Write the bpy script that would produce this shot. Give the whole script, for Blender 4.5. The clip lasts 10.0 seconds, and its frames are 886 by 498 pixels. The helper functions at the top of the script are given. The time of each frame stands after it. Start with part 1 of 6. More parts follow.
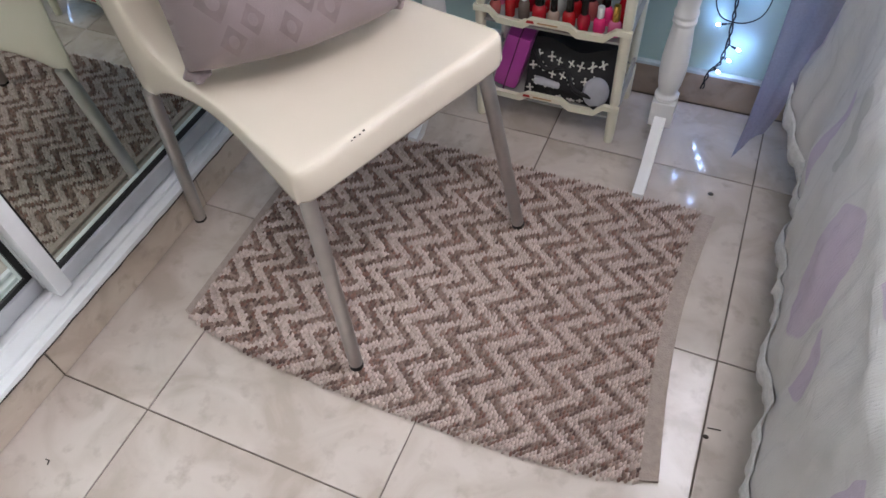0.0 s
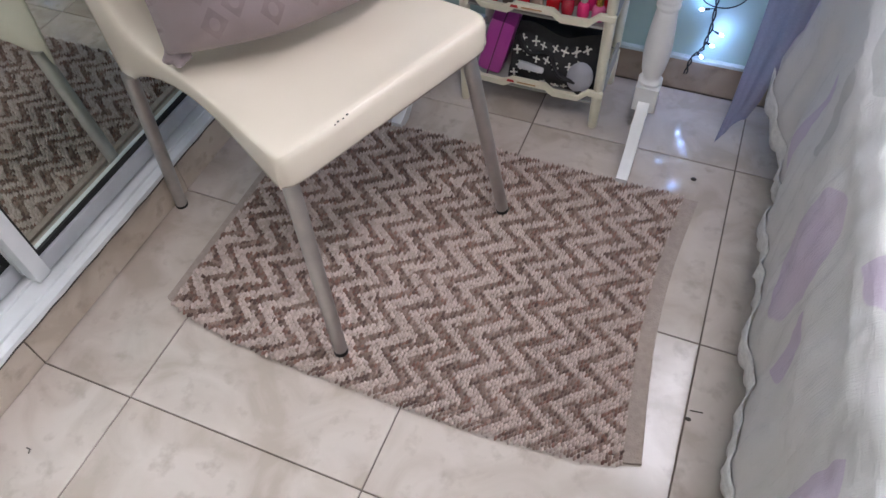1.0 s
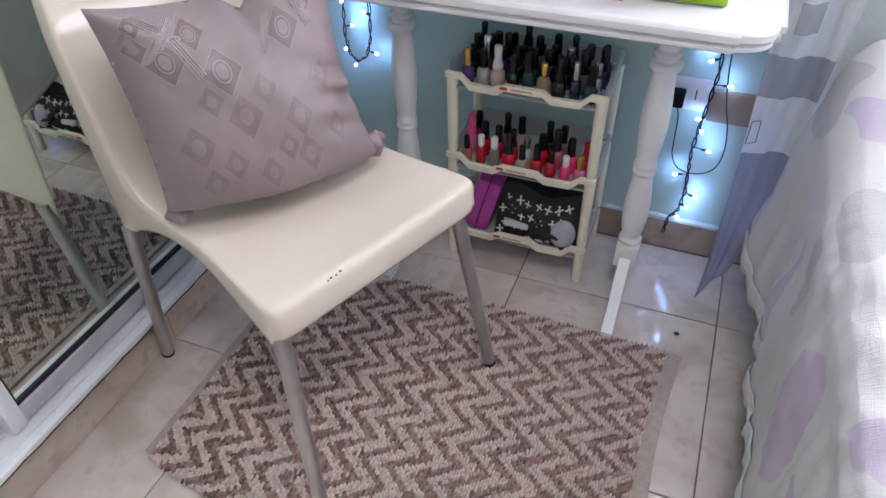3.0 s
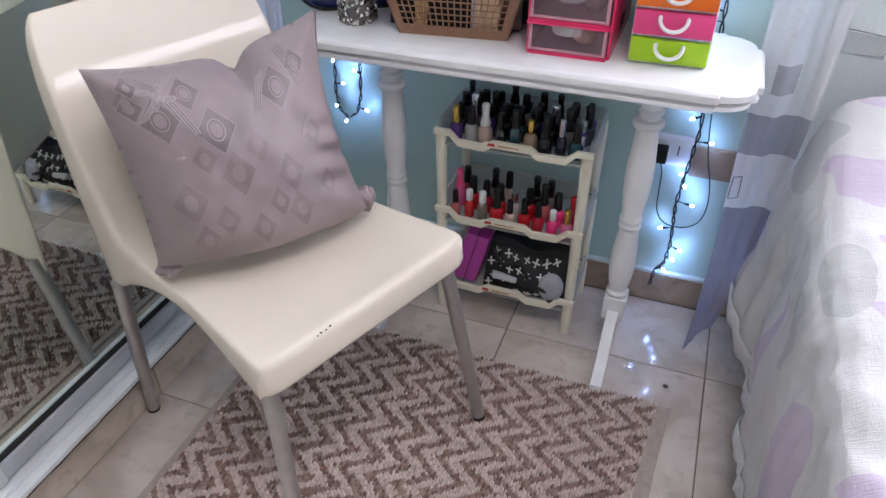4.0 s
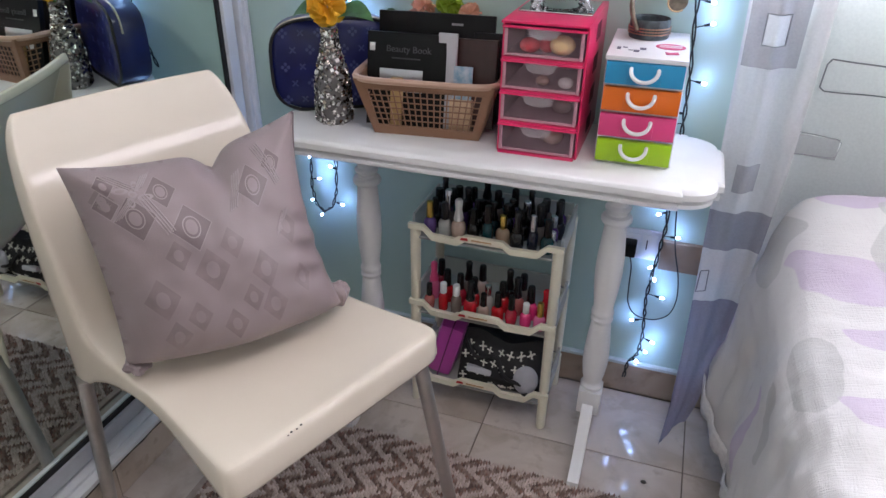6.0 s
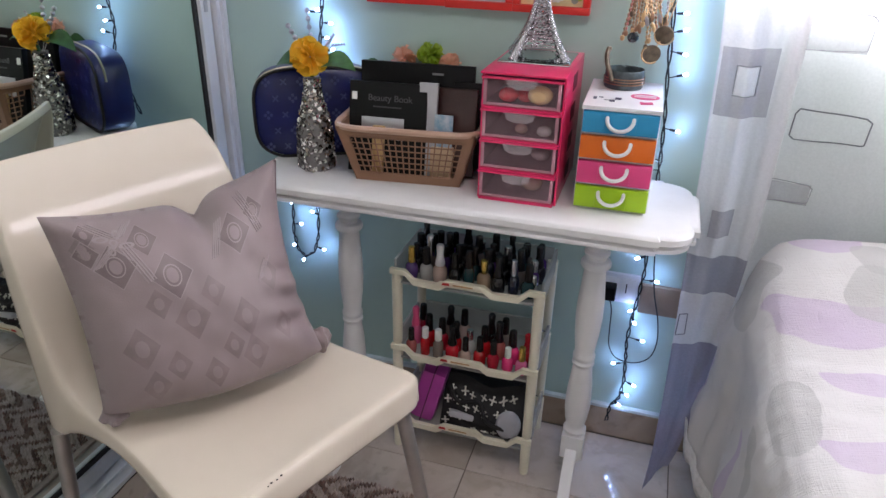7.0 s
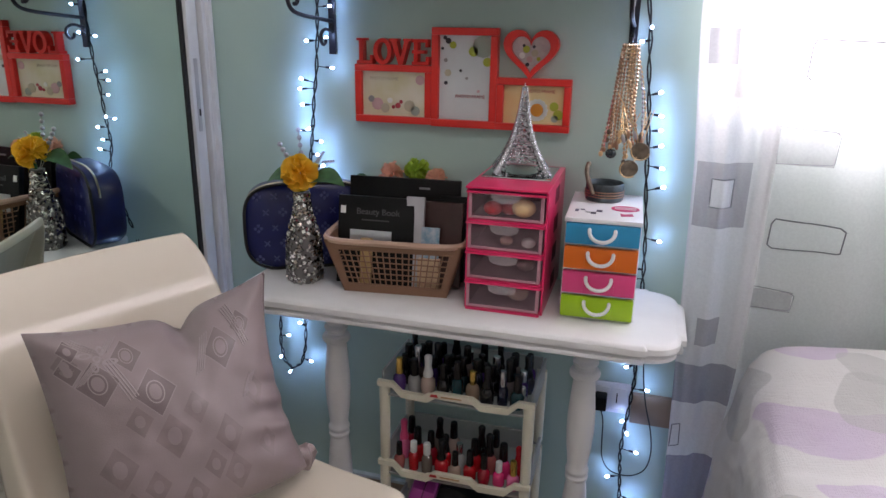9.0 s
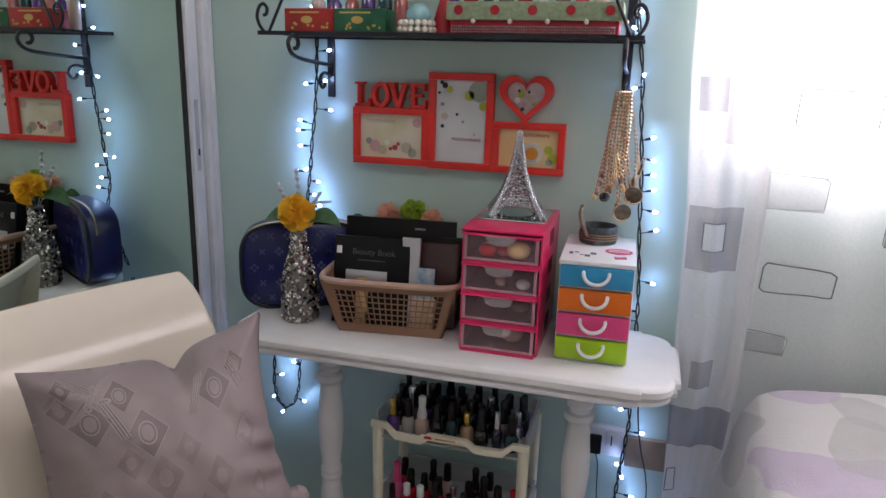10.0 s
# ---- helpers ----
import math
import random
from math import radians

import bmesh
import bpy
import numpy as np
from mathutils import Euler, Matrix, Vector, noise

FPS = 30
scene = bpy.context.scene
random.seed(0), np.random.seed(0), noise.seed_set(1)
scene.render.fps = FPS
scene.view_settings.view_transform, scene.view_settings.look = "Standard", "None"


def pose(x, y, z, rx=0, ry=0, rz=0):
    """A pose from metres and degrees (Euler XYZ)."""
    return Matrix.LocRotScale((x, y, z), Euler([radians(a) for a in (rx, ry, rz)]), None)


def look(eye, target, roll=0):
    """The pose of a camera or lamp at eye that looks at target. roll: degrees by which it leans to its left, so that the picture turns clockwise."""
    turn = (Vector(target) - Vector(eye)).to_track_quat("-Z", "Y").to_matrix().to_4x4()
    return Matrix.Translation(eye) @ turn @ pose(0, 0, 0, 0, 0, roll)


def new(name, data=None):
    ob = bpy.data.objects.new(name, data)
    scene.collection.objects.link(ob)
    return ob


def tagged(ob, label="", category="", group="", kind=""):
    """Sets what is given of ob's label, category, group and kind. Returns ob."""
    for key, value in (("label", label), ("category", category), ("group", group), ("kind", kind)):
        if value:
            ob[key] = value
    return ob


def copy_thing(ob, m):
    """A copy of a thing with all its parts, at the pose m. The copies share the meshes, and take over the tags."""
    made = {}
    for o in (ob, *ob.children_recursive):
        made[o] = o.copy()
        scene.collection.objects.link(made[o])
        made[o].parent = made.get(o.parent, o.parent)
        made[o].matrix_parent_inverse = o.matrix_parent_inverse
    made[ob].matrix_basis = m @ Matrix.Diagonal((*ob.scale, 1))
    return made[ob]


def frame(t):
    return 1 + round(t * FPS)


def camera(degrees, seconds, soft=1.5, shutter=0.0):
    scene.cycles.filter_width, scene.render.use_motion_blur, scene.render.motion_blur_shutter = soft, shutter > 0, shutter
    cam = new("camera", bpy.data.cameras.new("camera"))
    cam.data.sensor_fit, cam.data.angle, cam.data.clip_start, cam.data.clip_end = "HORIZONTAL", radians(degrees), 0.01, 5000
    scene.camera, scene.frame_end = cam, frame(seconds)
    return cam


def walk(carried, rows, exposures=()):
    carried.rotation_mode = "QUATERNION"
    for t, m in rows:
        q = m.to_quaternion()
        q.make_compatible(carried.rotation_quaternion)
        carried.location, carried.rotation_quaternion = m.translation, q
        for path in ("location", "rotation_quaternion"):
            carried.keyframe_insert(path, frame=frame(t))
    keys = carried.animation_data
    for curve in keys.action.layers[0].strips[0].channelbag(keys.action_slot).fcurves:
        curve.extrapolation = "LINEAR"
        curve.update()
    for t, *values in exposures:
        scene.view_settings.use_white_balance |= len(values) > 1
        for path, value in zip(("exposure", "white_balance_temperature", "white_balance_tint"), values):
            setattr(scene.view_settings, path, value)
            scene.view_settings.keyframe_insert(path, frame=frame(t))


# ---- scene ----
cam = camera(64.9, 10.0)
PATH = [
    (0, (0.746, -0.276, 1.105), (0.185, 0.84, -0.457), -5.0),
    (0.5, (0.746, -0.276, 1.101), (0.223, 0.814, -0.492), -4.4),
    (1, (0.745, -0.277, 1.101), (0.237, 0.829, -0.486), -3.6),
    (1.5, (0.74, -0.279, 1.11), (0.199, 0.912, -0.404), -3.1),
    (2, (0.742, -0.28, 1.118), (0.178, 0.991, -0.32), -2.7),
    (2.5, (0.74, -0.281, 1.125), (0.162, 1.059, -0.242), -1.7),
    (3, (0.741, -0.28, 1.128), (0.169, 1.122, -0.18), -1.1),
    (4.5, (0.74, -0.286, 1.146), (0.177, 1.255, 0.002), 0.1),
    (5, (0.742, -0.284, 1.148), (0.195, 1.299, 0.055), 0.5),
    (5.5, (0.743, -0.283, 1.151), (0.184, 1.331, 0.111), 0.5),
    (7, (0.745, -0.287, 1.167), (0.224, 1.431, 0.285), 1.3),
    (7.5, (0.746, -0.286, 1.171), (0.22, 1.458, 0.345), 1.1),
    (8, (0.747, -0.284, 1.168), (0.22, 1.498, 0.429), 1.0),
    (8.5, (0.75, -0.286, 1.176), (0.215, 1.524, 0.516), 1.0),
    (9, (0.75, -0.29, 1.178), (0.22, 1.543, 0.579), 1.0),
    (9.5, (0.751, -0.292, 1.186), (0.227, 1.556, 0.631), 1.4),
    (10, (0.75, -0.297, 1.188), (0.225, 1.568, 0.691), 1.6),
]
walk(cam, [(t, look(eye, target, roll)) for t, eye, target, roll in PATH],
     [(0, 0.04, 6200, 10), (2.5, 0.03, 5950, 11), (4.5, 0.0, 6050, 12), (5.5, -0.14, 6150, 12), (7.5, -0.39, 6450, 12), (10, -0.8, 6550, 13)])

# ---- light ----
world = bpy.data.worlds.new("sky")
scene.world = world
world.use_nodes = True
sky = world.node_tree.nodes.new("ShaderNodeTexSky")
sky.sky_type, sky.sun_disc = "NISHITA", False
sky.sun_elevation, sky.sun_rotation = radians(38), radians(20)
world.node_tree.links.new(sky.outputs[0], world.node_tree.nodes["Background"].inputs[0])
world.node_tree.nodes["Background"].inputs[1].default_value = 0.10


def area_lamp(name, m, sx, sy, watts, colour):
    data = bpy.data.lights.new(name, "AREA")
    data.shape, data.size, data.size_y, data.energy, data.color = "RECTANGLE", sx, sy, watts, colour
    ob = new(name, data)
    ob.matrix_world = m
    return tagged(ob, kind="structure")


BACK = 1.135          # back wall
# daylight in the curtained window of the back wall and in the window of the wall beyond the bed
area_lamp("window_light", pose(1.56, BACK + 0.10, 1.68, -90, 0, 0), 1.34, 1.26, 112, (0.98, 0.93, 1.0))
area_lamp("side_window_light", pose(2.72, 0.78, 1.99, 0, 90, 0), 0.32, 0.54, 4.5, (1.0, 0.90, 0.96))
# added fill from overhead, out of view, to brighten the room's front
area_lamp("fill_lamp_light", pose(0.95, -0.36, 2.50, 0, 0, 0), 0.45, 0.45, 12, (1.0, 0.91, 0.89))


# ---- materials ----
def material(name, colour, rough=0.5, metal=0.0, vary=0.0, scale=20.0, bump=0.0, bump_scale=200.0, spec=0.5, coat=0.0,
             second=None, island=0.0, rnd=0.0, alpha=1.0, transmission=0.0, emit=None, strength=0.0, rough_vary=0.0):
    m = bpy.data.materials.new(name)
    m.use_nodes = True
    nt = m.node_tree
    p = nt.nodes["Principled BSDF"]
    p.inputs["Base Color"].default_value = (*colour, 1)
    p.inputs["Roughness"].default_value = rough
    p.inputs["Metallic"].default_value = metal
    p.inputs["Specular IOR Level"].default_value = spec
    p.inputs["Coat Weight"].default_value = coat
    p.inputs["Alpha"].default_value = alpha
    p.inputs["Transmission Weight"].default_value = transmission
    if emit:
        p.inputs["Emission Color"].default_value = (*emit, 1)
        p.inputs["Emission Strength"].default_value = strength
    co = nt.nodes.new("ShaderNodeTexCoord")
    last = None
    if vary or second:
        n = nt.nodes.new("ShaderNodeTexNoise")
        n.inputs["Scale"].default_value, n.inputs["Detail"].default_value = scale, 6
        nt.links.new(co.outputs["Object"], n.inputs["Vector"])
        r = nt.nodes.new("ShaderNodeValToRGB")
        a = second or tuple(max(0, c * (1 - vary)) for c in colour)
        r.color_ramp.elements[0].position, r.color_ramp.elements[1].position = 0.35, 0.65
        r.color_ramp.elements[0].color, r.color_ramp.elements[1].color = (*a, 1), (*colour, 1)
        nt.links.new(n.outputs["Fac"], r.inputs["Fac"])
        last = r.outputs["Color"]
        if rough_vary:
            mr = nt.nodes.new("ShaderNodeMapRange")
            mr.inputs["To Min"].default_value, mr.inputs["To Max"].default_value = max(0.02, rough - rough_vary), rough + rough_vary
            nt.links.new(n.outputs["Fac"], mr.inputs["Value"])
            nt.links.new(mr.outputs[0], p.inputs["Roughness"])
    if island or rnd:
        if island:
            g = nt.nodes.new("ShaderNodeNewGeometry").outputs["Random Per Island"]
        else:
            g = nt.nodes.new("ShaderNodeObjectInfo").outputs["Random"]
        mr = nt.nodes.new("ShaderNodeMapRange")
        k = island or rnd
        mr.inputs["To Min"].default_value, mr.inputs["To Max"].default_value = 1 - k, 1 + k
        nt.links.new(g, mr.inputs["Value"])
        h = nt.nodes.new("ShaderNodeHueSaturation")
        nt.links.new(mr.outputs[0], h.inputs["Value"])
        if last:
            nt.links.new(last, h.inputs["Color"])
        else:
            h.inputs["Color"].default_value = (*colour, 1)
        last = h.outputs["Color"]
    if last:
        nt.links.new(last, p.inputs["Base Color"])
    if bump:
        n = nt.nodes.new("ShaderNodeTexNoise")
        n.inputs["Scale"].default_value, n.inputs["Detail"].default_value = bump_scale, 4
        nt.links.new(co.outputs["Object"], n.inputs["Vector"])
        b = nt.nodes.new("ShaderNodeBump")
        b.inputs["Strength"].default_value, b.inputs["Distance"].default_value = bump, 0.002
        nt.links.new(n.outputs["Fac"], b.inputs["Height"])
        nt.links.new(b.outputs["Normal"], p.inputs["Normal"])
    return m


def tile_material(name, base, dark, vein, rough):
    """Glazed marbled tile, cloudy at two scales, varied from tile to tile."""
    m = material(name, base, rough, vary=0.1, rnd=0.04)
    nt = m.node_tree
    p = nt.nodes["Principled BSDF"]
    co = nt.nodes.new("ShaderNodeNewGeometry").outputs["Position"]
    oi = nt.nodes.new("ShaderNodeObjectInfo")
    add = nt.nodes.new("ShaderNodeVectorMath")
    add.operation = "ADD"
    mul = nt.nodes.new("ShaderNodeVectorMath")
    mul.operation = "SCALE"
    mul.inputs["Scale"].default_value = 40
    nt.links.new(oi.outputs["Random"], mul.inputs[0])
    nt.links.new(co, add.inputs[0])
    nt.links.new(mul.outputs[0], add.inputs[1])
    big = nt.nodes.new("ShaderNodeTexNoise")
    big.inputs["Scale"].default_value, big.inputs["Detail"].default_value, big.inputs["Distortion"].default_value = 7, 8, 1.2
    nt.links.new(add.outputs[0], big.inputs["Vector"])
    ramp = nt.nodes.new("ShaderNodeValToRGB")
    e = ramp.color_ramp.elements
    e[0].position, e[0].color, e[1].position, e[1].color = 0.36, (*dark, 1), 0.62, (*base, 1)
    mid = e.new(0.46)
    mid.color = (*[(a + b) / 2 for a, b in zip(base, dark)], 1)
    nt.links.new(big.outputs["Fac"], ramp.inputs["Fac"])
    fine = nt.nodes.new("ShaderNodeTexNoise")
    fine.inputs["Scale"].default_value, fine.inputs["Detail"].default_value = 28, 10
    nt.links.new(add.outputs[0], fine.inputs["Vector"])
    r2 = nt.nodes.new("ShaderNodeValToRGB")
    r2.color_ramp.elements[0].position, r2.color_ramp.elements[1].position = 0.56, 0.74
    nt.links.new(fine.outputs["Fac"], r2.inputs["Fac"])
    mx = nt.nodes.new("ShaderNodeMix")
    mx.data_type = "RGBA"
    mx.inputs["B"].default_value = (*vein, 1)
    nt.links.new(r2.outputs["Color"], mx.inputs["Factor"])
    nt.links.new(ramp.outputs["Color"], mx.inputs["A"])
    nt.links.new(mx.outputs["Result"], p.inputs["Base Color"])
    mr = nt.nodes.new("ShaderNodeMapRange")
    mr.inputs["To Min"].default_value, mr.inputs["To Max"].default_value = rough + 0.10, max(0.02, rough - 0.05)
    nt.links.new(big.outputs["Fac"], mr.inputs["Value"])
    nt.links.new(mr.outputs[0], p.inputs["Roughness"])
    return m


M_TILE = tile_material("floor_tile_glaze", (0.62, 0.55, 0.49), (0.48, 0.41, 0.345), (0.46, 0.395, 0.335), 0.075)
M_SKIRT = tile_material("skirting_tile_glaze", (0.40, 0.31, 0.23), (0.30, 0.22, 0.16), (0.24, 0.18, 0.13), 0.28)
M_RISER = tile_material("riser_tile_glaze", (0.60, 0.52, 0.43), (0.50, 0.42, 0.34), (0.42, 0.35, 0.28), 0.2)
M_GROUT = material("grout", (0.20, 0.165, 0.135), 0.9, vary=0.3, scale=60, bump=0.3)
M_WALL = material("mint_wall_paint", (0.475, 0.625, 0.57), 0.5, second=(0.45, 0.60, 0.545), scale=3, bump=0.12, bump_scale=90)
M_WALLW = material("white_wall_paint", (0.74, 0.76, 0.73), 0.6, vary=0.05, scale=3, bump=0.12, bump_scale=90)
M_CEIL = material("ceiling_paint", (0.82, 0.82, 0.80), 0.7, vary=0.04, scale=3, bump=0.1, bump_scale=80)
M_LEDGE = material("pale_caulk", (0.66, 0.74, 0.74), 0.6, vary=0.15, scale=40)
M_ALU = material("white_aluminium", (0.83, 0.84, 0.85), 0.30, metal=0.0, vary=0.08, scale=12, rough_vary=0.06)
M_ALU_GREY = material("grey_aluminium", (0.60, 0.61, 0.64), 0.35, metal=0.3, vary=0.12, scale=15, rough_vary=0.08)
M_RUBBER = material("black_rubber", (0.012, 0.012, 0.012), 0.55, bump=0.1)
M_MIRROR = material("mirror", (0.84, 0.91, 0.86), 0.015, metal=1.0)
M_STEEL = material("brushed_tube", (0.50, 0.48, 0.46), 0.36, metal=0.85, vary=0.12, scale=30, rough_vary=0.08)
M_CHAIR = material("cream_glossy_plastic", (0.715, 0.638, 0.525), 0.12, vary=0.03, scale=5, coat=0.2, rough_vary=0.04)
M_CHIP = material("chipped_spot", (0.06, 0.05, 0.04), 0.8)
M_WHITE = material("white_painted_wood", (0.80, 0.80, 0.80), 0.38, vary=0.06, scale=14, bump=0.25, bump_scale=60, rough_vary=0.08)
M_CREAMP = material("cream_plastic", (0.80, 0.76, 0.60), 0.38, vary=0.05, scale=18)
M_CLEARP = material("milky_plastic", (0.74, 0.74, 0.68), 0.3, vary=0.05, scale=20, alpha=0.45)
M_BLACK = material("black_card", (0.005, 0.0048, 0.005), 0.45, vary=0.2, scale=25, spec=0.25)
M_IRON = material("black_wrought_iron", (0.012, 0.012, 0.018), 0.42, vary=0.3, scale=60, bump=0.3, bump_scale=150)
M_WIRE = material("dark_green_cable", (0.004, 0.010, 0.010), 0.5)
M_LED = material("lit_led", (0.9, 0.95, 1.0), 0.3, emit=(0.35, 0.52, 1.0), strength=180)
M_RED = material("red_frame_plastic", (0.76, 0.028, 0.020), 0.33, vary=0.1, scale=15, bump=0.15, bump_scale=60)
M_PAPER = material("print_paper", (0.74, 0.70, 0.58), 0.45, second=(0.66, 0.62, 0.40), scale=16)
M_PAPERB = material("cool_print_paper", (0.66, 0.70, 0.72), 0.45, vary=0.08, scale=18)
M_PAPERO = material("orange_print_paper", (0.76, 0.50, 0.24), 0.45, second=(0.72, 0.62, 0.34), scale=14)
M_PINK = material("hot_pink_plastic", (0.70, 0.018, 0.12), 0.28, vary=0.08, scale=20, coat=0.2)
M_FROST = material("frosted_clear_plastic", (0.62, 0.42, 0.47), 0.22, spec=0.3, alpha=0.13, vary=0.1, scale=30)
M_FROSTW = material("clear_tab_plastic", (0.80, 0.72, 0.75), 0.2, alpha=0.26, vary=0.05)
M_WPLAST = material("white_plastic", (0.82, 0.82, 0.83), 0.3, vary=0.04, scale=20, coat=0.1)
M_SILVER = material("silver_glitter", (0.46, 0.46, 0.48), 0.3, metal=1.0, island=0.35)
M_GLITTER = material("speckled_silver", (0.75, 0.75, 0.78), 0.24, metal=1.0, second=(0.10, 0.10, 0.11), scale=420, island=0.3, bump=0.8, bump_scale=500)
M_GOLD = material("gold_chain", (0.62, 0.44, 0.24), 0.28, metal=0.9, island=0.3)
M_COPPER = material("copper_chain", (0.34, 0.20, 0.13), 0.32, metal=0.85, island=0.3)
M_BRONZE = material("dark_bronze", (0.24, 0.20, 0.15), 0.38, metal=0.8, vary=0.4, scale=80, bump=0.5, bump_scale=160)
M_TAN = material("tan_basket_plastic", (0.29, 0.158, 0.092), 0.42, vary=0.08, scale=25)
M_PEARL = material("pearl", (0.78, 0.72, 0.62), 0.2, coat=0.5, island=0.08)
M_LINEN = material("grey_satin", (0.285, 0.225, 0.228), 0.45, vary=0.10, scale=9, bump=0.35, bump_scale=700)
M_SATIN = material("satin_motif", (0.40, 0.336, 0.338), 0.25, vary=0.12, scale=40, bump=0.3, bump_scale=700)
M_SATINF = material("satin_motif_faint", (0.240, 0.186, 0.191), 0.32, vary=0.15, scale=40, bump=0.3, bump_scale=700)
M_SATIND = material("satin_motif_dark", (0.212, 0.163, 0.168), 0.27, vary=0.12, scale=40, bump=0.3, bump_scale=700)
M_LEAF = material("silk_leaf", (0.06, 0.17, 0.05), 0.5, vary=0.35, scale=60)
def petal_material(name, colour):
    """Thin silk that lets light through, varied from petal to petal."""
    m = material(name, colour, 0.6, island=0.12)
    nt = m.node_tree
    p, out = nt.nodes["Principled BSDF"], nt.nodes["Material Output"]
    tl, mx = nt.nodes.new("ShaderNodeBsdfTranslucent"), nt.nodes.new("ShaderNodeMixShader")
    nt.links.new(p.inputs["Base Color"].links[0].from_socket, tl.inputs["Color"])
    mx.inputs[0].default_value = 0.5
    nt.links.new(p.outputs[0], mx.inputs[1])
    nt.links.new(tl.outputs[0], mx.inputs[2])
    nt.links.new(mx.outputs[0], out.inputs["Surface"])
    return m


M_YELLOW = petal_material("yellow_petal", (0.98, 0.62, 0.05))
M_PEACH = petal_material("peach_petal", (0.95, 0.56, 0.40))
M_LIME = petal_material("lime_petal", (0.46, 0.62, 0.07))
M_SOCKET = material("socket_plastic", (0.78, 0.79, 0.82), 0.3, vary=0.03)
M_WOOD = material("brown_board", (0.33, 0.24, 0.17), 0.5, vary=0.25, scale=14, bump=0.2)


# ---- mesh helpers ----
def box(bm, x0, x1, y0, y1, z0, z1, bevel=0.0, m=None):
    vs = [bm.verts.new(v) for v in ((x0, y0, z0), (x1, y0, z0), (x1, y1, z0), (x0, y1, z0), (x0, y0, z1), (x1, y0, z1), (x1, y1, z1), (x0, y1, z1))]
    fs = [bm.faces.new([vs[i] for i in f]) for f in ((3, 2, 1, 0), (4, 5, 6, 7), (0, 1, 5, 4), (1, 2, 6, 5), (2, 3, 7, 6), (3, 0, 4, 7))]
    if bevel:
        edges = list({e for f in fs for e in f.edges})
        out = bmesh.ops.bevel(bm, geom=edges, offset=bevel, segments=2, affect="EDGES", profile=0.6)
        vs = list({v for f in out["faces"] for v in f.verts} | {v for v in vs if v.is_valid})
    if m is not None:
        bmesh.ops.transform(bm, matrix=m, verts=vs)
    return bm


def boxed(*a, **k):
    return box(bmesh.new(), *a, **k)


def lathe(profile, segs=20, at=(0, 0, 0), bm=None, squash=(1, 1)):
    """Turned shape: profile of (radius, z)."""
    bm = bm or bmesh.new()
    rings = []
    for r, z in profile:
        rings.append([bm.verts.new((at[0] + squash[0] * r * math.cos(2 * math.pi * i / segs), at[1] + squash[1] * r * math.sin(2 * math.pi * i / segs), at[2] + z)) for i in range(segs)])
    for a, b in zip(rings, rings[1:]):
        for i in range(segs):
            bm.faces.new((a[i], a[(i + 1) % segs], b[(i + 1) % segs], b[i]))
    bm.faces.new(rings[0][::-1])
    bm.faces.new(rings[-1])
    return bm


def tube(points, r, segs=8, bm=None, closed=False):
    """Round bar along points; r a number or one radius for each point."""
    bm = bm or bmesh.new()
    pts = [Vector(p) for p in points]
    n = len(pts)
    rings, up = [], None
    for i, p in enumerate(pts):
        a = pts[(i - 1) % n] if closed or i else p
        b = pts[(i + 1) % n] if closed or i < n - 1 else p
        t = (b - a).normalized()
        if up is None:
            up = t.orthogonal().normalized()
        up = (up - t * up.dot(t))
        up = up.normalized() if up.length > 1e-6 else t.orthogonal().normalized()
        side = t.cross(up)
        rad = r[i] if isinstance(r, (list, tuple)) else r
        rings.append([bm.verts.new(p + rad * (math.cos(2 * math.pi * k / segs) * up + math.sin(2 * math.pi * k / segs) * side)) for k in range(segs)])
    pairs = list(zip(rings, rings[1:])) + ([(rings[-1], rings[0])] if closed else [])
    for a, b in pairs:
        for k in range(segs):
            bm.faces.new((a[k], a[(k + 1) % segs], b[(k + 1) % segs], b[k]))
    if not closed:
        bm.faces.new(rings[0][::-1])
        bm.faces.new(rings[-1])
    return bm


def rounded(pts, n=6):
    """Smooth curve through the given points."""
    q = [Vector(p) for p in pts]
    q = [q[0] * 2 - q[1]] + q + [q[-1] * 2 - q[-2]]
    out = []
    for a, b, c, d in zip(q, q[1:], q[2:], q[3:]):
        for k in range(n):
            t = k / n
            out.append(0.5 * (2 * b + (c - a) * t + (2 * a - 5 * b + 4 * c - d) * t * t + (3 * b - a - 3 * c + d) * t ** 3))
    return out + [q[-2]]


def sphere(bm, c, r, u=10, v=7, s=(1, 1, 1)):
    bmesh.ops.create_uvsphere(bm, u_segments=u, v_segments=v, radius=1, matrix=Matrix.Translation(c) @ Matrix.Diagonal((r * s[0], r * s[1], r * s[2], 1)))
    return bm


def sheet(fn, nu, nv, bm=None, flip=False):
    """Grid surface: fn(a, b) with a and b from 0 to 1."""
    bm = bm or bmesh.new()
    g = [[bm.verts.new(fn(i / nu, j / nv)) for j in range(nv + 1)] for i in range(nu + 1)]
    for i in range(nu):
        for j in range(nv):
            q = (g[i][j], g[i + 1][j], g[i + 1][j + 1], g[i][j + 1])
            bm.faces.new(q[::-1] if flip else q)
    return bm


def slab(outline, z0, z1, bm=None):
    """Upright prism over a plan outline."""
    bm = bm or bmesh.new()
    lo = [bm.verts.new((x, y, z0)) for x, y in outline]
    hi = [bm.verts.new((x, y, z1)) for x, y in outline]
    n = len(outline)
    bm.faces.new(lo[::-1])
    bm.faces.new(hi)
    for i in range(n):
        bm.faces.new((lo[i], lo[(i + 1) % n], hi[(i + 1) % n], hi[i]))
    return bm


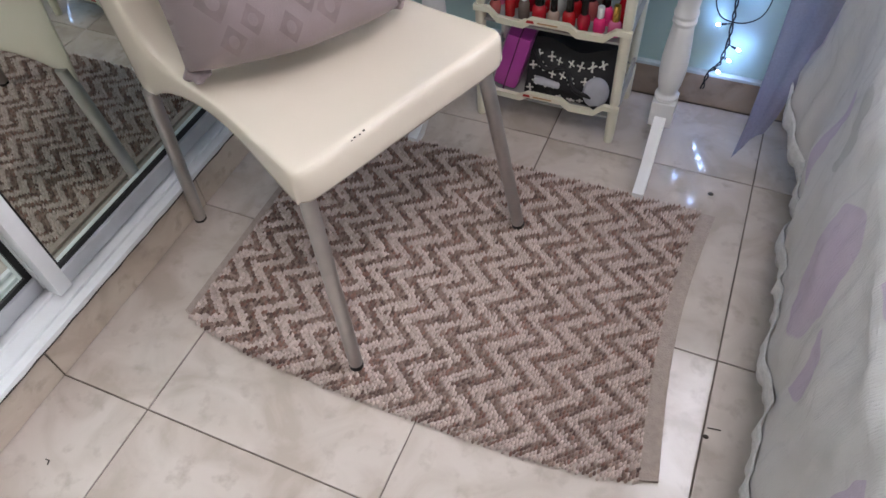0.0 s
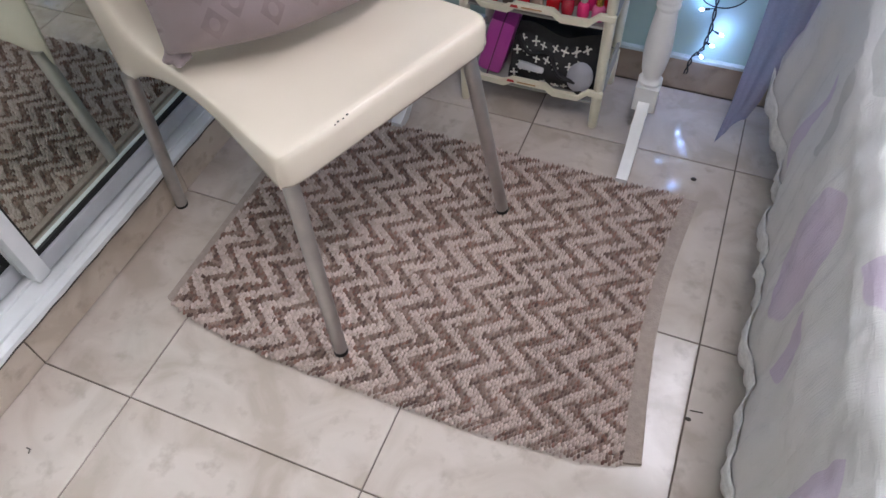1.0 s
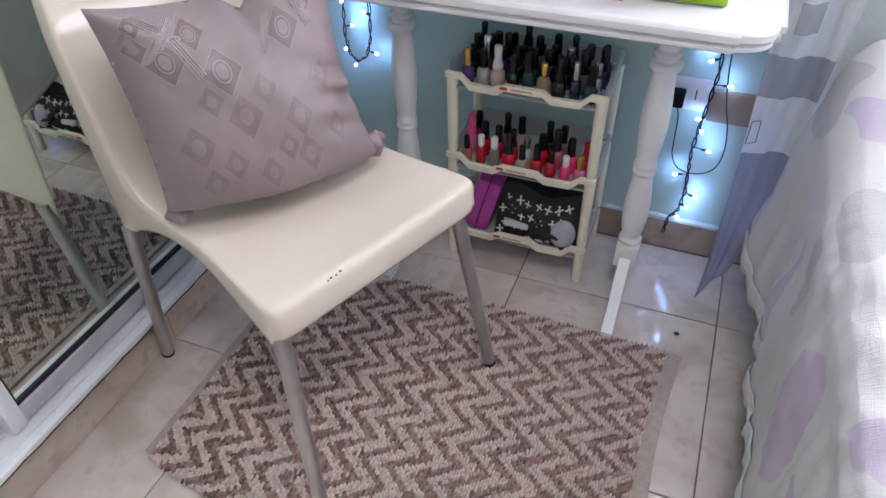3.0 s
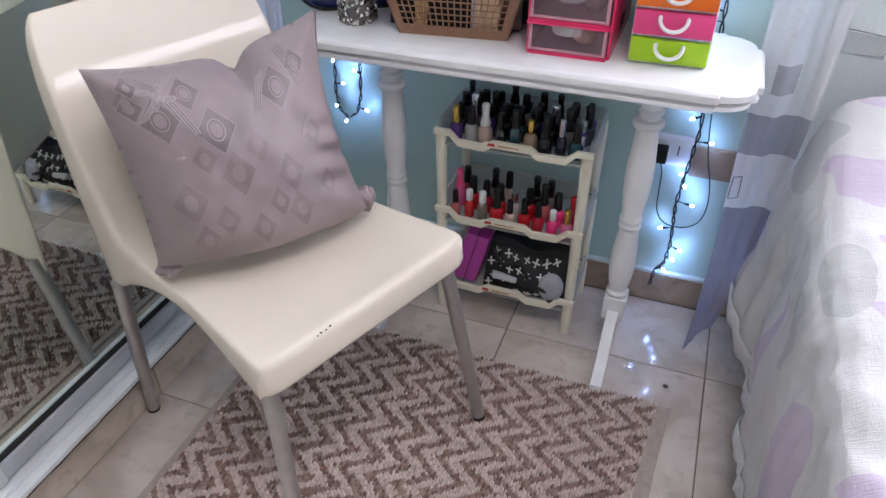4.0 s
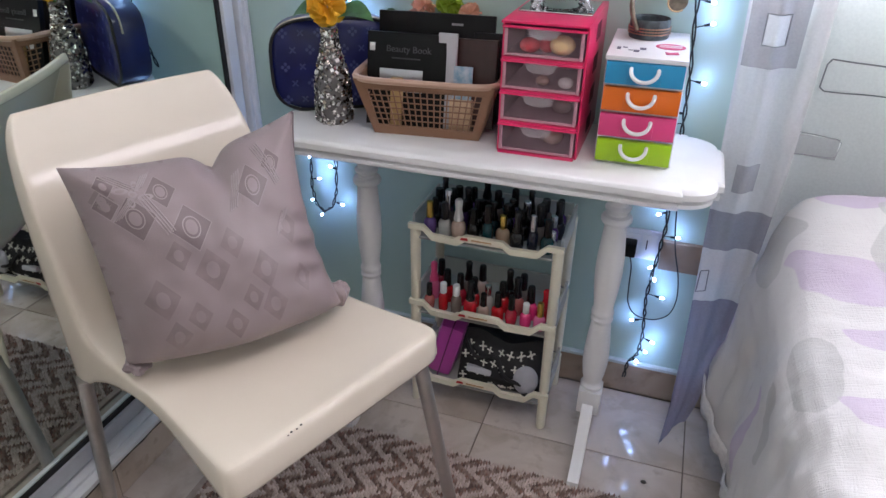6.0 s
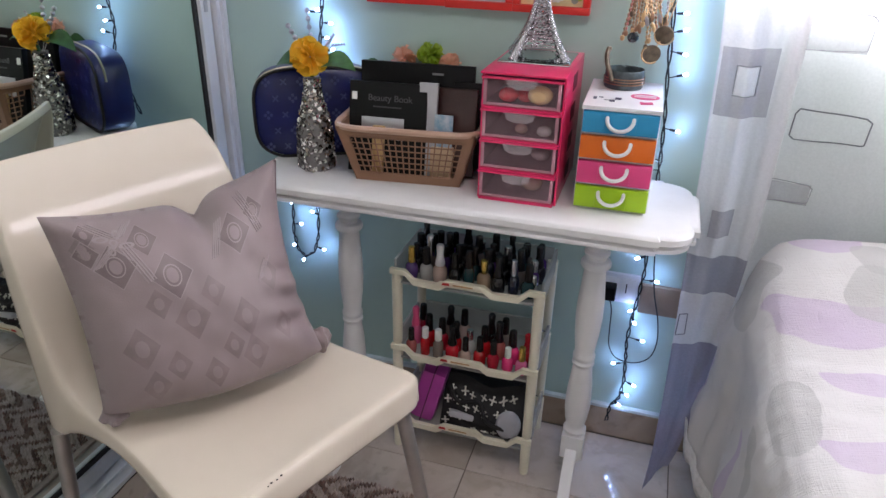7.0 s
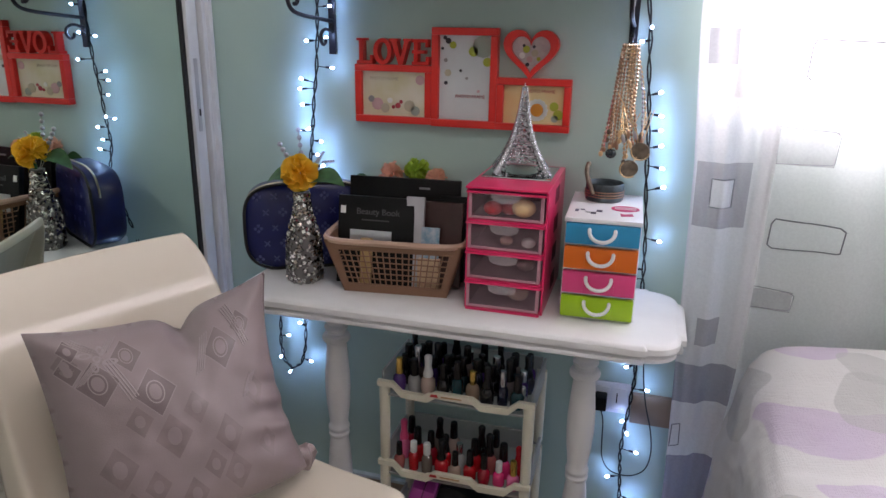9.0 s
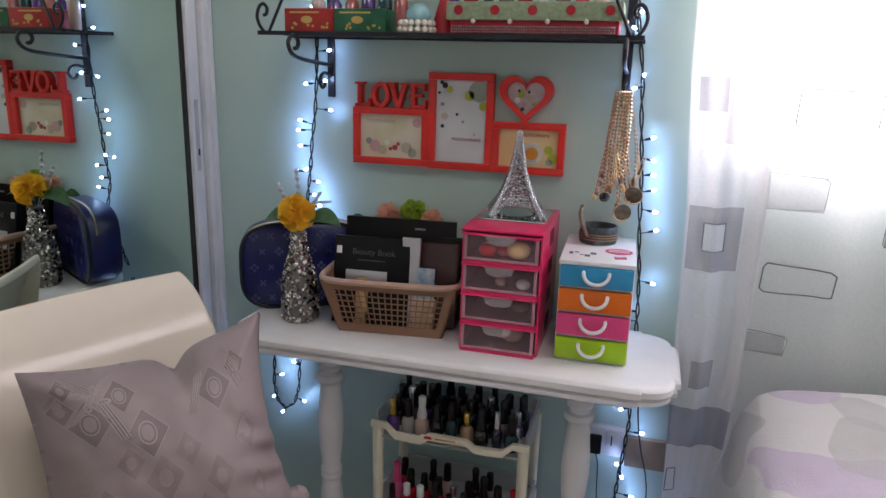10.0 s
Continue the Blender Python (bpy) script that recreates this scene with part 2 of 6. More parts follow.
def plate(outline, y0, y1, bm=None):
    """Prism over an outline in x and z, standing upright: y0 is the front."""
    bm = bm or bmesh.new()
    fr = [bm.verts.new((x, y0, z)) for x, z in outline]
    bk = [bm.verts.new((x, y1, z)) for x, z in outline]
    n = len(outline)
    bm.faces.new(fr)
    bm.faces.new(bk[::-1])
    for i in range(n):
        bm.faces.new((bk[i], bk[(i + 1) % n], fr[(i + 1) % n], fr[i]))
    return bm


def part(name, bm, mat, parent=None, label="", smooth=True, angle=40):
    me = bpy.data.meshes.new(name)
    bmesh.ops.recalc_face_normals(bm, faces=bm.faces[:])
    bm.to_mesh(me)
    bm.free()
    for m in (mat if isinstance(mat, (list, tuple)) else (mat,)):
        me.materials.append(m)
    if smooth:
        me.shade_smooth()
        me.set_sharp_from_angle(angle=radians(angle))
    ob = new(name, me)
    if parent:
        ob.parent = parent
    return tagged(ob, label)


def thing(name, label, category, m=None, group="", kind=""):
    ob = new(name)
    ob.empty_display_size = 0.05
    if m is not None:
        ob.matrix_basis = m
    return tagged(ob, label, category, group, kind)


def solid(name, bm, mat, label, category="", group="", kind="", smooth=True, m=None):
    ob = part(name, bm, mat, None, label, smooth)
    if m is not None:
        ob.matrix_basis = m
    return tagged(ob, "", category, group, kind)


def share(name, me, m, parent):
    ob = new(name, me)
    ob.parent = parent
    ob.matrix_basis = m
    return ob


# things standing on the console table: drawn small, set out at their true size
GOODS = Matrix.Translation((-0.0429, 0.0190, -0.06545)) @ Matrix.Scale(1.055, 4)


# ---- room ----
XW, XE, YS, HT = -0.80, 2.75, -2.35, 2.60
floor = solid("floor", boxed(XW, XE, YS, BACK + 0.1, -0.12, -0.004), M_GROUT, "pale marbled ceramic tiles with dark joints", kind="structure")


def wall_with_hole(name, fixed, a0, a1, hole, along_x, thick, mat):
    """Wall of full height with one opening (a, b, z0, z1) along its length."""
    h0, h1, z0, z1 = hole
    bm = bmesh.new()
    for p, q, lo, hi in ((a0, h0, 0, HT), (h1, a1, 0, HT), (h0, h1, 0, z0), (h0, h1, z1, HT)):
        if along_x:
            box(bm, p, q, fixed, fixed + thick, lo, hi)
        else:
            box(bm, fixed, fixed + thick, p, q, lo, hi)
    return solid(name, bm, mat, "painted plaster wall with a window opening", kind="structure", smooth=False)


wall_with_hole("wall_north", BACK, XW, XE + 0.12, (0.86, 2.25, 1.02, 2.34), True, 0.14, M_WALL)
wall_with_hole("wall_east", XE, YS - 0.12, BACK, (0.48, 1.08, 1.80, 2.18), False, 0.12, M_WALLW)
# unseen walls and ceiling, added to close the room round the light
solid("wall_south", boxed(XW, XE, YS - 0.12, YS, 0, HT), M_WALLW, "plain painted plaster wall", kind="structure", smooth=False)
solid("wall_west", boxed(XW - 0.12, XW, YS - 0.12, BACK + 0.14, 0, HT), M_WALLW, "plain painted plaster wall", kind="structure", smooth=False)
solid("ceiling", boxed(XW - 0.12, XE + 0.12, YS - 0.12, BACK + 0.14, HT, HT + 0.1), M_CEIL, "plain white ceiling", kind="structure", smooth=False)
win = thing("window_1", "white framed window behind sheer curtains", "window", kind="structure")
bm = bmesh.new()
for b in ((0.86, 2.25, 1.02, 1.06), (0.86, 2.25, 2.30, 2.34), (0.86, 0.90, 1.06, 2.30), (2.21, 2.25, 1.06, 2.30), (1.60, 1.64, 1.06, 2.30)):
    box(bm, b[0], b[1], BACK + 0.03, BACK + 0.07, b[2], b[3], 0.004)
part("window_frame", bm, M_ALU, win)
win2 = thing("window_2", "white framed window beyond the bed", "window", kind="structure")
bm = bmesh.new()
for b in ((0.48, 1.08, 1.80, 1.83), (0.48, 1.08, 2.15, 2.18), (0.48, 0.51, 1.83, 2.15), (1.05, 1.08, 1.83, 2.15)):
    box(bm, XE - 0.02, XE + 0.04, b[0], b[1], b[2], b[3], 0.004)
part("window_frame", bm, M_ALU, win2)
# unseen lamp body added to carry the overhead fill
lampt = thing("ceiling_lamp", "plain white round lamp added unseen overhead for fill light", "lamp", pose(0.95, -0.36, 2.6))
part("base", lathe([(0.12, 0.0), (0.12, -0.02), (0.10, -0.03)][::-1], 28), M_WPLAST, lampt)
part("diffuser", lathe([(0.20, -0.031), (0.21, -0.045), (0.19, -0.07), (0.10, -0.085)][::-1], 28), M_WPLAST, lampt)

board = solid("wall_board", boxed(0.774, 1.02, BACK - 0.014, BACK, 0.362, 0.432, 0.003), M_WOOD, "narrow brown board fixed along the wall beside the socket", "board")
solid("trim", boxed(-0.20, 2.7, BACK - 0.013, BACK, 0.084, 0.092, 0.001), M_LEDGE, "pale caulk line along the top of the skirting", kind="structure")

# ---- built-in wardrobe with sliding mirror doors ----
MX = -0.235
wardrobe = thing("wardrobe", "built-in wardrobe with sliding mirror doors in white aluminium", "wardrobe")
part("carcass", boxed(XW + 0.002, -0.30, YS + 0.002, BACK - 0.002, 0.0, HT - 0.002), M_WALLW, wardrobe, smooth=False)
part("plinth", boxed(-0.299, -0.1935, YS + 0.002, BACK - 0.002, 0.0, 0.090), M_GROUT, wardrobe, smooth=False)
track = part("bottom_track", boxed(-0.295, -0.176, YS + 0.01, BACK - 0.003, 0.0905, 0.096, 0.001), M_ALU, wardrobe, "white aluminium sliding track with scuffed grooves")
for x0, x1, z1 in ((-0.186, -0.176, 0.104), (-0.207, -0.203, 0.103), (-0.247, -0.243, 0.103), (-0.275, -0.271, 0.106)):
    part("track_ridge", boxed(x0, x1, YS + 0.012, BACK - 0.005, 0.0958, z1, 0.001), M_ALU, track)
# dark cord stands for both dirt and the gap's shade under the track
part("dirt_shade_line", tube([(-0.1752, YS + 0.02 + 0.03 * k, 0.0925 + 0.0012 * math.sin(k * 2.3)) for k in range(114)], [0.0010 + 0.0008 * math.sin(k * 1.7) ** 2 for k in range(114)], 5), M_CHIP, track, "dark dirt and painted gap shade in the joint")
part("top_track", boxed(-0.295, -0.180, YS + 0.01, BACK - 0.003, 2.30, 2.36, 0.003), M_ALU, wardrobe)
part("header", boxed(-0.299, -0.19, YS + 0.01, BACK - 0.003, 2.361, HT - 0.003), M_WALLW, wardrobe, smooth=False)
jamb = bmesh.new()
box(jamb, -0.298, -0.214, 1.108, BACK - 0.001, 0.097, 2.30, 0.003)
box(jamb, -0.226, -0.205, 1.120, BACK - 0.001, 0.097, 2.30, 0.002)
part("jamb", jamb, M_ALU, wardrobe)


def mirror_door(x, y0, y1, lock):
    door = part("mirror_door", boxed(x - 0.012, x - 0.004, y0 + 0.01, y1 - 0.01, 0.11, 2.28), M_ALU_GREY, wardrobe, "sliding door with a full mirror pane")
    part("mirror_pane", boxed(x - 0.0035, x, y0 + 0.038, y1 - 0.045, 0.146, 2.24), M_MIRROR, door, "slightly green mirror glass", smooth=False)
    gk = bmesh.new()
    for a in ((y0 + 0.030, y0 + 0.038, 0.138, 2.25), (y1 - 0.048, y1 - 0.036, 0.138, 2.25), (y0 + 0.038, y1 - 0.048, 0.138, 0.148), (y0 + 0.038, y1 - 0.048, 2.24, 2.25)):
        box(gk, x - 0.003, x + 0.003, a[0], a[1], a[2], a[3])
    part("gasket", gk, M_RUBBER, door, smooth=False)
    part("stile", boxed(x - 0.014, x + 0.016, y0, y0 + 0.030, 0.104, 2.29, 0.003), M_ALU, door)
    part("stile", boxed(x - 0.014, x + 0.012, y1 - 0.036, y1, 0.104, 2.29, 0.003), M_ALU, door)
    part("bottom_rail", boxed(x - 0.014, x + 0.010, y0 + 0.0302, y1 - 0.0362, 0.104, 0.138, 0.002), M_ALU_GREY, door)
    if lock:
        part("lock_plate", boxed(x + 0.012, x + 0.0145, y1 - 0.026, y1 - 0.014, 0.95, 1.11, 0.002), M_ALU_GREY, door)
        part("keyhole", boxed(x + 0.0142, x + 0.0155, y1 - 0.0225, y1 - 0.0175, 0.985, 1.0, 0.001), M_BLACK, door)


mirror_door(MX, 0.097, 1.100, True)
mirror_door(MX - 0.036, -0.95, 0.135, False)
mirror_door(MX, -1.95, -0.93, False)

# ---- bed with a printed cover ----
bed = thing("bed", "single bed under a printed cover", "bed")
part("base", boxed(1.06, 1.94, -1.55, 0.98, 0.05, 0.32, 0.01), M_WOOD, bed)
part("mattress", boxed(1.06, 1.94, -1.56, 1.0, 0.325, 0.51, 0.03), M_WPLAST, bed)
for lx in (1.06, 1.93):
    for ly in (-1.52, 0.95):
        part("leg", boxed(lx - 0.02, lx + 0.02, ly - 0.02, ly + 0.02, 0, 0.05), M_WOOD, bed)


LILAC, ASH = (0.49, 0.39, 0.53), (0.43, 0.43, 0.415)
# the cover's print: middle across and along, half sizes, straight-topped or whole, colour
PRINT = ((1.14, 1.035, 0.078, 0.080, True, LILAC), (1.11, 0.845, 0.118, 0.128, True, LILAC), (1.125, 0.655, 0.075, 0.06, True, LILAC), (1.09, 0.505, 0.07, 0.06, True, LILAC),
         (0.985, 0.56, 0.058, 0.085, False, ASH), (1.225, 0.955, 0.055, 0.052, False, ASH), (1.20, 0.865, 0.065, 0.07, False, ASH), (0.965, 0.93, 0.06, 0.085, False, ASH),
         (0.71, 1.00, 0.075, 0.05, True, LILAC), (0.74, 0.70, 0.10, 0.045, True, LILAC), (0.84, 0.585, 0.055, 0.06, True, ASH), (0.79, 0.36, 0.12, 0.065, False, LILAC),
         (0.74, 0.25, 0.05, 0.06, True, LILAC), (1.02, 0.22, 0.08, 0.08, True, LILAC), (0.86, 0.02, 0.07, 0.07, True, LILAC))


def cover_material():
    """Off-white crinkled cotton printed with lilac half rounds and ash-grey rounds."""
    m = material("printed_cotton", (0.60, 0.58, 0.57), 0.8)
    nt = m.node_tree
    p = nt.nodes["Principled BSDF"]

    def node(kind, op="", *ins):
        n = nt.nodes.new("ShaderNode" + kind)
        if op:
            n.operation = op
        for k, v in enumerate(ins):
            if isinstance(v, (int, float)):
                n.inputs[k].default_value = v
            else:
                nt.links.new(v, n.inputs[k])
        return n

    uv = nt.nodes.new("ShaderNodeUVMap").outputs["UV"]
    wob = node("TexNoise")
    wob.inputs["Scale"].default_value = 6
    nt.links.new(uv, wob.inputs["Vector"])
    sep = node("SeparateXYZ", "", uv)
    off = node("Math", "MULTIPLY_ADD", wob.outputs["Fac"], 0.09, -0.045).outputs[0]
    u = node("Math", "ADD", node("Math", "WRAP", sep.outputs[0], 1.27, 0.52).outputs[0], off).outputs[0]
    v = node("Math", "ADD", node("Math", "WRAP", sep.outputs[1], 1.19, -0.06).outputs[0], off).outputs[0]
    fade = node("TexNoise")
    fade.inputs["Scale"].default_value, fade.inputs["Detail"].default_value = 14, 4
    nt.links.new(uv, fade.inputs["Vector"])
    dye = node("Math", "MULTIPLY_ADD", fade.outputs["Fac"], 0.5, 0.42).outputs[0]
    last = None
    for cu, cv, ru, rv, half, col in PRINT:
        du = node("Math", "MULTIPLY_ADD", u, 1 / ru, -cu / ru).outputs[0]
        dv = node("Math", "MULTIPLY_ADD", v, 1 / rv, -cv / rv).outputs[0]
        d2 = node("Math", "MULTIPLY_ADD", du, du, node("Math", "MULTIPLY", dv, dv).outputs[0]).outputs[0]
        inside = node("MapRange")
        inside.inputs["From Min"].default_value, inside.inputs["From Max"].default_value = 1.0, 0.93
        nt.links.new(d2, inside.inputs["Value"])
        f = node("Math", "MULTIPLY", inside.outputs[0], dye).outputs[0]
        if half:
            f = node("Math", "MULTIPLY", f, node("Math", "LESS_THAN", dv, 0.04).outputs[0]).outputs[0]
        mx = nt.nodes.new("ShaderNodeMix")
        mx.data_type = "RGBA"
        mx.inputs["A"].default_value = (0.605, 0.59, 0.575, 1)
        mx.inputs["B"].default_value = (*col, 1)
        if last:
            nt.links.new(last, mx.inputs["A"])
        nt.links.new(f, mx.inputs["Factor"])
        last = mx.outputs["Result"]
    nt.links.new(last, p.inputs["Base Color"])
    high = None
    for sc in ((45, 420, 1), (420, 45, 1), (26, 30, 1)):
        mp = node("Mapping", "", uv)
        mp.inputs["Scale"].default_value = sc
        n = node("TexNoise", "", mp.outputs[0])
        n.inputs["Scale"].default_value, n.inputs["Detail"].default_value = 1.0, 3
        g = node("Math", "MULTIPLY", n.outputs["Fac"], 1.4 if sc[0] == 26 else 0.7).outputs[0]
        high = node("Math", "ADD", high, g).outputs[0] if high else g
    b = nt.nodes.new("ShaderNodeBump")
    b.inputs["Strength"].default_value, b.inputs["Distance"].default_value = 0.5, 0.0032
    nt.links.new(high, b.inputs["Height"])
    nt.links.new(b.outputs["Normal"], p.inputs["Normal"])
    return m


M_COVER = cover_material()
M_LACE = material("white_lace", (0.72, 0.71, 0.69), 0.8, vary=0.15, scale=120, bump=0.8, bump_scale=260)


def smooth01(x):
    x = min(1, max(0, x))
    return x * x * (3 - 2 * x)


def lerp_table(tab, k):
    for (a, *p), (b, *q) in zip(tab, tab[1:]):
        if k <= b:
            f = 0 if b == a else (k - a) / (b - a)
            return [u + (v - u) * f for u, v in zip(p, q)]
    return list(tab[-1][1:])


SIDE = [(0.0, 0.0, 0.0), (0.10, -0.004, 0.09), (0.25, 0.0, 0.20), (0.42, 0.006, 0.305), (0.54, 0.014, 0.372), (0.59, 0.026, 0.400), (0.63, 0.044, 0.418), (0.68, 0.080, 0.432), (0.76, 0.16, 0.446), (0.86, 0.36, 0.464), (1.0, 1.0, 0.478)]


def cover_point(a, b):
    """a across from the hem over the top, b along the bed to its far end."""
    y = -1.55 + 2.60 * b
    dx, dz = lerp_table(SIDE, a)
    end = smooth01((y - 0.80) / 0.2)
    hem_x, hem_z = 0.968 - 0.051 * end, 0.115 + 0.07 * end
    hang = max(0.0, 1 - a / 0.66)
    x = hem_x + dx + (0.051 * end - 0.013) * min(1, a / 0.6)
    z = hem_z + dz * (0.475 - 0.07 * end) / 0.478
    x += hang * (0.006 * math.sin(7 * y + 0.8) + 0.004 * math.sin(23 * y) + 0.003 * math.sin(51 * y + 2))
    n = noise.noise((a * 5, y * 3.2, 0.3))
    top, side = smooth01((a - 0.52) / 0.16), smooth01((0.66 - a) / 0.14)
    z += top * (0.003 * (0.3 - abs(noise.noise((a * 15, y * 14, 4.9)))) + 0.007 * n + 0.004 * noise.noise((a * 16, y * 11, 2)) + 0.004 * abs(noise.noise((a * 9, y * 16, 8)))
                + 0.005 * smooth01((0.75 - y) / 0.3) * math.sin(y * 52 + 9 * noise.noise((a * 4, y * 2, 5))) * smooth01((0.95 - a) / 0.25))
    fold = noise.noise((a * 1.6, y * 8.5, 6.1))
    x -= side * (0.014 * max(0.0, 0.32 - abs(fold)) * (0.5 + hang) + 0.004 * (0.4 - abs(noise.noise((a * 13, y * 19 + 5 * a, 3.3)))) + 0.0015 * noise.noise((a * 30, y * 34, 7.7)))
    x += side * (0.012 * noise.noise((a * 6, y * 5, 1.7)) + 0.011 * (0.35 + hang) * noise.noise((a * 2.2, y * 15 + 2.5 * a, 4.4)) + 0.004 * noise.noise((a * 7, y * 40, 9)))
    z += 0.078 * smooth01((y - 0.74) / 0.26) * smooth01((a - 0.40) / 0.28)
    drop = smooth01((y - 1.02) / 0.04)
    z = z - drop * max(0, z - hem_z - 0.02) * 0.55
    return (x, y, z)


bc = thing("bed_cover", "off-white cotton bed cover with lilac and grey rounds and scalloped hem", "bedspread")
cov = part("cover", sheet(cover_point, 120, 420), M_COVER, bc)
uvl = cov.data.uv_layers.new(name="UVMap")
for lp in cov.data.loops:
    v = cov.data.vertices[lp.vertex_index].co
    low = smooth01((0.61 - v.z) / 0.05)
    uvl.data[lp.index].uv = (v.x - (0.56 - v.z) * 0.9 + 0.028 * low, v.y - 0.05 * low)
cov.modifiers.new("thick", "SOLIDIFY").thickness = 0.003


def lace_point(a, b):
    x, y, z = cover_point(0.0, b)
    w = 0.026 + 0.010 * abs(math.sin(b * 84 * math.pi))
    return (x - 0.003 + 0.0015 * math.sin(b * 300), y, z + 0.012 - (w + 0.012) * a)


lc = part("lace_trim", sheet(lace_point, 3, 520), M_LACE, bc, "scalloped white lace edging")
lc.modifiers.new("thick", "SOLIDIFY").thickness = 0.002


# ---- sheer curtains ----
def sheer(name, bands, clear):
    m = bpy.data.materials.new(name)
    m.use_nodes = True
    nt = m.node_tree
    nt.nodes.clear()
    out = nt.nodes.new("ShaderNodeOutputMaterial")
    co = nt.nodes.new("ShaderNodeTexCoord")
    sep = nt.nodes.new("ShaderNodeSeparateXYZ")
    nt.links.new(co.outputs["Object"], sep.inputs[0])
    ramp = nt.nodes.new("ShaderNodeValToRGB")
    ramp.color_ramp.interpolation = "CONSTANT"
    e = ramp.color_ramp.elements
    e[0].position, e[0].color = 0.0, (*bands[0][1], 1)
    e[1].position, e[1].color = bands[1][0], (*bands[1][1], 1)
    for pos, col in bands[2:]:
        e.new(pos).color = (*col, 1)
    nt.links.new(sep.outputs[2], ramp.inputs["Fac"])
    d, t, tp = (nt.nodes.new("ShaderNodeBsdf" + k) for k in ("Diffuse", "Translucent", "Transparent"))
    nt.links.new(ramp.outputs["Color"], d.inputs["Color"])
    nt.links.new(ramp.outputs["Color"], t.inputs["Color"])
    m1, m2 = nt.nodes.new("ShaderNodeMixShader"), nt.nodes.new("ShaderNodeMixShader")
    m1.inputs[0].default_value = 0.45
    nt.links.new(d.outputs[0], m1.inputs[1])
    nt.links.new(t.outputs[0], m1.inputs[2])
    w = nt.nodes.new("ShaderNodeTexNoise")
    w.inputs["Scale"].default_value, w.inputs["Detail"].default_value = 220, 2
    nt.links.new(co.outputs["Object"], w.inputs["Vector"])
    mr = nt.nodes.new("ShaderNodeMapRange")
    mr.inputs["To Min"].default_value, mr.inputs["To Max"].default_value = 1 - clear - 0.08, 1 - clear + 0.08
    nt.links.new(w.outputs["Fac"], mr.inputs["Value"])
    nt.links.new(mr.outputs[0], m2.inputs[0])
    nt.links.new(tp.outputs[0], m2.inputs[1])
    nt.links.new(m1.outputs[0], m2.inputs[2])
    nt.links.new(m2.outputs[0], out.inputs["Surface"])
    return m


WHITEC, VIOLET = (0.84, 0.82, 0.84), (0.34, 0.31, 0.40)
M_SHEER_L = sheer("banded_sheer", [(0, VIOLET), (0.375, WHITEC), (0.485, (0.40, 0.38, 0.44)), (0.565, WHITEC)], 0.22)
M_SHEER_R = sheer("white_sheer", [(0, (0.93, 0.93, 0.93)), (0.5, (0.93, 0.93, 0.93))], 0.09)
M_PATCH = sheer("grey_woven_patch", [(0, (0.50, 0.49, 0.52)), (0.5, (0.50, 0.49, 0.52))], 0.35)
M_PATCH_PALE = sheer("pale_woven_patch", [(0, (0.70, 0.70, 0.71)), (0.5, (0.70, 0.70, 0.71))], 0.45)
M_THREAD = material("dark_stitching", (0.17, 0.17, 0.19), 0.7)

LEFT_EDGE = [(0.02, 0.842, 0.870, 0.945), (0.06, 0.845, 0.884, 0.952), (0.12, 0.849, 0.902, 0.960), (0.25, 0.851, 0.925, 0.98), (0.37, 0.850, 0.938, 0.995), (0.50, 0.848, 0.953, 1.01), (0.65, 0.845, 0.966, 1.03), (0.95, 0.838, 0.975, 1.05), (1.20, 0.820, 0.975, 1.055), (2.40, 0.79, 0.985, 1.06)]


def left_curtain(x_rel, z):
    x0, x1, y = lerp_table(LEFT_EDGE, z)
    x = x0 + (x1 - x0) * x_rel
    calm = 0.35 + 0.65 * smooth01((z - 0.25) / 0.5)
    fold = calm * (0.010 * math.sin(x_rel * 9.5 + 0.7 + 0.6 * math.sin(z * 2)) + 0.003 * math.sin(x_rel * 23 + z * 2)) + (1 - calm) * 0.020 * math.sin(x_rel * 3.1 - 0.4)
    return Vector((x, y + fold + 0.02 * x_rel, z))


def right_curtain(x, z):
    f = (x - 0.96)
    y = 1.088 + 0.010 * math.sin(f * 26 + 0.5 * math.sin(z * 1.6)) + 0.004 * math.sin(f * 61 + z)
    return Vector((x + 0.03 * (z - 0.6) * 0.0, y, z))


cl = thing("curtain", "white sheer curtain gathered aside, with grey woven squares and violet bands", "curtain", group="window curtains")
part("fabric", sheet(lambda a, b: left_curtain(a, (0.022 + 0.055 * a ** 1.5) * (1 - b) + 2.40 * b), 60, 110), M_SHEER_L, cl)
cr = thing("curtain", "white sheer curtain with stitched rectangles hanging behind the bed", "curtain", group="window curtains")
part("fabric", sheet(lambda a, b: right_curtain(0.96 + 1.36 * a, 0.06 + 2.34 * b), 120, 50), M_SHEER_R, cr)
part("curtain_hem", sheet(lambda a, b: right_curtain(0.955 + 0.02 * a, 0.06 + 2.34 * b) - Vector((0, 0.004, 0)), 2, 50), M_SHEER_R, cr)
rod = thing("curtain_rod", "white curtain rod above the window", "curtain rod")
part("rod", tube([(0.72, 1.065, 2.42), (2.45, 1.075, 2.42)], 0.012, 10), M_WPLAST, rod)
for rx in (0.74, 2.43):
    part("bracket", tube([(rx, 1.065, 2.42), (rx, BACK, 2.42)], 0.008, 8), M_WPLAST, rod)


def outline(fn, pts, r, closed=True):
    loop = []
    n = len(pts)
    for i in range(n):
        (x0, z0), (x1, z1) = pts[i], pts[(i + 1) % n]
        for k in range(7):
            p = fn(x0 + (x1 - x0) * k / 7, z0 + (z1 - z0) * k / 7)
            loop.append(p - Vector((0, 0.003, 0)))
    return tube(loop, r, 4, closed=closed)


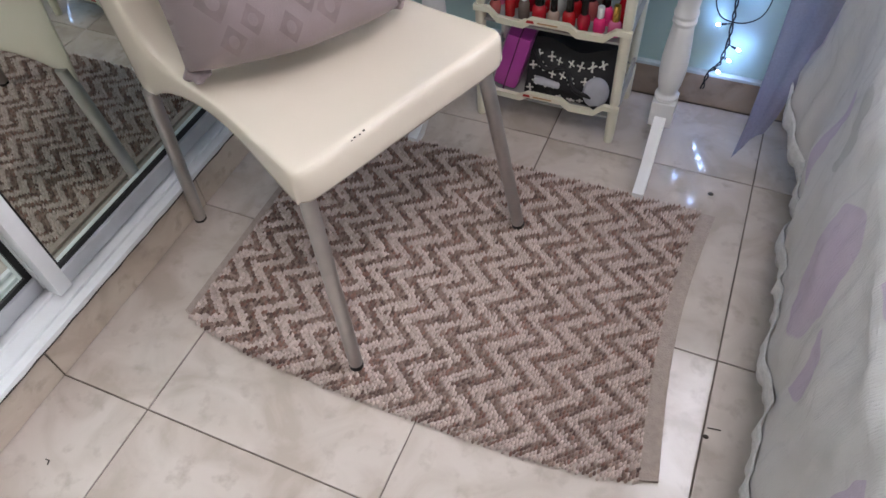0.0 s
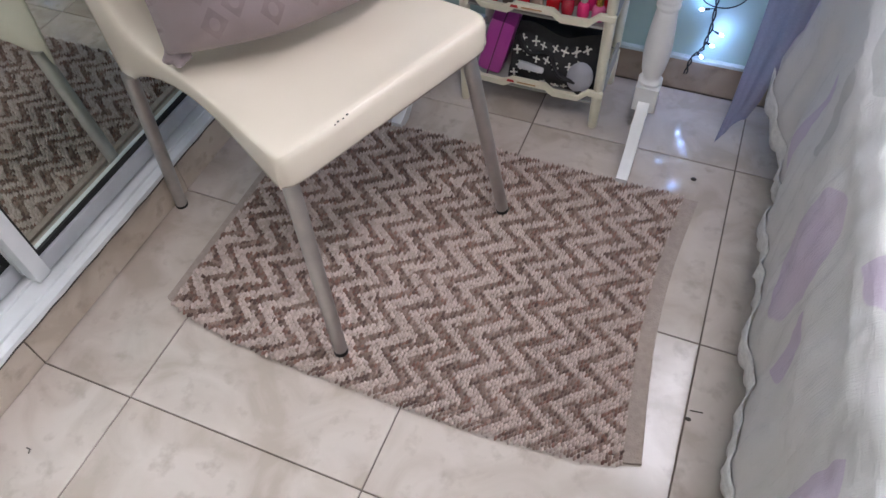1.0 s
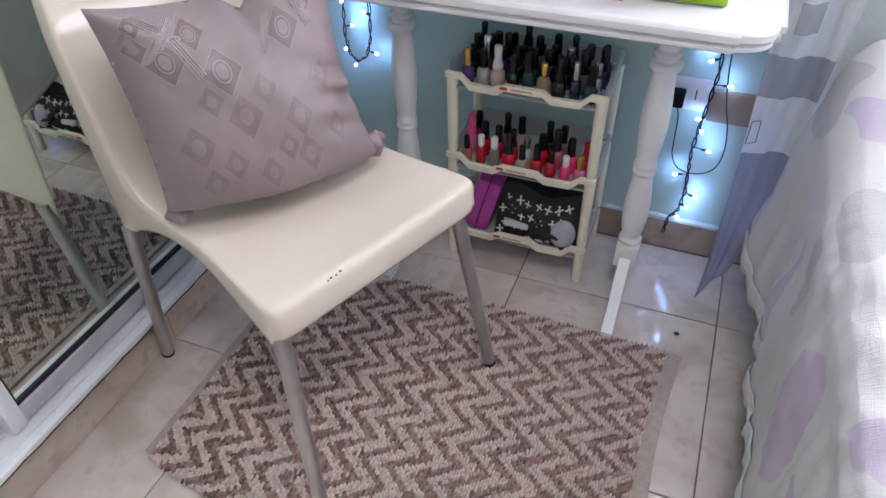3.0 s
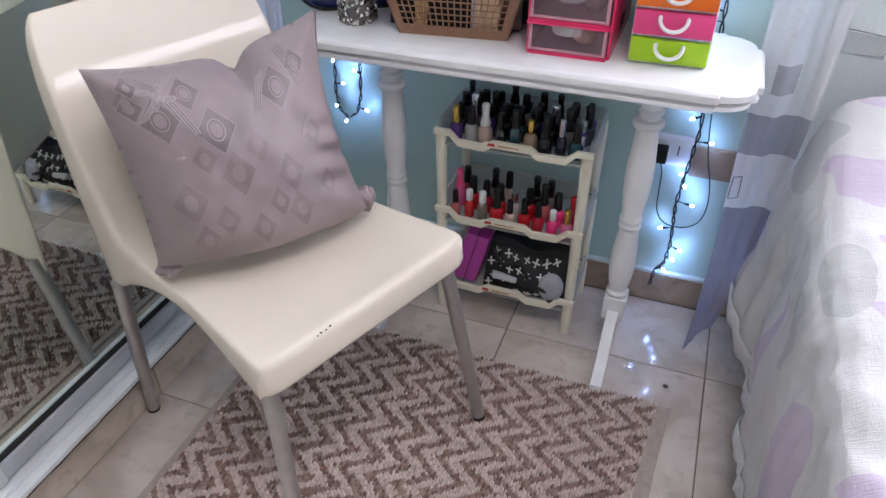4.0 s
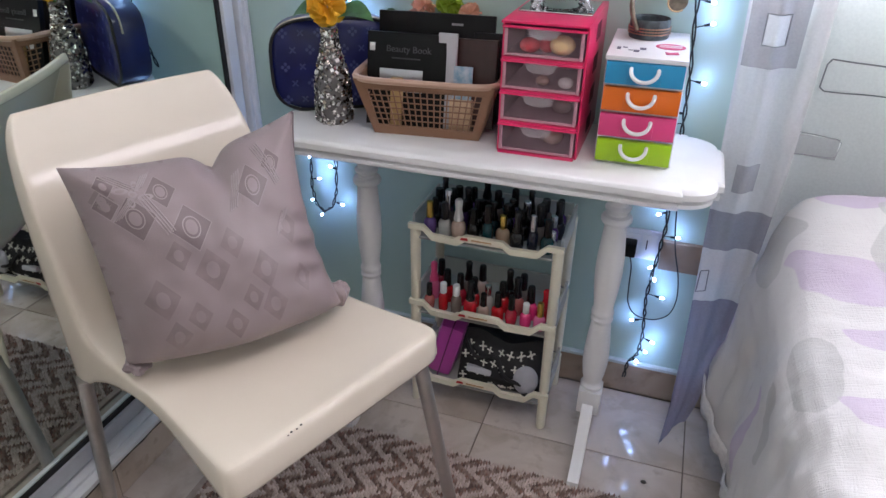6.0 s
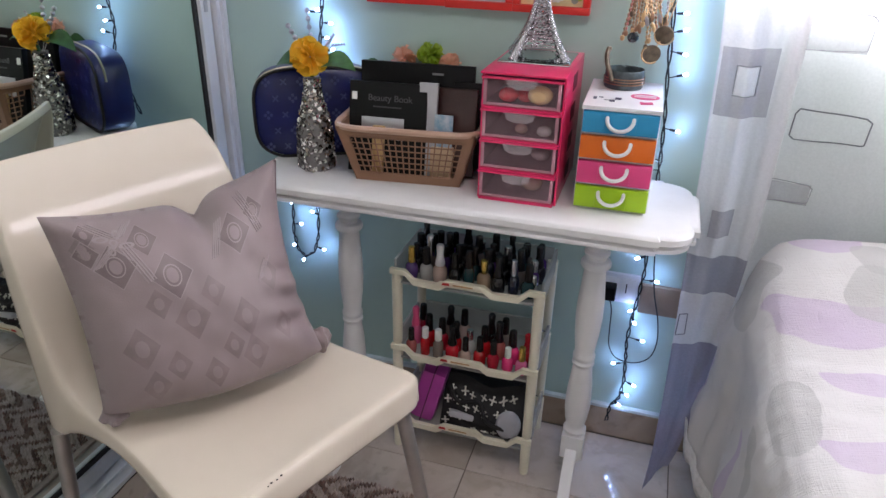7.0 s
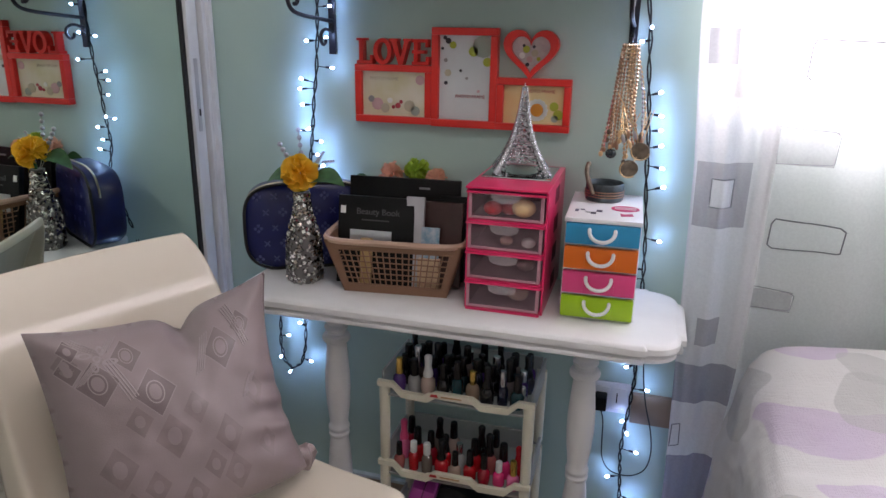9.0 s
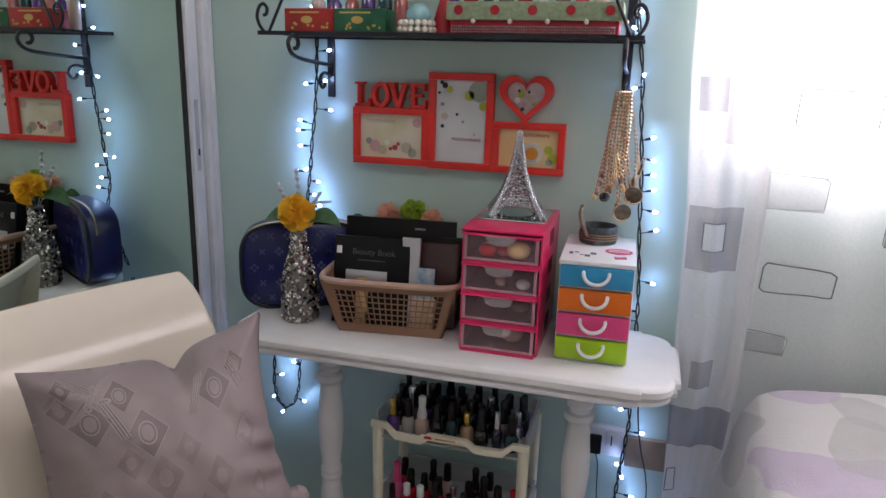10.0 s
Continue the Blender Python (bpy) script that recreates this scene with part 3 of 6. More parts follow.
def patch(fn, x0, x1, z0, z1, off=0.003, hole=None, n=14):
    bm = sheet(lambda a, b: fn(x0 + (x1 - x0) * a, z0 + (z1 - z0) * b) - Vector((0, off, 0)), n, n)
    if hole:
        gone = []
        for f in bm.faces:
            c = f.calc_center_median()
            if hole[0] < c.x < hole[1] and hole[2] < c.z < hole[3]:
                gone.append(f)
        bmesh.ops.delete(bm, geom=gone, context="FACES")
    return bm


# big square with an open, stitched middle; smaller solid squares
part("woven_square", patch(left_curtain, 0.04, 0.74, 0.838, 0.958, hole=(0.8715, 0.9110, 0.877, 0.927), n=40), M_PATCH, cl)
part("stitched_outline", outline(left_curtain, [(0.24, 0.876), (0.53, 0.876), (0.53, 0.928), (0.24, 0.928)], 0.0011), M_THREAD, cl)
part("woven_square", patch(left_curtain, 0.26, 0.60, 0.608, 0.662), M_PATCH, cl)
part("woven_square", patch(left_curtain, 0.10, 0.42, 1.13, 1.19), M_PATCH, cl)
part("stitched_outline", outline(left_curtain, [(0.03, 0.395), (0.22, 0.40), (0.20, 0.445), (0.05, 0.44)], 0.0011), M_THREAD, cl)
for x0, x1, z0, z1, sh, solidp in ((1.010, 1.135, 1.105, 1.170, 0.0, False), (0.975, 1.075, 0.955, 1.018, 0.0, True), (0.990, 1.108, 0.795, 0.848, 0.0, False), (0.965, 1.045, 0.672, 0.712, 0.0, True), (1.18, 1.30, 0.90, 0.955, 0.0, True)):
    ins = 0.006
    part("stitched_outline", outline(right_curtain, [(x0 + ins, z0), (x1 - ins, z0 + 0.004), (x1, z0 + ins), (x1 + 0.003, z1 - ins), (x1 - ins, z1), (x0 + ins, z1 + 0.004), (x0, z1 - ins), (x0 - 0.002, z0 + ins)], 0.0007 if solidp else 0.0013), M_THREAD, cr)
    if solidp:
        part("woven_patch", patch(right_curtain, x0, x1, z0, z1), M_PATCH_PALE, cr)

# ---- chair ----
CHAIR = Matrix.Translation((0.393, 0.4115, 0)) @ Matrix.Rotation(math.atan2(-0.367, 0.930), 4, "Z")
chair = thing("chair", "cream glossy plastic chair on splayed metal tube legs", "chair", CHAIR)
# seat-to-back profile: along, height, half width, and how far the edge turns down and back
SHELL = [
    (-0.034, 0.394, 0.210, 0.0, 0.0), (-0.035, 0.432, 0.213, 0.0, -0.038), (-0.0365, 0.446, 0.213, 0.0, -0.051), (-0.0405, 0.4525, 0.213, 0.0, -0.057),
    (-0.050, 0.4550, 0.213, 0.0, -0.059), (-0.072, 0.456, 0.212, 0.0, -0.056), (-0.13, 0.451, 0.206, -0.004, -0.040), (-0.20, 0.446, 0.197, -0.010, -0.028),
    (-0.27, 0.444, 0.192, -0.020, -0.027), (-0.335, 0.443, 0.194, -0.042, -0.040), (-0.390, 0.450, 0.199, -0.072, -0.082),
    (-0.418, 0.466, 0.204, -0.085, -0.140), (-0.434, 0.490, 0.207, -0.075, -0.175), (-0.444, 0.525, 0.206, -0.072, -0.14), (-0.458, 0.575, 0.206, -0.066, -0.05),
    (-0.480, 0.645, 0.205, -0.052, 0.0), (-0.497, 0.695, 0.203, -0.044, 0.0), (-0.511, 0.727, 0.198, -0.038, 0.0), (-0.530, 0.762, 0.193, -0.028, 0.0),
    (-0.546, 0.788, 0.183, -0.018, 0.0), (-0.557, 0.803, 0.174, -0.010, 0.0), (-0.562, 0.8085, 0.168, -0.005, -0.002), (-0.568, 0.808, 0.167, -0.001, 0.0), (-0.571, 0.79, 0.170, 0.0, 0.0)]


def shell_mesh():
    bm = bmesh.new()
    cols = [(-1.0, 1.0), (-1.0, 0.55), (-1.0, 0.22), (-0.992, 0.08), (-0.97, 0.015)] + [(-0.94 + 1.88 * k / 16, 0) for k in range(17)] + [(0.97, 0.015), (0.992, 0.08), (1.0, 0.22), (1.0, 0.55), (1.0, 1.0)]
    rows = []
    for u, z, w, du, dz in SHELL:
        row = []
        for c, k in cols:
            hollow = 0.012 * (1 - c * c)
            uu = u - (hollow if z > 0.47 else 0) - (0.012 * max(0.0, (abs(c) - 0.90) / 0.10) ** 2 if u > -0.06 else 0)
            zz = z - (0.010 * (1 - c * c) if z < 0.47 and u < -0.06 else 0)
            out = 0.010 * k if k > 0.3 else 0
            row.append(bm.verts.new((uu + du * k, 0.003 + c * (w + out * 0.3), zz + dz * k)))
        rows.append(row)
    for a, b in zip(rows, rows[1:]):
        for i in range(len(a) - 1):
            bm.faces.new((a[i], a[i + 1], b[i + 1], b[i]))
    return bm


shell = part("seat_shell", shell_mesh(), M_CHAIR, chair, "one-piece cream seat and back with small chips")
md = shell.modifiers.new("thick", "SOLIDIFY")
md.thickness, md.offset = 0.005, -1
md = shell.modifiers.new("soft", "SUBSURF")
md.levels = md.render_levels = 1
for (bu, bv), (tu, tv, tz) in (((0.0, -0.221), (-0.066, -0.186, 0.415)), ((0.0, 0.221), (-0.066, 0.186, 0.415)), ((-0.527, -0.211), (-0.488, -0.202, 0.36)), ((-0.527, 0.211), (-0.488, 0.202, 0.36))):
    z0 = 0.011 if bu == 0.0 else 0.0
    base, top = Vector((bu, bv, z0)), Vector((tu, tv, tz))
    leg = part("leg", tube([base + (top - base) * k for k in (0.0, 0.03, 0.5, 1.0)], [0.0118, 0.0122, 0.0128, 0.0132], 16), M_STEEL, chair)
    part("foot_cap", tube([base, base + (top - base) * 0.02], 0.0128, 16), M_RUBBER, leg, "dark plastic foot cap")
for du, dv, r in ((0.0, -0.102, 0.0017), (0.001, -0.093, 0.0014), (-0.001, -0.084, 0.0018), (0.002, -0.109, 0.0012), (-0.012, -0.190, 0.0022), (-0.014, 0.197, 0.0022)):
    chip = bmesh.new()
    sphere(chip, (-0.0395 + du, dv, 0.4515), r, 8, 6, (1, 1.3, 0.6))
    part("paint_chip", chip, M_CHIP, shell, "small dark chip in the plastic")

# ---- cushion ----
PC = {"BL": (-0.326, -0.186, 0.468), "BR": (-0.212, 0.150, 0.466), "TL": (-0.415, -0.178, 0.766), "TR": (-0.340, 0.182, 0.779)}


def cushion_point(a, b, sign):
    bl, br, tl, trc = (Vector(PC[k]) for k in ("BL", "BR", "TL", "TR"))
    # edges drawn in between the corners
    p = (bl * (1 - a) + br * a) * (1 - b) + (tl * (1 - a) + trc * a) * b
    ex, ez = (br - bl + trc - tl).normalized(), (tl - bl + trc - br).normalized()
    nrm = ex.cross(ez).normalized() * -1
    nrm = nrm if nrm.x > 0 else -nrm
    sa, sb = 4 * a * (1 - a), 4 * b * (1 - b)
    pull = 0.030
    p = p + ez * pull * (-sa * (1 - b) ** 3 * 0.15 - sa * b ** 3 * 0.9) + ex * pull * (sb * (1 - a) ** 3 * 0.35 - sb * a ** 3 * 0.9)
    sb2 = 4 * b ** 0.62 * (1 - b ** 0.62)
    bulge = 0.098 * (max(sa, 0) * max(sb2, 0)) ** 0.46
    p = p - ez * 0.030 * math.exp(-abs((a - 0.57) / 0.055) ** 1.4) * b ** 7 - ez * 0.006 * math.sin(math.pi * a) * (1 - b) ** 5
    crease = 0.010 * noise.noise((a * 3.4, b * 3.8, 3 + sign)) + 0.0025 * noise.noise((a * 11, b * 11, 1))
    # creases running from the pinched right side and the dented top edge
    d = math.hypot((a - 0.93) * 1.2, b - 0.35)
    crease += 0.010 * math.exp(-(d / 0.17) ** 2) * math.sin((b - 0.35) * 46 + a * 12)
    d2 = math.hypot((a - 0.57) * 2.6, b - 1.0)
    crease -= 0.032 * math.exp(-(d2 / 0.15) ** 2)
    for fa, fb, ga, gb in ((0.02, 0.02, 0.35, 0.25), (0.98, 0.02, 0.70, 0.22), (0.02, 0.98, 0.30, 0.72), (0.98, 0.98, 0.74, 0.74)):
        la = max(0.0, min(1.0, ((a - fa) * (ga - fa) + (b - fb) * (gb - fb)) / ((ga - fa) ** 2 + (gb - fb) ** 2)))
        dist = math.hypot(a - fa - la * (ga - fa), b - fb - la * (gb - fb))
        crease += 0.010 * math.exp(-(dist / 0.045) ** 2) * (1 - la)
    edge = min(1, (sa * sb) ** 0.5 * 2.4)
    return p + nrm * sign * (bulge + crease * edge)


cushion = thing("cushion", "grey-mauve satin cushion with woven diamonds leaning on the chair back", "cushion", CHAIR)
body = bmesh.new()
sheet(lambda a, b: cushion_point(a, b, 1), 56, 56, body)
sheet(lambda a, b: cushion_point(a, b, -0.55), 40, 40, body, True)
bmesh.ops.remove_doubles(body, verts=body.verts[:], dist=0.0006)
part("cover", body, M_LINEN, cushion, angle=80)


def motif(name, loop_in, loop_out, mat, lift=0.0012):
    """Band between two closed loops in cushion coordinates, lying on the cover."""
    bm = bmesh.new()
    n = len(loop_in)
    rings = []
    for k in range(4):
        ring = []
        for (a0, b0), (a1, b1) in zip(loop_in, loop_out):
            a, b = a0 + (a1 - a0) * k / 3, b0 + (b1 - b0) * k / 3
            q = cushion_point(min(0.985, max(0.015, a)), min(0.985, max(0.015, b)), 1)
            q2 = cushion_point(min(0.985, max(0.015, a)) * 0.999 + 0.0005, min(0.985, max(0.015, b)), -0.55)
            ring.append(bm.verts.new(q + (q - q2).normalized() * lift))
        rings.append(ring)
    for r0, r1 in zip(rings, rings[1:]):
        for i in range(n):
            bm.faces.new((r0[i], r0[(i + 1) % n], r1[(i + 1) % n], r1[i]))
    return part(name, bm, mat, cushion, angle=80)


def diamond(ca, cb, ra, rb, n=24):
    out = []
    for i in range(n):
        t = i / n * 4
        k, f = int(t), t - int(t)
        c = [(1, 0), (0, 1), (-1, 0), (0, -1), (1, 0)]
        out.append((ca + ra * (c[k][0] * (1 - f) + c[k + 1][0] * f), cb + rb * (c[k][1] * (1 - f) + c[k + 1][1] * f)))
    return out


def ring(ca, cb, ra, rb, n=24):
    return [(ca + ra * math.cos(2 * math.pi * i / n), cb + rb * math.sin(2 * math.pi * i / n)) for i in range(n)]


# upper diamonds get pale borders and rings, satin sheen put into the colour
BIG = ((0.180, 0.725, 1.05), (0.308, 0.835, 0.80), (0.685, 0.750, 1.05), (0.805, 0.825, 0.7), (0.372, 0.632, 1.10))
FAINT = ((0.512, 0.512, 0.75), (0.40, 0.412, 1.0), (0.287, 0.512, 0.7), (0.175, 0.325, 0.95), (0.30, 0.212, 0.7), (0.20, 0.138, 0.75), (0.625, 0.35, 0.9), (0.537, 0.237, 0.65), (0.625, 0.175, 0.85), (0.438, 0.138, 0.7), (0.80, 0.50, 0.8), (0.09, 0.83, 0.6), (0.80, 0.25, 0.7))
for ca, cb, k in BIG + FAINT:
    motif("woven_diamond", diamond(ca, cb, 0.001, 0.001), diamond(ca, cb, 0.075 * k, 0.105 * k), M_SATIND if (ca, cb, k) in BIG else M_SATINF)
for ca, cb, k in BIG:
    motif("woven_border", diamond(ca, cb, 0.075 * k, 0.105 * k), diamond(ca, cb, 0.079 * k, 0.110 * k), M_SATIN, 0.0016)
    motif("woven_ring", ring(ca, cb, 0.029 * k, 0.045 * k), ring(ca, cb, 0.033 * k, 0.051 * k), M_SATIN, 0.0018)
    motif("woven_oval", ring(ca, cb, 0.001, 0.001), ring(ca, cb, 0.022 * k, 0.035 * k), M_LINEN, 0.0018)
for ca, cb, k in FAINT:
    motif("woven_oval", ring(ca, cb, 0.001, 0.001), ring(ca, cb, 0.028 * k, 0.042 * k), M_LINEN, 0.0018)
for ca, cb, ra, rb2 in ((0.205, 0.845, 0.016, 0.018), (0.165, 0.868, 0.030, 0.016), (0.248, 0.822, 0.030, 0.016), (0.188, 0.805, 0.014, 0.026), (0.226, 0.885, 0.014, 0.026)):
    motif("woven_petal", ring(ca, cb, ra * 0.55, rb2 * 0.55), ring(ca, cb, ra, rb2), M_SATIN, 0.0018)
for ca, cb, k in ((0.095, 0.80, 0.62), (0.115, 0.90, 0.5)):
    motif("woven_diamond", diamond(ca, cb, 0.001, 0.001), diamond(ca, cb, 0.075 * k, 0.105 * k), M_SATIND)
    motif("woven_border", diamond(ca, cb, 0.075 * k, 0.105 * k), diamond(ca, cb, 0.082 * k, 0.116 * k), M_SATIN, 0.0016)
    motif("woven_oval", ring(ca, cb, 0.001, 0.001), ring(ca, cb, 0.026 * k, 0.040 * k), M_LINEN, 0.0018)
for q in range(4):
    for sa, sb, ea, eb in ((0.215, 0.82, 0.275, 0.62), (0.10, 0.72, 0.19, 0.83), (0.215, 0.86, 0.265, 0.935), (0.11, 0.94, 0.19, 0.865), (0.555, 0.66, 0.615, 0.84), (0.735, 0.93, 0.80, 0.71), (0.74, 0.48, 0.80, 0.57)):
        o = 0.011 * q
        pts = [(sa + (ea - sa) * t / 12 + o, sb + (eb - sb) * t / 12 + o * 0.4) for t in range(13)]
        line = [cushion_point(a, b, 1) + (cushion_point(a, b, 1) - cushion_point(a, b, -0.55)).normalized() * 0.0006 for a, b in pts]
        part("woven_line", tube(line, 0.0011, 5), M_SATIN, cushion)

part("seam", tube([cushion_point(0.998, 0.04 + 0.95 * k / 30, 0.25) for k in range(31)], 0.0022, 6), material("seam_shadow", (0.15, 0.115, 0.12), 0.7), cushion, "dark side seam")
part("piping", tube([cushion_point(0.02 + 0.96 * k / 40, 0.002, 0.25) for k in range(41)], 0.0022, 6), M_LINEN, cushion)


def corner_tuft(c, size, seed):
    """Gathered corner of the cover, folded over on itself."""
    bm = bmesh.new()
    bmesh.ops.create_uvsphere(bm, u_segments=22, v_segments=14, radius=1.0)
    for v in bm.verts:
        k = 1 + 0.22 * math.sin(5 * math.atan2(v.co.y, v.co.x) + seed) * (1 - abs(v.co.z)) + 0.25 * noise.noise(v.co * 2.1 + Vector((seed, 0, 0)))
        v.co = Vector((v.co.x * size[0] * k, v.co.y * size[1] * k, v.co.z * size[2] * k)) + Vector(c)
    return part("corner_tuft", bm, M_LINEN, cushion)


corner_tuft((-0.218, 0.148, 0.482), (0.016, 0.020, 0.024), 1.0)
corner_tuft((-0.322, -0.172, 0.463), (0.022, 0.020, 0.012), 4.0)

# ---- side table ----
table = thing("console_table", "white painted wooden console table with turned legs against the wall", "table")
TX0, TX1, TY0, TY1 = -0.020, 0.852, 0.824, 1.122


def table_outline(inset):
    """Rectangle whose corners are stepped in and rounded."""
    out = []
    r, st = 0.052, 0.010
    for cx, cy, a0 in ((TX1 - inset, TY1 - inset, 0), (TX0 + inset, TY1 - inset, 90), (TX0 + inset, TY0 + inset, 180), (TX1 - inset, TY0 + inset, 270)):
        sx, sy = (1 if cx > 0.4 else -1), (1 if cy > 0.97 else -1)
        px, py = cx - sx * (r + st), cy - sy * (r + st)
        arc = [(px + (r) * math.cos(radians(a0 + 90 * k / 8)), py + (r) * math.sin(radians(a0 + 90 * k / 8))) for k in range(9)]
        # steps where the rounded corner meets the straight edges
        if a0 in (0, 180):
            arc = [(cx, py - sy * 0.004), (arc[0][0], py - sy * 0.004)] + arc + [(px - sx * 0.004, arc[-1][1]), (px - sx * 0.004, cy)]
        else:
            arc = [(px - sx * 0.004, cy), (px - sx * 0.004, arc[0][1])] + arc + [(arc[-1][0], py - sy * 0.004), (cx, py - sy * 0.004)]
        out += arc
    return out


top = bmesh.new()
levels = [(0.010, 0.6395), (0.004, 0.6435), (0.004, 0.6505), (0.010, 0.6545), (0.010, 0.657), (0.0, 0.660), (0.0, 0.6705), (0.003, 0.6755), (0.008, 0.6783)]
prev = None
for ins, z in levels:
    vs = [top.verts.new((x, y, z)) for x, y in table_outline(ins)]
    if prev:
        for i in range(len(vs)):
            top.faces.new((prev[i], prev[(i + 1) % len(vs)], vs[(i + 1) % len(vs)], vs[i]))
    else:
        top.faces.new(vs[::-1])
    prev = vs
top.faces.new(prev)
part("tabletop", top, M_WHITE, table, "moulded top with stepped rounded corners", angle=30)
LEG = [(0.020, 0.148), (0.024, 0.151), (0.0245, 0.158), (0.020, 0.163), (0.019, 0.168), (0.023, 0.185), (0.0265, 0.215), (0.0265, 0.245), (0.024, 0.28), (0.0205, 0.315), (0.0195, 0.323),
       (0.0225, 0.327), (0.0230, 0.332), (0.0200, 0.336), (0.0200, 0.339), (0.0230, 0.343), (0.0228, 0.349), (0.0200, 0.353), (0.0205, 0.365), (0.0245, 0.40), (0.0270, 0.44), (0.0262, 0.475),
       (0.0235, 0.510), (0.0215, 0.536), (0.0205, 0.545), (0.0205, 0.549), (0.0270, 0.552), (0.0295, 0.556), (0.0295, 0.561), (0.0270, 0.566), (0.0195, 0.569), (0.0185, 0.575), (0.0240, 0.579), (0.0250, 0.584), (0.0190, 0.589), (0.0185, 0.612), (0.0215, 0.618), (0.0225, 0.6395)]
for lx in (0.164, 0.681):
    leg = part("leg", lathe(LEG, 28, (lx, 0.94, 0)), M_WHITE, table, "turned leg with rings")
    part("block", boxed(lx - 0.024, lx + 0.024, 0.915, 0.965, 0.088, 0.148, 0.003), M_WHITE, leg)
    ft = bmesh.new()
    for sgn, reach in ((-1, 0.165), (1, 0.155)):
        prof = [(0.0, 0.118), (0.04, 0.112), (0.07, 0.090), (0.095, 0.052), (0.125, 0.034), (reach, 0.020)]
        low = [(reach, 0.0), (0.125, 0.0), (0.10, 0.018), (0.07, 0.045), (0.03, 0.070), (0.0, 0.074)]
        loop = [(lx, 0.94 + sgn * d, z) for d, z in prof + low]
        a = [ft.verts.new((lx - 0.0118, y, z)) for _, y, z in loop]
        b = [ft.verts.new((lx + 0.0118, y, z)) for _, y, z in loop]
        n = len(a)
        ft.faces.new(a)
        ft.faces.new(b[::-1])
        for i in range(n):
            ft.faces.new((a[i], b[i], b[(i + 1) % n], a[(i + 1) % n]))
    part("foot", ft, M_WHITE, leg, "curved trestle foot")


# ---- rug ----
RX0, RX1, RY0, RY1 = -0.058, 0.850, 0.196, 0.778
rug = thing("rug", "woven chevron rug in cream and brown yarn with hemmed ends", "rug")


def laid_flat(x, y):
    """The rug's slightly drawn outline: a bowed long edge and a hollow end."""
    a, b = (x - RX0) / (RX1 - RX0), (y - RY0) / (RY1 - RY0)
    bow = 1 - min(1.0, abs(2 * a - 1)) ** 3.5
    return x - (0.022 * math.sin(math.pi * b) + 0.009 * b) * a, y - (0.012 * (1 - b) + 0.028 * (1 - b) ** 3) * bow


def mat_strip(x0, x1, y0, y1, z, nx, ny):
    bm = sheet(lambda a, b: (*laid_flat(x0 + (x1 - x0) * a, y0 + (y1 - y0) * b), z), nx, ny)
    lo = bmesh.ops.extrude_face_region(bm, geom=bm.faces[:])
    bmesh.ops.translate(bm, verts=[v for v in lo["geom"] if isinstance(v, bmesh.types.BMVert)], vec=(0, 0, 0.0006 - z))
    return bm


part("backing", mat_strip(RX0 + 0.004, RX1 - 0.004, RY0 + 0.012, RY1 - 0.008, 0.005, 60, 24), material("rug_backing", (0.26, 0.21, 0.18), 0.95, bump=0.6, bump_scale=300), rug)
M_HEM = material("rug_hem", (0.42, 0.345, 0.295), 0.9, vary=0.15, scale=90, bump=0.9, bump_scale=350)
for hx, hw in ((RX0, 0.016), (RX1 - 0.030, 0.030)):
    part("hem", mat_strip(hx, hx + hw, RY0, RY1, 0.0075, 2, 32), M_HEM, rug, "flat woven hem")
YARN = [material("yarn_cream", (0.56, 0.46, 0.41), 0.95, island=0.16), material("yarn_taupe", (0.31, 0.225, 0.185), 0.95, island=0.25), material("yarn_dark", (0.185, 0.125, 0.105), 0.95, island=0.25), material("yarn_rust", (0.26, 0.15, 0.12), 0.95, island=0.25)]
rng = np.random.default_rng(4)
verts, faces, mats = [], [], []
ROW, STEP = 0.0074, 0.0054
ny, nx = int((RY1 - RY0 + 0.006) / ROW), int((RX1 - RX0 - 0.046) / STEP)
for j in range(ny + 1):
    for i in range(nx + 1):
        xr = RX0 + 0.018 + i * STEP
        yr = RY0 - 0.003 + j * ROW + (ROW / 2 if i % 2 else 0)
        x, yy = laid_flat(xr + rng.normal(0, 0.0006), yr + rng.normal(0, 0.0010))
        # chevrons: 57 mm apart along the rug, 80 mm from point to point across it
        zig = abs(((yr - 0.709) / 0.0803) % 1 - 0.5) * 2
        ph = ((xr - 0.585 - 0.064 * zig) / 0.057 + 0.25) % 1
        wide = 0.53 + rng.normal(0, 0.05)
        kind = 0 if 0.0 + rng.normal(0, 0.03) < ph < wide else int(rng.choice([1, 2, 3], p=[0.52, 0.30, 0.18]))
        if rng.random() < 0.02:
            kind = 1
        h = 0.0125 + rng.normal(0, 0.0014) + (0.0010 if kind == 0 else 0)
        lean = 1.32 + rng.normal(0, 0.16)
        ca, sa = math.cos(lean), math.sin(lean)
        lx, ly = 0.0052, 0.0026
        b = len(verts)
        for px, py, pz in ((-1, 0, 0.15), (-0.5, -1, 0.2), (0.5, -1, 0.2), (1, 0, 0.25), (0.5, 1, 0.2), (-0.5, 1, 0.2), (-0.55, 0, 0.85), (0.45, 0, 1.0)):
            qx, qy = px * lx, py * ly
            verts.append((x + qx * ca - qy * sa, yy + qx * sa + qy * ca, 0.003 + pz * (h - 0.003)))
        fs = [(b, b + 1, b + 6), (b + 1, b + 2, b + 7, b + 6), (b + 2, b + 3, b + 7), (b + 3, b + 4, b + 7), (b + 4, b + 5, b + 6, b + 7), (b + 5, b, b + 6)]
        faces += fs
        mats += [kind] * len(fs)
me = bpy.data.meshes.new("woven_face")
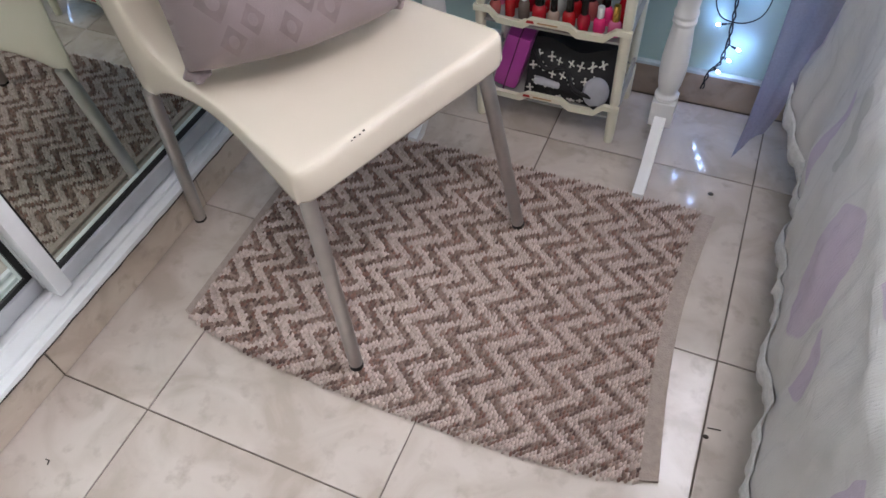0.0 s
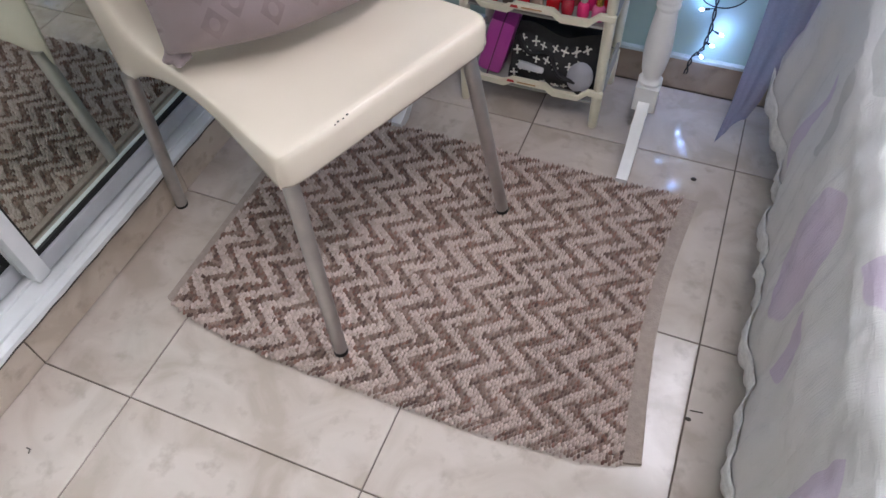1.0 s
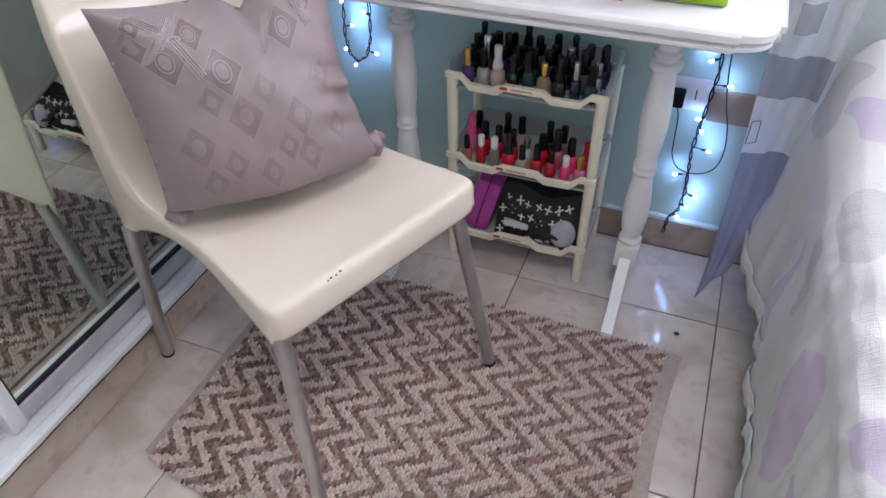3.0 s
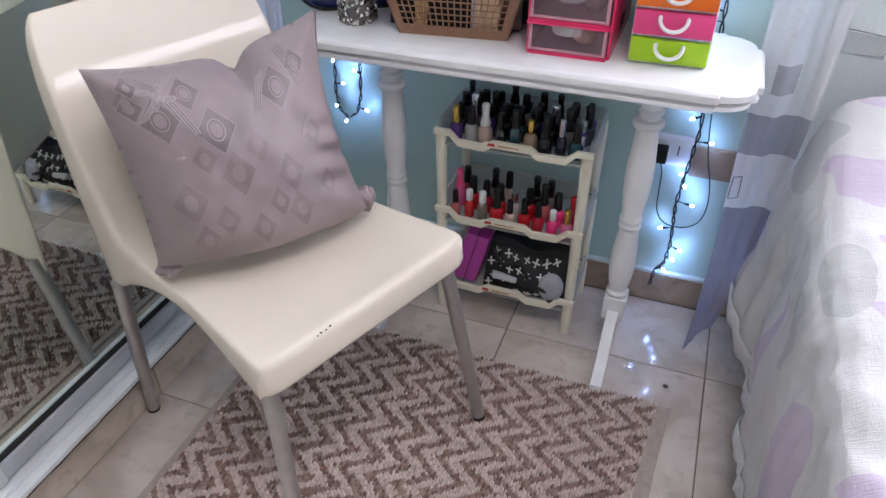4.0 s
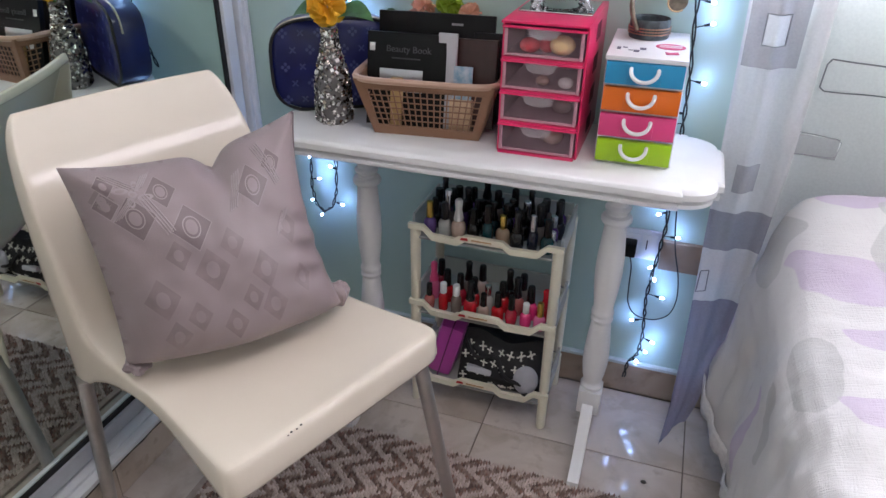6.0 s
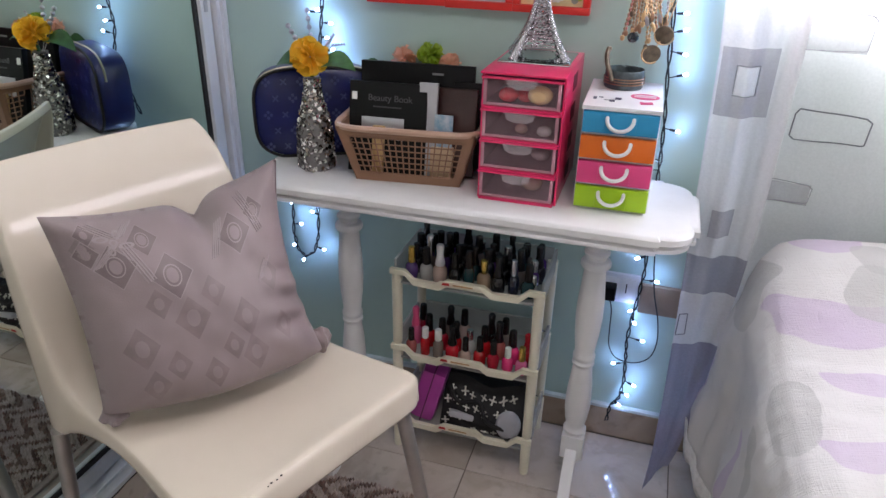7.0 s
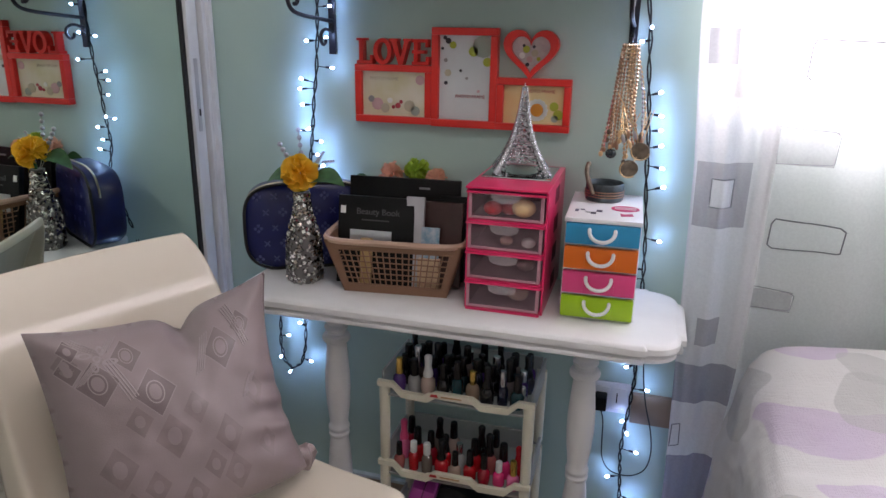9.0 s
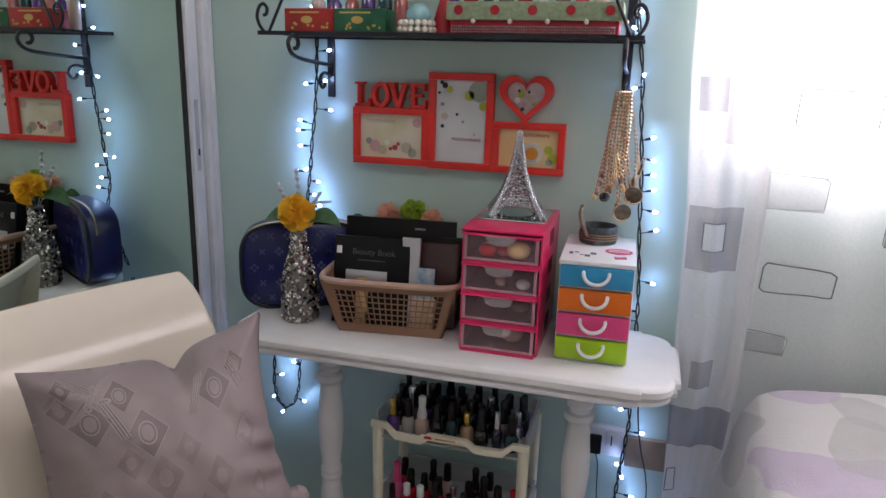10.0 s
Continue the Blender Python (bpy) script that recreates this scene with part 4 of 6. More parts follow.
me.from_pydata(verts, [], faces)
for m in YARN:
    me.materials.append(m)
me.polygons.foreach_set("material_index", mats)
me.shade_smooth()
pile = new("woven_face", me)
pile.parent = rug
tagged(pile, "thick looped yarn pile in zigzag rows", kind="stuff")

# ---- plastic rack ----
QX0, QX1, QY0, QY1 = 0.262, 0.592, 0.925, 1.108
rack = thing("storage_rack", "three-tier cream plastic rack standing under the table", "rack")


def front_lip(z):
    """Front rim of a tray: low between the corners, raised in the middle for the badge."""
    pts = [(0.0, 0.0), (0.10, 0.0), (0.16, -0.018), (0.33, -0.020), (0.38, -0.008), (0.62, -0.008), (0.67, -0.020), (0.84, -0.018), (0.90, 0.0), (1.0, 0.0)]
    w = QX1 - QX0
    up = [(QX0 + w * a, z + b) for a, b in pts]
    low = [(QX0 + w * a, z + b - (0.014 if 0.12 < a < 0.88 else 0.012)) for a, b in pts[::-1]]
    return plate(up + low, QY0 - 0.004, QY0 + 0.006)


for zt in (0.482, 0.292, 0.104):
    tray = part("tray", boxed(QX0 + 0.012, QX1 - 0.012, QY0 + 0.004, QY1 - 0.004, zt - 0.036, zt - 0.031), M_CLEARP, rack, "milky plastic tray")
    part("front_rim", front_lip(zt), M_CREAMP, tray, angle=30)
    for sx in (QX0 + 0.004, QX1 - 0.010):
        part("side_rim", boxed(sx, sx + 0.006, QY0 + 0.012, QY1 - 0.004, zt - 0.034, zt + 0.016, 0.002), M_CLEARP, tray)
    part("back_rim", boxed(QX0 + 0.012, QX1 - 0.012, QY1 - 0.006, QY1, zt - 0.034, zt + 0.016, 0.002), M_CLEARP, tray)
    part("badge", plate([(0.36, zt - 0.0195), (0.47, zt - 0.0195), (0.455, zt - 0.0085), (0.375, zt - 0.0085)], QY0 - 0.0055, QY0 - 0.0045), material("badge_cream", (0.80, 0.74, 0.60), 0.4), tray)
    part("badge_mark", plate([(0.378, zt - 0.017), (0.395, zt - 0.0165), (0.393, zt - 0.011), (0.380, zt - 0.0115)], QY0 - 0.007, QY0 - 0.0056), material("badge_red", (0.50, 0.03, 0.03), 0.4), tray)
    part("badge_mark", plate([(0.402, zt - 0.0155), (0.445, zt - 0.0150), (0.444, zt - 0.0125), (0.402, zt - 0.0128)], QY0 - 0.007, QY0 - 0.0056), material("badge_tan", (0.50, 0.30, 0.14), 0.4), tray)
for px in (QX0 + 0.012, QX1 - 0.012):
    for py in (QY0 + 0.010, QY1 - 0.010):
        for z0, z1 in ((0.0, 0.092), (0.104, 0.280), (0.292, 0.470)):
            part("post", lathe([(0.0092, z0), (0.0105, z0 + 0.004), (0.0112, (z0 + z1) / 2), (0.0118, z1)], 14, (px, py, 0)), M_CREAMP, rack)

# ---- nail varnish bottles ----
CAPS = {"black": material("cap_black", (0.010, 0.009, 0.010), 0.25), "white": material("cap_white", (0.78, 0.77, 0.76), 0.3), "gold": material("cap_gold", (0.75, 0.50, 0.12), 0.22, metal=1.0),
        "red": material("cap_red", (0.50, 0.01, 0.02), 0.25), "silver": material("cap_silver", (0.65, 0.65, 0.68), 0.2, metal=1.0), "pink": material("cap_pink", (0.75, 0.08, 0.22), 0.3)}
LACQ = {k: material("varnish_" + k, c, 0.08, coat=0.6, spec=0.6) for k, c in {"red": (0.50, 0.006, 0.012), "crimson": (0.36, 0.004, 0.02), "orange": (0.58, 0.010, 0.022), "pink": (0.80, 0.03, 0.20), "rose": (0.68, 0.14, 0.30),
        "coral": (0.42, 0.10, 0.09), "violet": (0.09, 0.03, 0.20), "navy": (0.008, 0.012, 0.04), "teal": (0.005, 0.05, 0.06), "ink": (0.006, 0.006, 0.008), "beige": (0.40, 0.28, 0.18), "clear": (0.46, 0.46, 0.45), "taupe": (0.18, 0.14, 0.12), "nude": (0.50, 0.36, 0.30), "custard": (0.80, 0.58, 0.26)}.items()}
WORDS = {"ink": "black", "beige": "golden beige", "clear": "clear", "nude": "nude"}
BODIES = [
    [(0.0125, 0), (0.0135, 0.002), (0.0135, 0.024), (0.011, 0.030), (0.0065, 0.033)],
    [(0.0115, 0), (0.0125, 0.002), (0.0140, 0.018), (0.0125, 0.030), (0.0068, 0.036)],
    [(0.0105, 0), (0.0112, 0.002), (0.0112, 0.034), (0.0085, 0.040), (0.0062, 0.042)]]
TOPS = [
    [(0.0072, 0), (0.0080, 0.002), (0.0070, 0.030), (0.0062, 0.034), (0.003, 0.035)],
    [(0.0062, 0), (0.0075, 0.002), (0.0075, 0.024), (0.0066, 0.026)],
    [(0.0088, 0), (0.0095, 0.003), (0.0060, 0.020), (0.0072, 0.038), (0.0050, 0.041)]]
models = {}


def varnish(x, y, z, b, t, col, cap, turn=0.0, size=1.0):
    key = (b, t, col, cap, size)
    m = pose(x, y, z, 0, 0, turn)
    if key in models:
        return copy_thing(models[key], m)
    ob = thing("nail_polish", f"{WORDS.get(col, col)} nail polish bottle with a {cap} cap on the rack", "nail polish", m, group="nail polish bottles on the rack")
    sq = (1.0, 0.82) if b == 0 else (1, 1)
    part("bottle", lathe([(r * size, h * size) for r, h in BODIES[b]], 14, squash=sq), LACQ[col], ob)
    part("cap", lathe([(r * size, (BODIES[b][-1][1] + h) * size) for r, h in TOPS[t]], 12), CAPS[cap], ob)
    models[key] = ob
    return ob


rb = random.Random(11)
FRONT_MID = [("coral", "black", 1, 0, 0.9), ("red", "white", 2, 1, 1.0), ("taupe", "white", 2, 1, 1.05), ("orange", "black", 0, 2, 1.15), ("nude", "black", 0, 0, 0.95), ("red", "black", 0, 0, 1.05), ("crimson", "black", 1, 0, 1.0), ("pink", "white", 0, 1, 0.95), ("rose", "gold", 0, 0, 1.0)]
for i, (col, cap, b, t, s) in enumerate(FRONT_MID):
    varnish(0.300 + 0.0315 * i, 0.952 + (i % 2) * 0.004, 0.261, b, t, col, cap, rb.uniform(-20, 20), s)
MID = [("rose", "pink", 2, 2), ("red", "black", 0, 0), ("crimson", "black", 1, 0), ("red", "black", 0, 2), ("clear", "silver", 1, 1), ("red", "black", 0, 0), ("coral", "black", 1, 2), ("pink", "black", 0, 0), ("red", "red", 1, 2)]
for i, (col, cap, b, t) in enumerate(MID):
    varnish(0.296 + 0.0325 * i, 0.992 + rb.uniform(-0.004, 0.004), 0.261, b, t, col, cap, rb.uniform(-30, 30), rb.choice((1.0, 1.12, 1.2)))
    if i % 3 != 1:
        c2 = ("crimson", "ink", "taupe", "nude")[i % 4]
        varnish(0.302 + 0.0325 * i, 1.034 + rb.uniform(-0.005, 0.005), 0.261, (i + 1) % 3, i % 3, c2, "black", 0, 1.15)
FRONT_TOP = [("violet", "gold", 1, 0, 1.05), ("clear", "black", 0, 0, 1.1), ("nude", "white", 1, 2, 1.15), ("ink", "black", 1, 0, 1.0), ("teal", "black", 2, 0, 1.1), ("beige", "gold", 0, 1, 1.1), ("ink", "black", 0, 2, 1.1), ("navy", "silver", 2, 0, 1.0), ("teal", "black", 0, 0, 1.1)]
for i, (col, cap, b, t, s) in enumerate(FRONT_TOP):
    varnish(0.300 + 0.0315 * i, 0.954 + (i % 2) * 0.005, 0.451, b, t, col, cap, rb.uniform(-20, 20), s)
DARK = ["ink", "navy", "teal", "ink", "violet", "taupe"]
for j, yy in enumerate((0.990, 1.026, 1.062)):
    for i in range(9):
        varnish(0.298 + 0.0325 * i + rb.uniform(-0.003, 0.003), yy + rb.uniform(-0.003, 0.003), 0.451, (i + j) % 3, (i * 2 + j) % 3, DARK[(i * 5 + j * 3) % 6], "silver" if (i + 2 * j) % 7 == 1 else "black", 0, (1.0, 1.15)[(i + j) % 2])
varnish(0.562, 0.958, 0.451, 0, 1, "clear", "silver", 10, 0.8)

# ---- bottom tray: purple case and printed pouch with a hair dryer ----
M_PURPLE = material("purple_plastic", (0.45, 0.06, 0.36), 0.3, vary=0.1, scale=12, coat=0.2)
case = thing("case", "purple plastic case standing tilted in the bottom tray", "case", pose(0.318, 1.010, 0.0735, 0, 14, 4))
part("shell", boxed(-0.030, 0.030, -0.070, 0.070, 0.008, 0.150, 0.016), M_PURPLE, case)
part("seam", boxed(-0.0015, 0.0015, -0.0712, 0.0712, 0.004, 0.1512, 0.001), material("dark_magenta_seam", (0.14, 0.01, 0.10), 0.4), case)
M_POUCH = material("black_fabric", (0.012, 0.012, 0.014), 0.6, vary=0.3, scale=50, bump=0.4, bump_scale=300)
M_POUCHW = material("printed_white", (0.70, 0.68, 0.62), 0.6)


def pouch_pt(a, b):
    x, z = 0.372 + 0.195 * a, 0.074 + 0.118 * b
    sag = 0.012 * math.sin(a * math.pi * 2.3 + 0.5) * b
    y = 0.950 + 0.036 * b ** 1.5 - 0.020 * math.sin(math.pi * a) * math.sin(math.pi * min(1, b * 1.2)) + 0.004 * noise.noise((a * 6, b * 5, 2))
    return Vector((x + 0.010 * (0.5 - a) * b, y, z + sag))


pouch = thing("cosmetic_pouch", "black fabric pouch printed with white jigsaw pieces in the bottom tray", "pouch")
bm = sheet(pouch_pt, 26, 18)
sheet(lambda a, b: pouch_pt(a, 1) + Vector((0, 0.10 * b, -0.018 * math.sin(b * math.pi) * (0.4 + 0.6 * math.sin(a * 7)))), 26, 10, bm)
sheet(lambda a, b: pouch_pt(a, b) + Vector((0, 0.10 + 0.002 * a, 0)), 26, 18, bm)
sheet(lambda a, b: pouch_pt(0, b) + Vector((0, 0.10 * a, 0)), 6, 18, bm)
sheet(lambda a, b: pouch_pt(1, b) + Vector((0, 0.10 * a, 0)), 6, 18, bm)
bmesh.ops.remove_doubles(bm, verts=bm.verts[:], dist=0.001)
part("bag", bm, M_POUCH, pouch)
rp = random.Random(21)
for a, b, k in [(0.08 + 0.12 * q + 0.05 * (r % 2) + rp.uniform(-0.02, 0.02), 0.14 + 0.21 * r + rp.uniform(-0.03, 0.03), rp.uniform(0.62, 0.85)) for r in range(4) for q in range(8)]:
    if a > 0.95 or rp.random() < 0.2:
        continue
    fl = bmesh.new()
    mid = pouch_pt(a, b) - Vector((0, 0.0018, 0))
    sphere(fl, mid, 0.0052 * k, 8, 5, (1, 0.3, 1))
    for q in range(4):
        ang = q * math.pi / 2 + 0.35 * math.sin(a * 9)
        tip = pouch_pt(a + 0.046 * k * math.cos(ang), b + 0.074 * k * math.sin(ang)) - Vector((0, 0.0018, 0))
        tube([mid, tip], 0.0024 * k, 5, fl)
        sphere(fl, tip, 0.0032 * k, 7, 5, (1.2, 0.35, 1))
    part("printed_piece", fl, M_POUCHW, pouch)
part("strap", tube(rounded([pouch_pt(0.06, 0.80) - Vector((0, 0.004, 0)), pouch_pt(0.22, 0.62) - Vector((0, 0.012, 0)), pouch_pt(0.45, 0.74) - Vector((0, 0.014, 0)), pouch_pt(0.60, 0.48) - Vector((0, 0.014, 0)), pouch_pt(0.80, 0.30) - Vector((0, 0.010, 0))]), 0.0048, 8), M_POUCH, pouch, "black carrying strap")
dryer = thing("hand_mirror", "grey rounded hand mirror back lying against the pouch", "hand mirror", pose(0.535, 0.944, 0.118, 74, 0, 10))
part("head", lathe([(0.010, -0.006), (0.026, -0.004), (0.030, 0.0), (0.026, 0.006), (0.012, 0.010)], 26, squash=(0.95, 1.15)), material("grey_plastic", (0.40, 0.40, 0.44), 0.3, vary=0.1, scale=40), dryer)
part("handle", tube([(0, -0.030, 0), (0.004, -0.044, 0.002)], [0.009, 0.008], 10), material("dark_plastic", (0.02, 0.02, 0.022), 0.35), dryer)
comb = solid("compact", boxed(-0.030, 0.030, -0.010, 0.010, 0, 0.016, 0.007), material("pale_grey_plastic", (0.52, 0.52, 0.55), 0.3, vary=0.06), "small pale grey compact resting against the pouch", "compact", m=pose(0.425, 0.940, 0.112, -20, 6, 4))

# ---- socket, plug ----
sk = thing("wall_socket", "white double wall socket plate on the mint wall", "socket")
part("plate", boxed(0.686, 0.772, BACK - 0.010, BACK, 0.377, 0.450, 0.006), M_SOCKET, sk)
part("outlet", boxed(0.694, 0.728, BACK - 0.0125, BACK - 0.009, 0.388, 0.440, 0.003), M_WPLAST, sk)
part("outlet", boxed(0.733, 0.764, BACK - 0.0125, BACK - 0.009, 0.388, 0.440, 0.003), M_WPLAST, sk)
part("slot", boxed(0.742, 0.7445, BACK - 0.0135, BACK - 0.012, 0.405, 0.428), M_BLACK, sk)
plug = thing("plug", "black mains plug in the wall socket", "plug")
part("body", boxed(0.697, 0.723, BACK - 0.045, BACK - 0.0127, 0.396, 0.428, 0.004), M_BLACK, plug)
part("cord", tube(rounded([(0.712, 1.098, 0.398), (0.719, 1.094, 0.372), (0.721, 1.098, 0.32), (0.725, 1.102, 0.275), (0.745, 1.10, 0.247), (0.785, 1.098, 0.244), (0.816, 1.10, 0.264), (0.826, 1.102, 0.305), (0.820, 1.104, 0.36), (0.802, 1.105, 0.43), (0.79, 1.105, 0.52), (0.786, 1.105, 0.637)]), 0.0014, 6), M_WIRE, plug)
solid("screw", lathe([(0.006, 0), (0.006, 0.002), (0.003, 0.003)], 12), M_BLACK, "dark screw head in the wall board", "screw", m=pose(0.868, BACK - 0.0142, 0.400, 90, 0, 0))

# ---- fairy lights ----
led = bmesh.new()
sphere(led, (0, 0, 0.004), 0.0028, 8, 6, (1, 1, 1.6))
led_me = bpy.data.meshes.new("led")
led.to_mesh(led_me)
led.free()
led_me.materials.append(M_LED)
led_me.shade_smooth()
socket_bm = lathe([(0.0022, -0.012), (0.0026, -0.004), (0.0026, 0.0)], 8)
socket_me = bpy.data.meshes.new("bulb_holder")
socket_bm.to_mesh(socket_me)
socket_bm.free()
socket_me.materials.append(M_WIRE)


def fairy(label, path, bulbs):
    """Twisted pair of cables along a path, with lit bulbs on short holders."""
    ob = thing("fairy_lights", label, "fairy lights", group="fairy lights on the wall")
    pts = []
    for a, b in zip(path, path[1:]):
        for k in range(6):
            pts.append(Vector(a).lerp(Vector(b), k / 6))
    pts.append(Vector(path[-1]))
    for ph in (0.0, math.pi):
        tw = [p + Vector((0.0030 * math.cos(i * 0.9 + ph), 0.0025 * math.sin(i * 0.9 + ph), 0)) + Vector((0.0015 * noise.noise((i * 0.4, ph, 1)), 0, 0)) for i, p in enumerate(pts)]
        part("cable", tube(tw, 0.0018, 5), M_WIRE, ob)
    for x, z in bulbs:
        near = min(pts, key=lambda p: (p.x - x) ** 2 + (p.z - z) ** 2)
        end = Vector((x, near.y - 0.004 if abs(x - near.x) > 0.004 else near.y - 0.010, z))
        d = (end - near)
        q = d.normalized() if d.length > 1e-4 else Vector((0, -1, 0))
        mt = Matrix.Translation(end) @ q.to_track_quat("Z", "Y").to_matrix().to_4x4()
        share("bulb", led_me, mt, ob)
        share("bulb_holder", socket_me, mt, ob)
        if d.length > 0.014:
            part("cable", tube([near, end - q * 0.010], 0.0011, 5), M_WIRE, ob)
    return ob


WY = BACK - 0.022
fairy("lit white fairy lights hanging down the mint wall from the shelf", [(0.070, WY, 1.32), (0.062, WY, 1.26), (0.060, WY, 1.18), (0.055, WY, 1.10), (0.046, WY, 1.03), (0.040, WY, 0.96), (0.032, WY, 0.90), (0.045, WY, 0.84), (0.055, WY, 0.80), (0.02, WY, 0.74), (0.0, WY, 0.69)],
      [(0.040, 1.262), (0.088, 1.222), (0.078, 1.158), (0.040, 1.152), (0.090, 1.098), (0.024, 1.072), (0.020, 1.052), (0.024, 1.018), (0.036, 0.968), (0.014, 0.962), (0.058, 0.940), (0.048, 0.910), (0.060, 0.885), (0.056, 0.832), (0.066, 0.802), (0.088, 0.845), (0.060, 1.31), (0.082, 1.30)])
fairy("lit white fairy lights looped below the table edge", [(-0.055, WY, 0.66), (-0.066, WY, 0.50), (-0.069, WY, 0.43), (-0.060, WY, 0.385), (-0.040, WY, 0.368), (-0.015, WY, 0.385), (-0.002, WY, 0.43), (0.002, WY, 0.50), (-0.01, WY, 0.66)],
      [(-0.048, 0.458), (-0.063, 0.402), (-0.040, 0.366), (0.010, 0.398), (-0.008, 0.494), (-0.062, 0.52), (0.0, 0.56)])
fairy("lit white fairy lights hanging beside the necklaces", [(0.715, WY, 1.34), (0.718, WY, 1.30), (0.735, WY, 1.20), (0.742, WY, 1.10), (0.752, WY, 1.00), (0.757, WY, 0.90), (0.766, WY, 0.80), (0.770, WY, 0.72), (0.772, WY, 0.66)],
      [(0.722, 1.304), (0.716, 1.272), (0.738, 1.188), (0.727, 1.165), (0.763, 1.072), (0.768, 1.030), (0.770, 1.002), (0.774, 0.972), (0.780, 0.930), (0.786, 0.892), (0.790, 0.784), (0.757, 0.722), (0.748, 0.70)])
fairy("lit white fairy lights dangling below the table to the floor", [(0.772, WY, 0.66), (0.770, WY, 0.56), (0.776, WY, 0.48), (0.772, WY, 0.42), (0.766, WY, 0.35), (0.762, WY, 0.29), (0.766, WY, 0.24), (0.770, WY, 0.18), (0.766, WY, 0.13), (0.748, WY - 0.004, 0.105), (0.744, WY - 0.006, 0.06)],
      [(0.760, 0.502), (0.800, 0.452), (0.762, 0.372), (0.770, 0.345), (0.792, 0.298), (0.744, 0.226), (0.790, 0.175), (0.764, 0.115), (0.778, 0.145)])

# ---- collage photo frame ----
pf = thing("photo_frame", "red plastic collage photo frame with letters and a heart", "photo frame")
FY0, FY1 = BACK - 0.022, BACK


def picture_panel(x0, x1, z0, z1, rim, paper):
    bm = bmesh.new()
    for b in ((x0, x1, z0, z0 + rim), (x0, x1, z1 - rim, z1), (x0, x0 + rim, z0 + rim, z1 - rim), (x1 - rim, x1, z0 + rim, z1 - rim)):
        box(bm, b[0], b[1], FY0, FY1, b[2], b[3], 0.002)
    fr = part("panel", bm, M_RED, pf)
    part("print", boxed(x0 + rim - 0.001, x1 - rim + 0.001, BACK - 0.010, BACK - 0.006, z0 + rim - 0.001, z1 - rim + 0.001), paper, fr, smooth=False)
    return fr


def dots(panel, items):
    for x, z, r, mt in items:
        part("printed_dot", plate([(x + r * math.cos(k * math.pi / 6), z + r * math.sin(k * math.pi / 6)) for k in range(12)], BACK - 0.0112, BACK - 0.0101), mt, panel, smooth=False)


def letters(panel, text, x, z, size, mt, y=BACK - 0.0115):
    cu = bpy.data.curves.new("lettering", "FONT")
    cu.body, cu.size, cu.align_x, cu.extrude = text, size, "CENTER", 0.0003
    cu.materials.append(mt)
    ob = new("lettering", cu)
    ob.parent = panel
    ob.matrix_basis = pose(x, y, z, 90, 0, 0)


INK = {k: material("ink_" + k, c, 0.5) for k, c in {"grey": (0.30, 0.30, 0.30), "green": (0.42, 0.48, 0.05), "black": (0.03, 0.03, 0.04), "red": (0.40, 0.04, 0.06), "pink": (0.60, 0.38, 0.40), "white": (0.8, 0.8, 0.76), "orange": (0.62, 0.25, 0.03), "leaf": (0.36, 0.42, 0.36), "beige": (0.50, 0.46, 0.34)}.items()}
p1 = picture_panel(0.143, 0.312, 0.988, 1.108, 0.014, M_PAPER)
dots(p1, [(0.190, 1.026, 0.013, INK["pink"]), (0.207, 1.018, 0.010, INK["beige"]), (0.262, 1.024, 0.012, INK["beige"]), (0.275, 1.014, 0.010, INK["leaf"]), (0.285, 1.078, 0.010, INK["pink"]), (0.176, 1.036, 0.007, INK["grey"]), (0.236, 1.024, 0.006, INK["red"]), (0.243, 1.032, 0.004, INK["red"]), (0.226, 1.021, 0.004, INK["red"]), (0.218, 1.034, 0.006, INK["white"])])
letters(p1, "PHOTO FRAME", 0.205, 1.076, 0.0095, INK["beige"])
p2 = picture_panel(0.312, 0.450, 0.986, 1.184, 0.015, M_PAPERB)
dots(p2, [(0.418, 1.148, 0.022, INK["leaf"]), (0.398, 1.138, 0.010, INK["green"]), (0.427, 1.118, 0.009, INK["green"]), (0.345, 1.158, 0.006, INK["black"]), (0.338, 1.164, 0.004, INK["black"]), (0.355, 1.150, 0.007, INK["green"]), (0.340, 1.120, 0.004, INK["grey"]), (0.345, 1.095, 0.007, INK["beige"]), (0.341, 1.075, 0.004, INK["black"]), (0.372, 1.10, 0.003, INK["black"]), (0.333, 1.143, 0.003, INK["black"]), (0.41, 1.06, 0.003, INK["pink"]), (0.385, 1.085, 0.003, INK["grey"])])
letters(p2, "PHOTO FRAME", 0.393, 1.046, 0.0092, INK["red"])
p3 = picture_panel(0.450, 0.599, 0.986, 1.090, 0.014, M_PAPERO)
dots(p3, [(0.532 + 0.017 * math.cos(k * math.pi / 7), 1.028 + 0.017 * math.sin(k * math.pi / 7), 0.0055, INK["white"]) for k in range(14)] + [(0.566, 1.036, 0.009, INK["green"]), (0.575, 1.020, 0.010, INK["green"]), (0.568, 1.012, 0.007, INK["leaf"])])
part("printed_dot", plate([(0.532 + 0.013 * math.cos(k * math.pi / 8), 1.028 + 0.013 * math.sin(k * math.pi / 8)) for k in range(16)], BACK - 0.0125, BACK - 0.0113), INK["orange"], p3, smooth=False)
letters(p3, "PHOTO FRAME", 0.536, 1.062, 0.0090, INK["red"])


def heart(cx, cz, k, n=40):
    out = []
    for i in range(n):
        t = 2 * math.pi * i / n
        out.append((cx + k * 16 * math.sin(t) ** 3 / 17, cz + k * (13 * math.cos(t) - 5 * math.cos(2 * t) - 2 * math.cos(3 * t) - math.cos(4 * t)) / 17))
    return out[::-1]


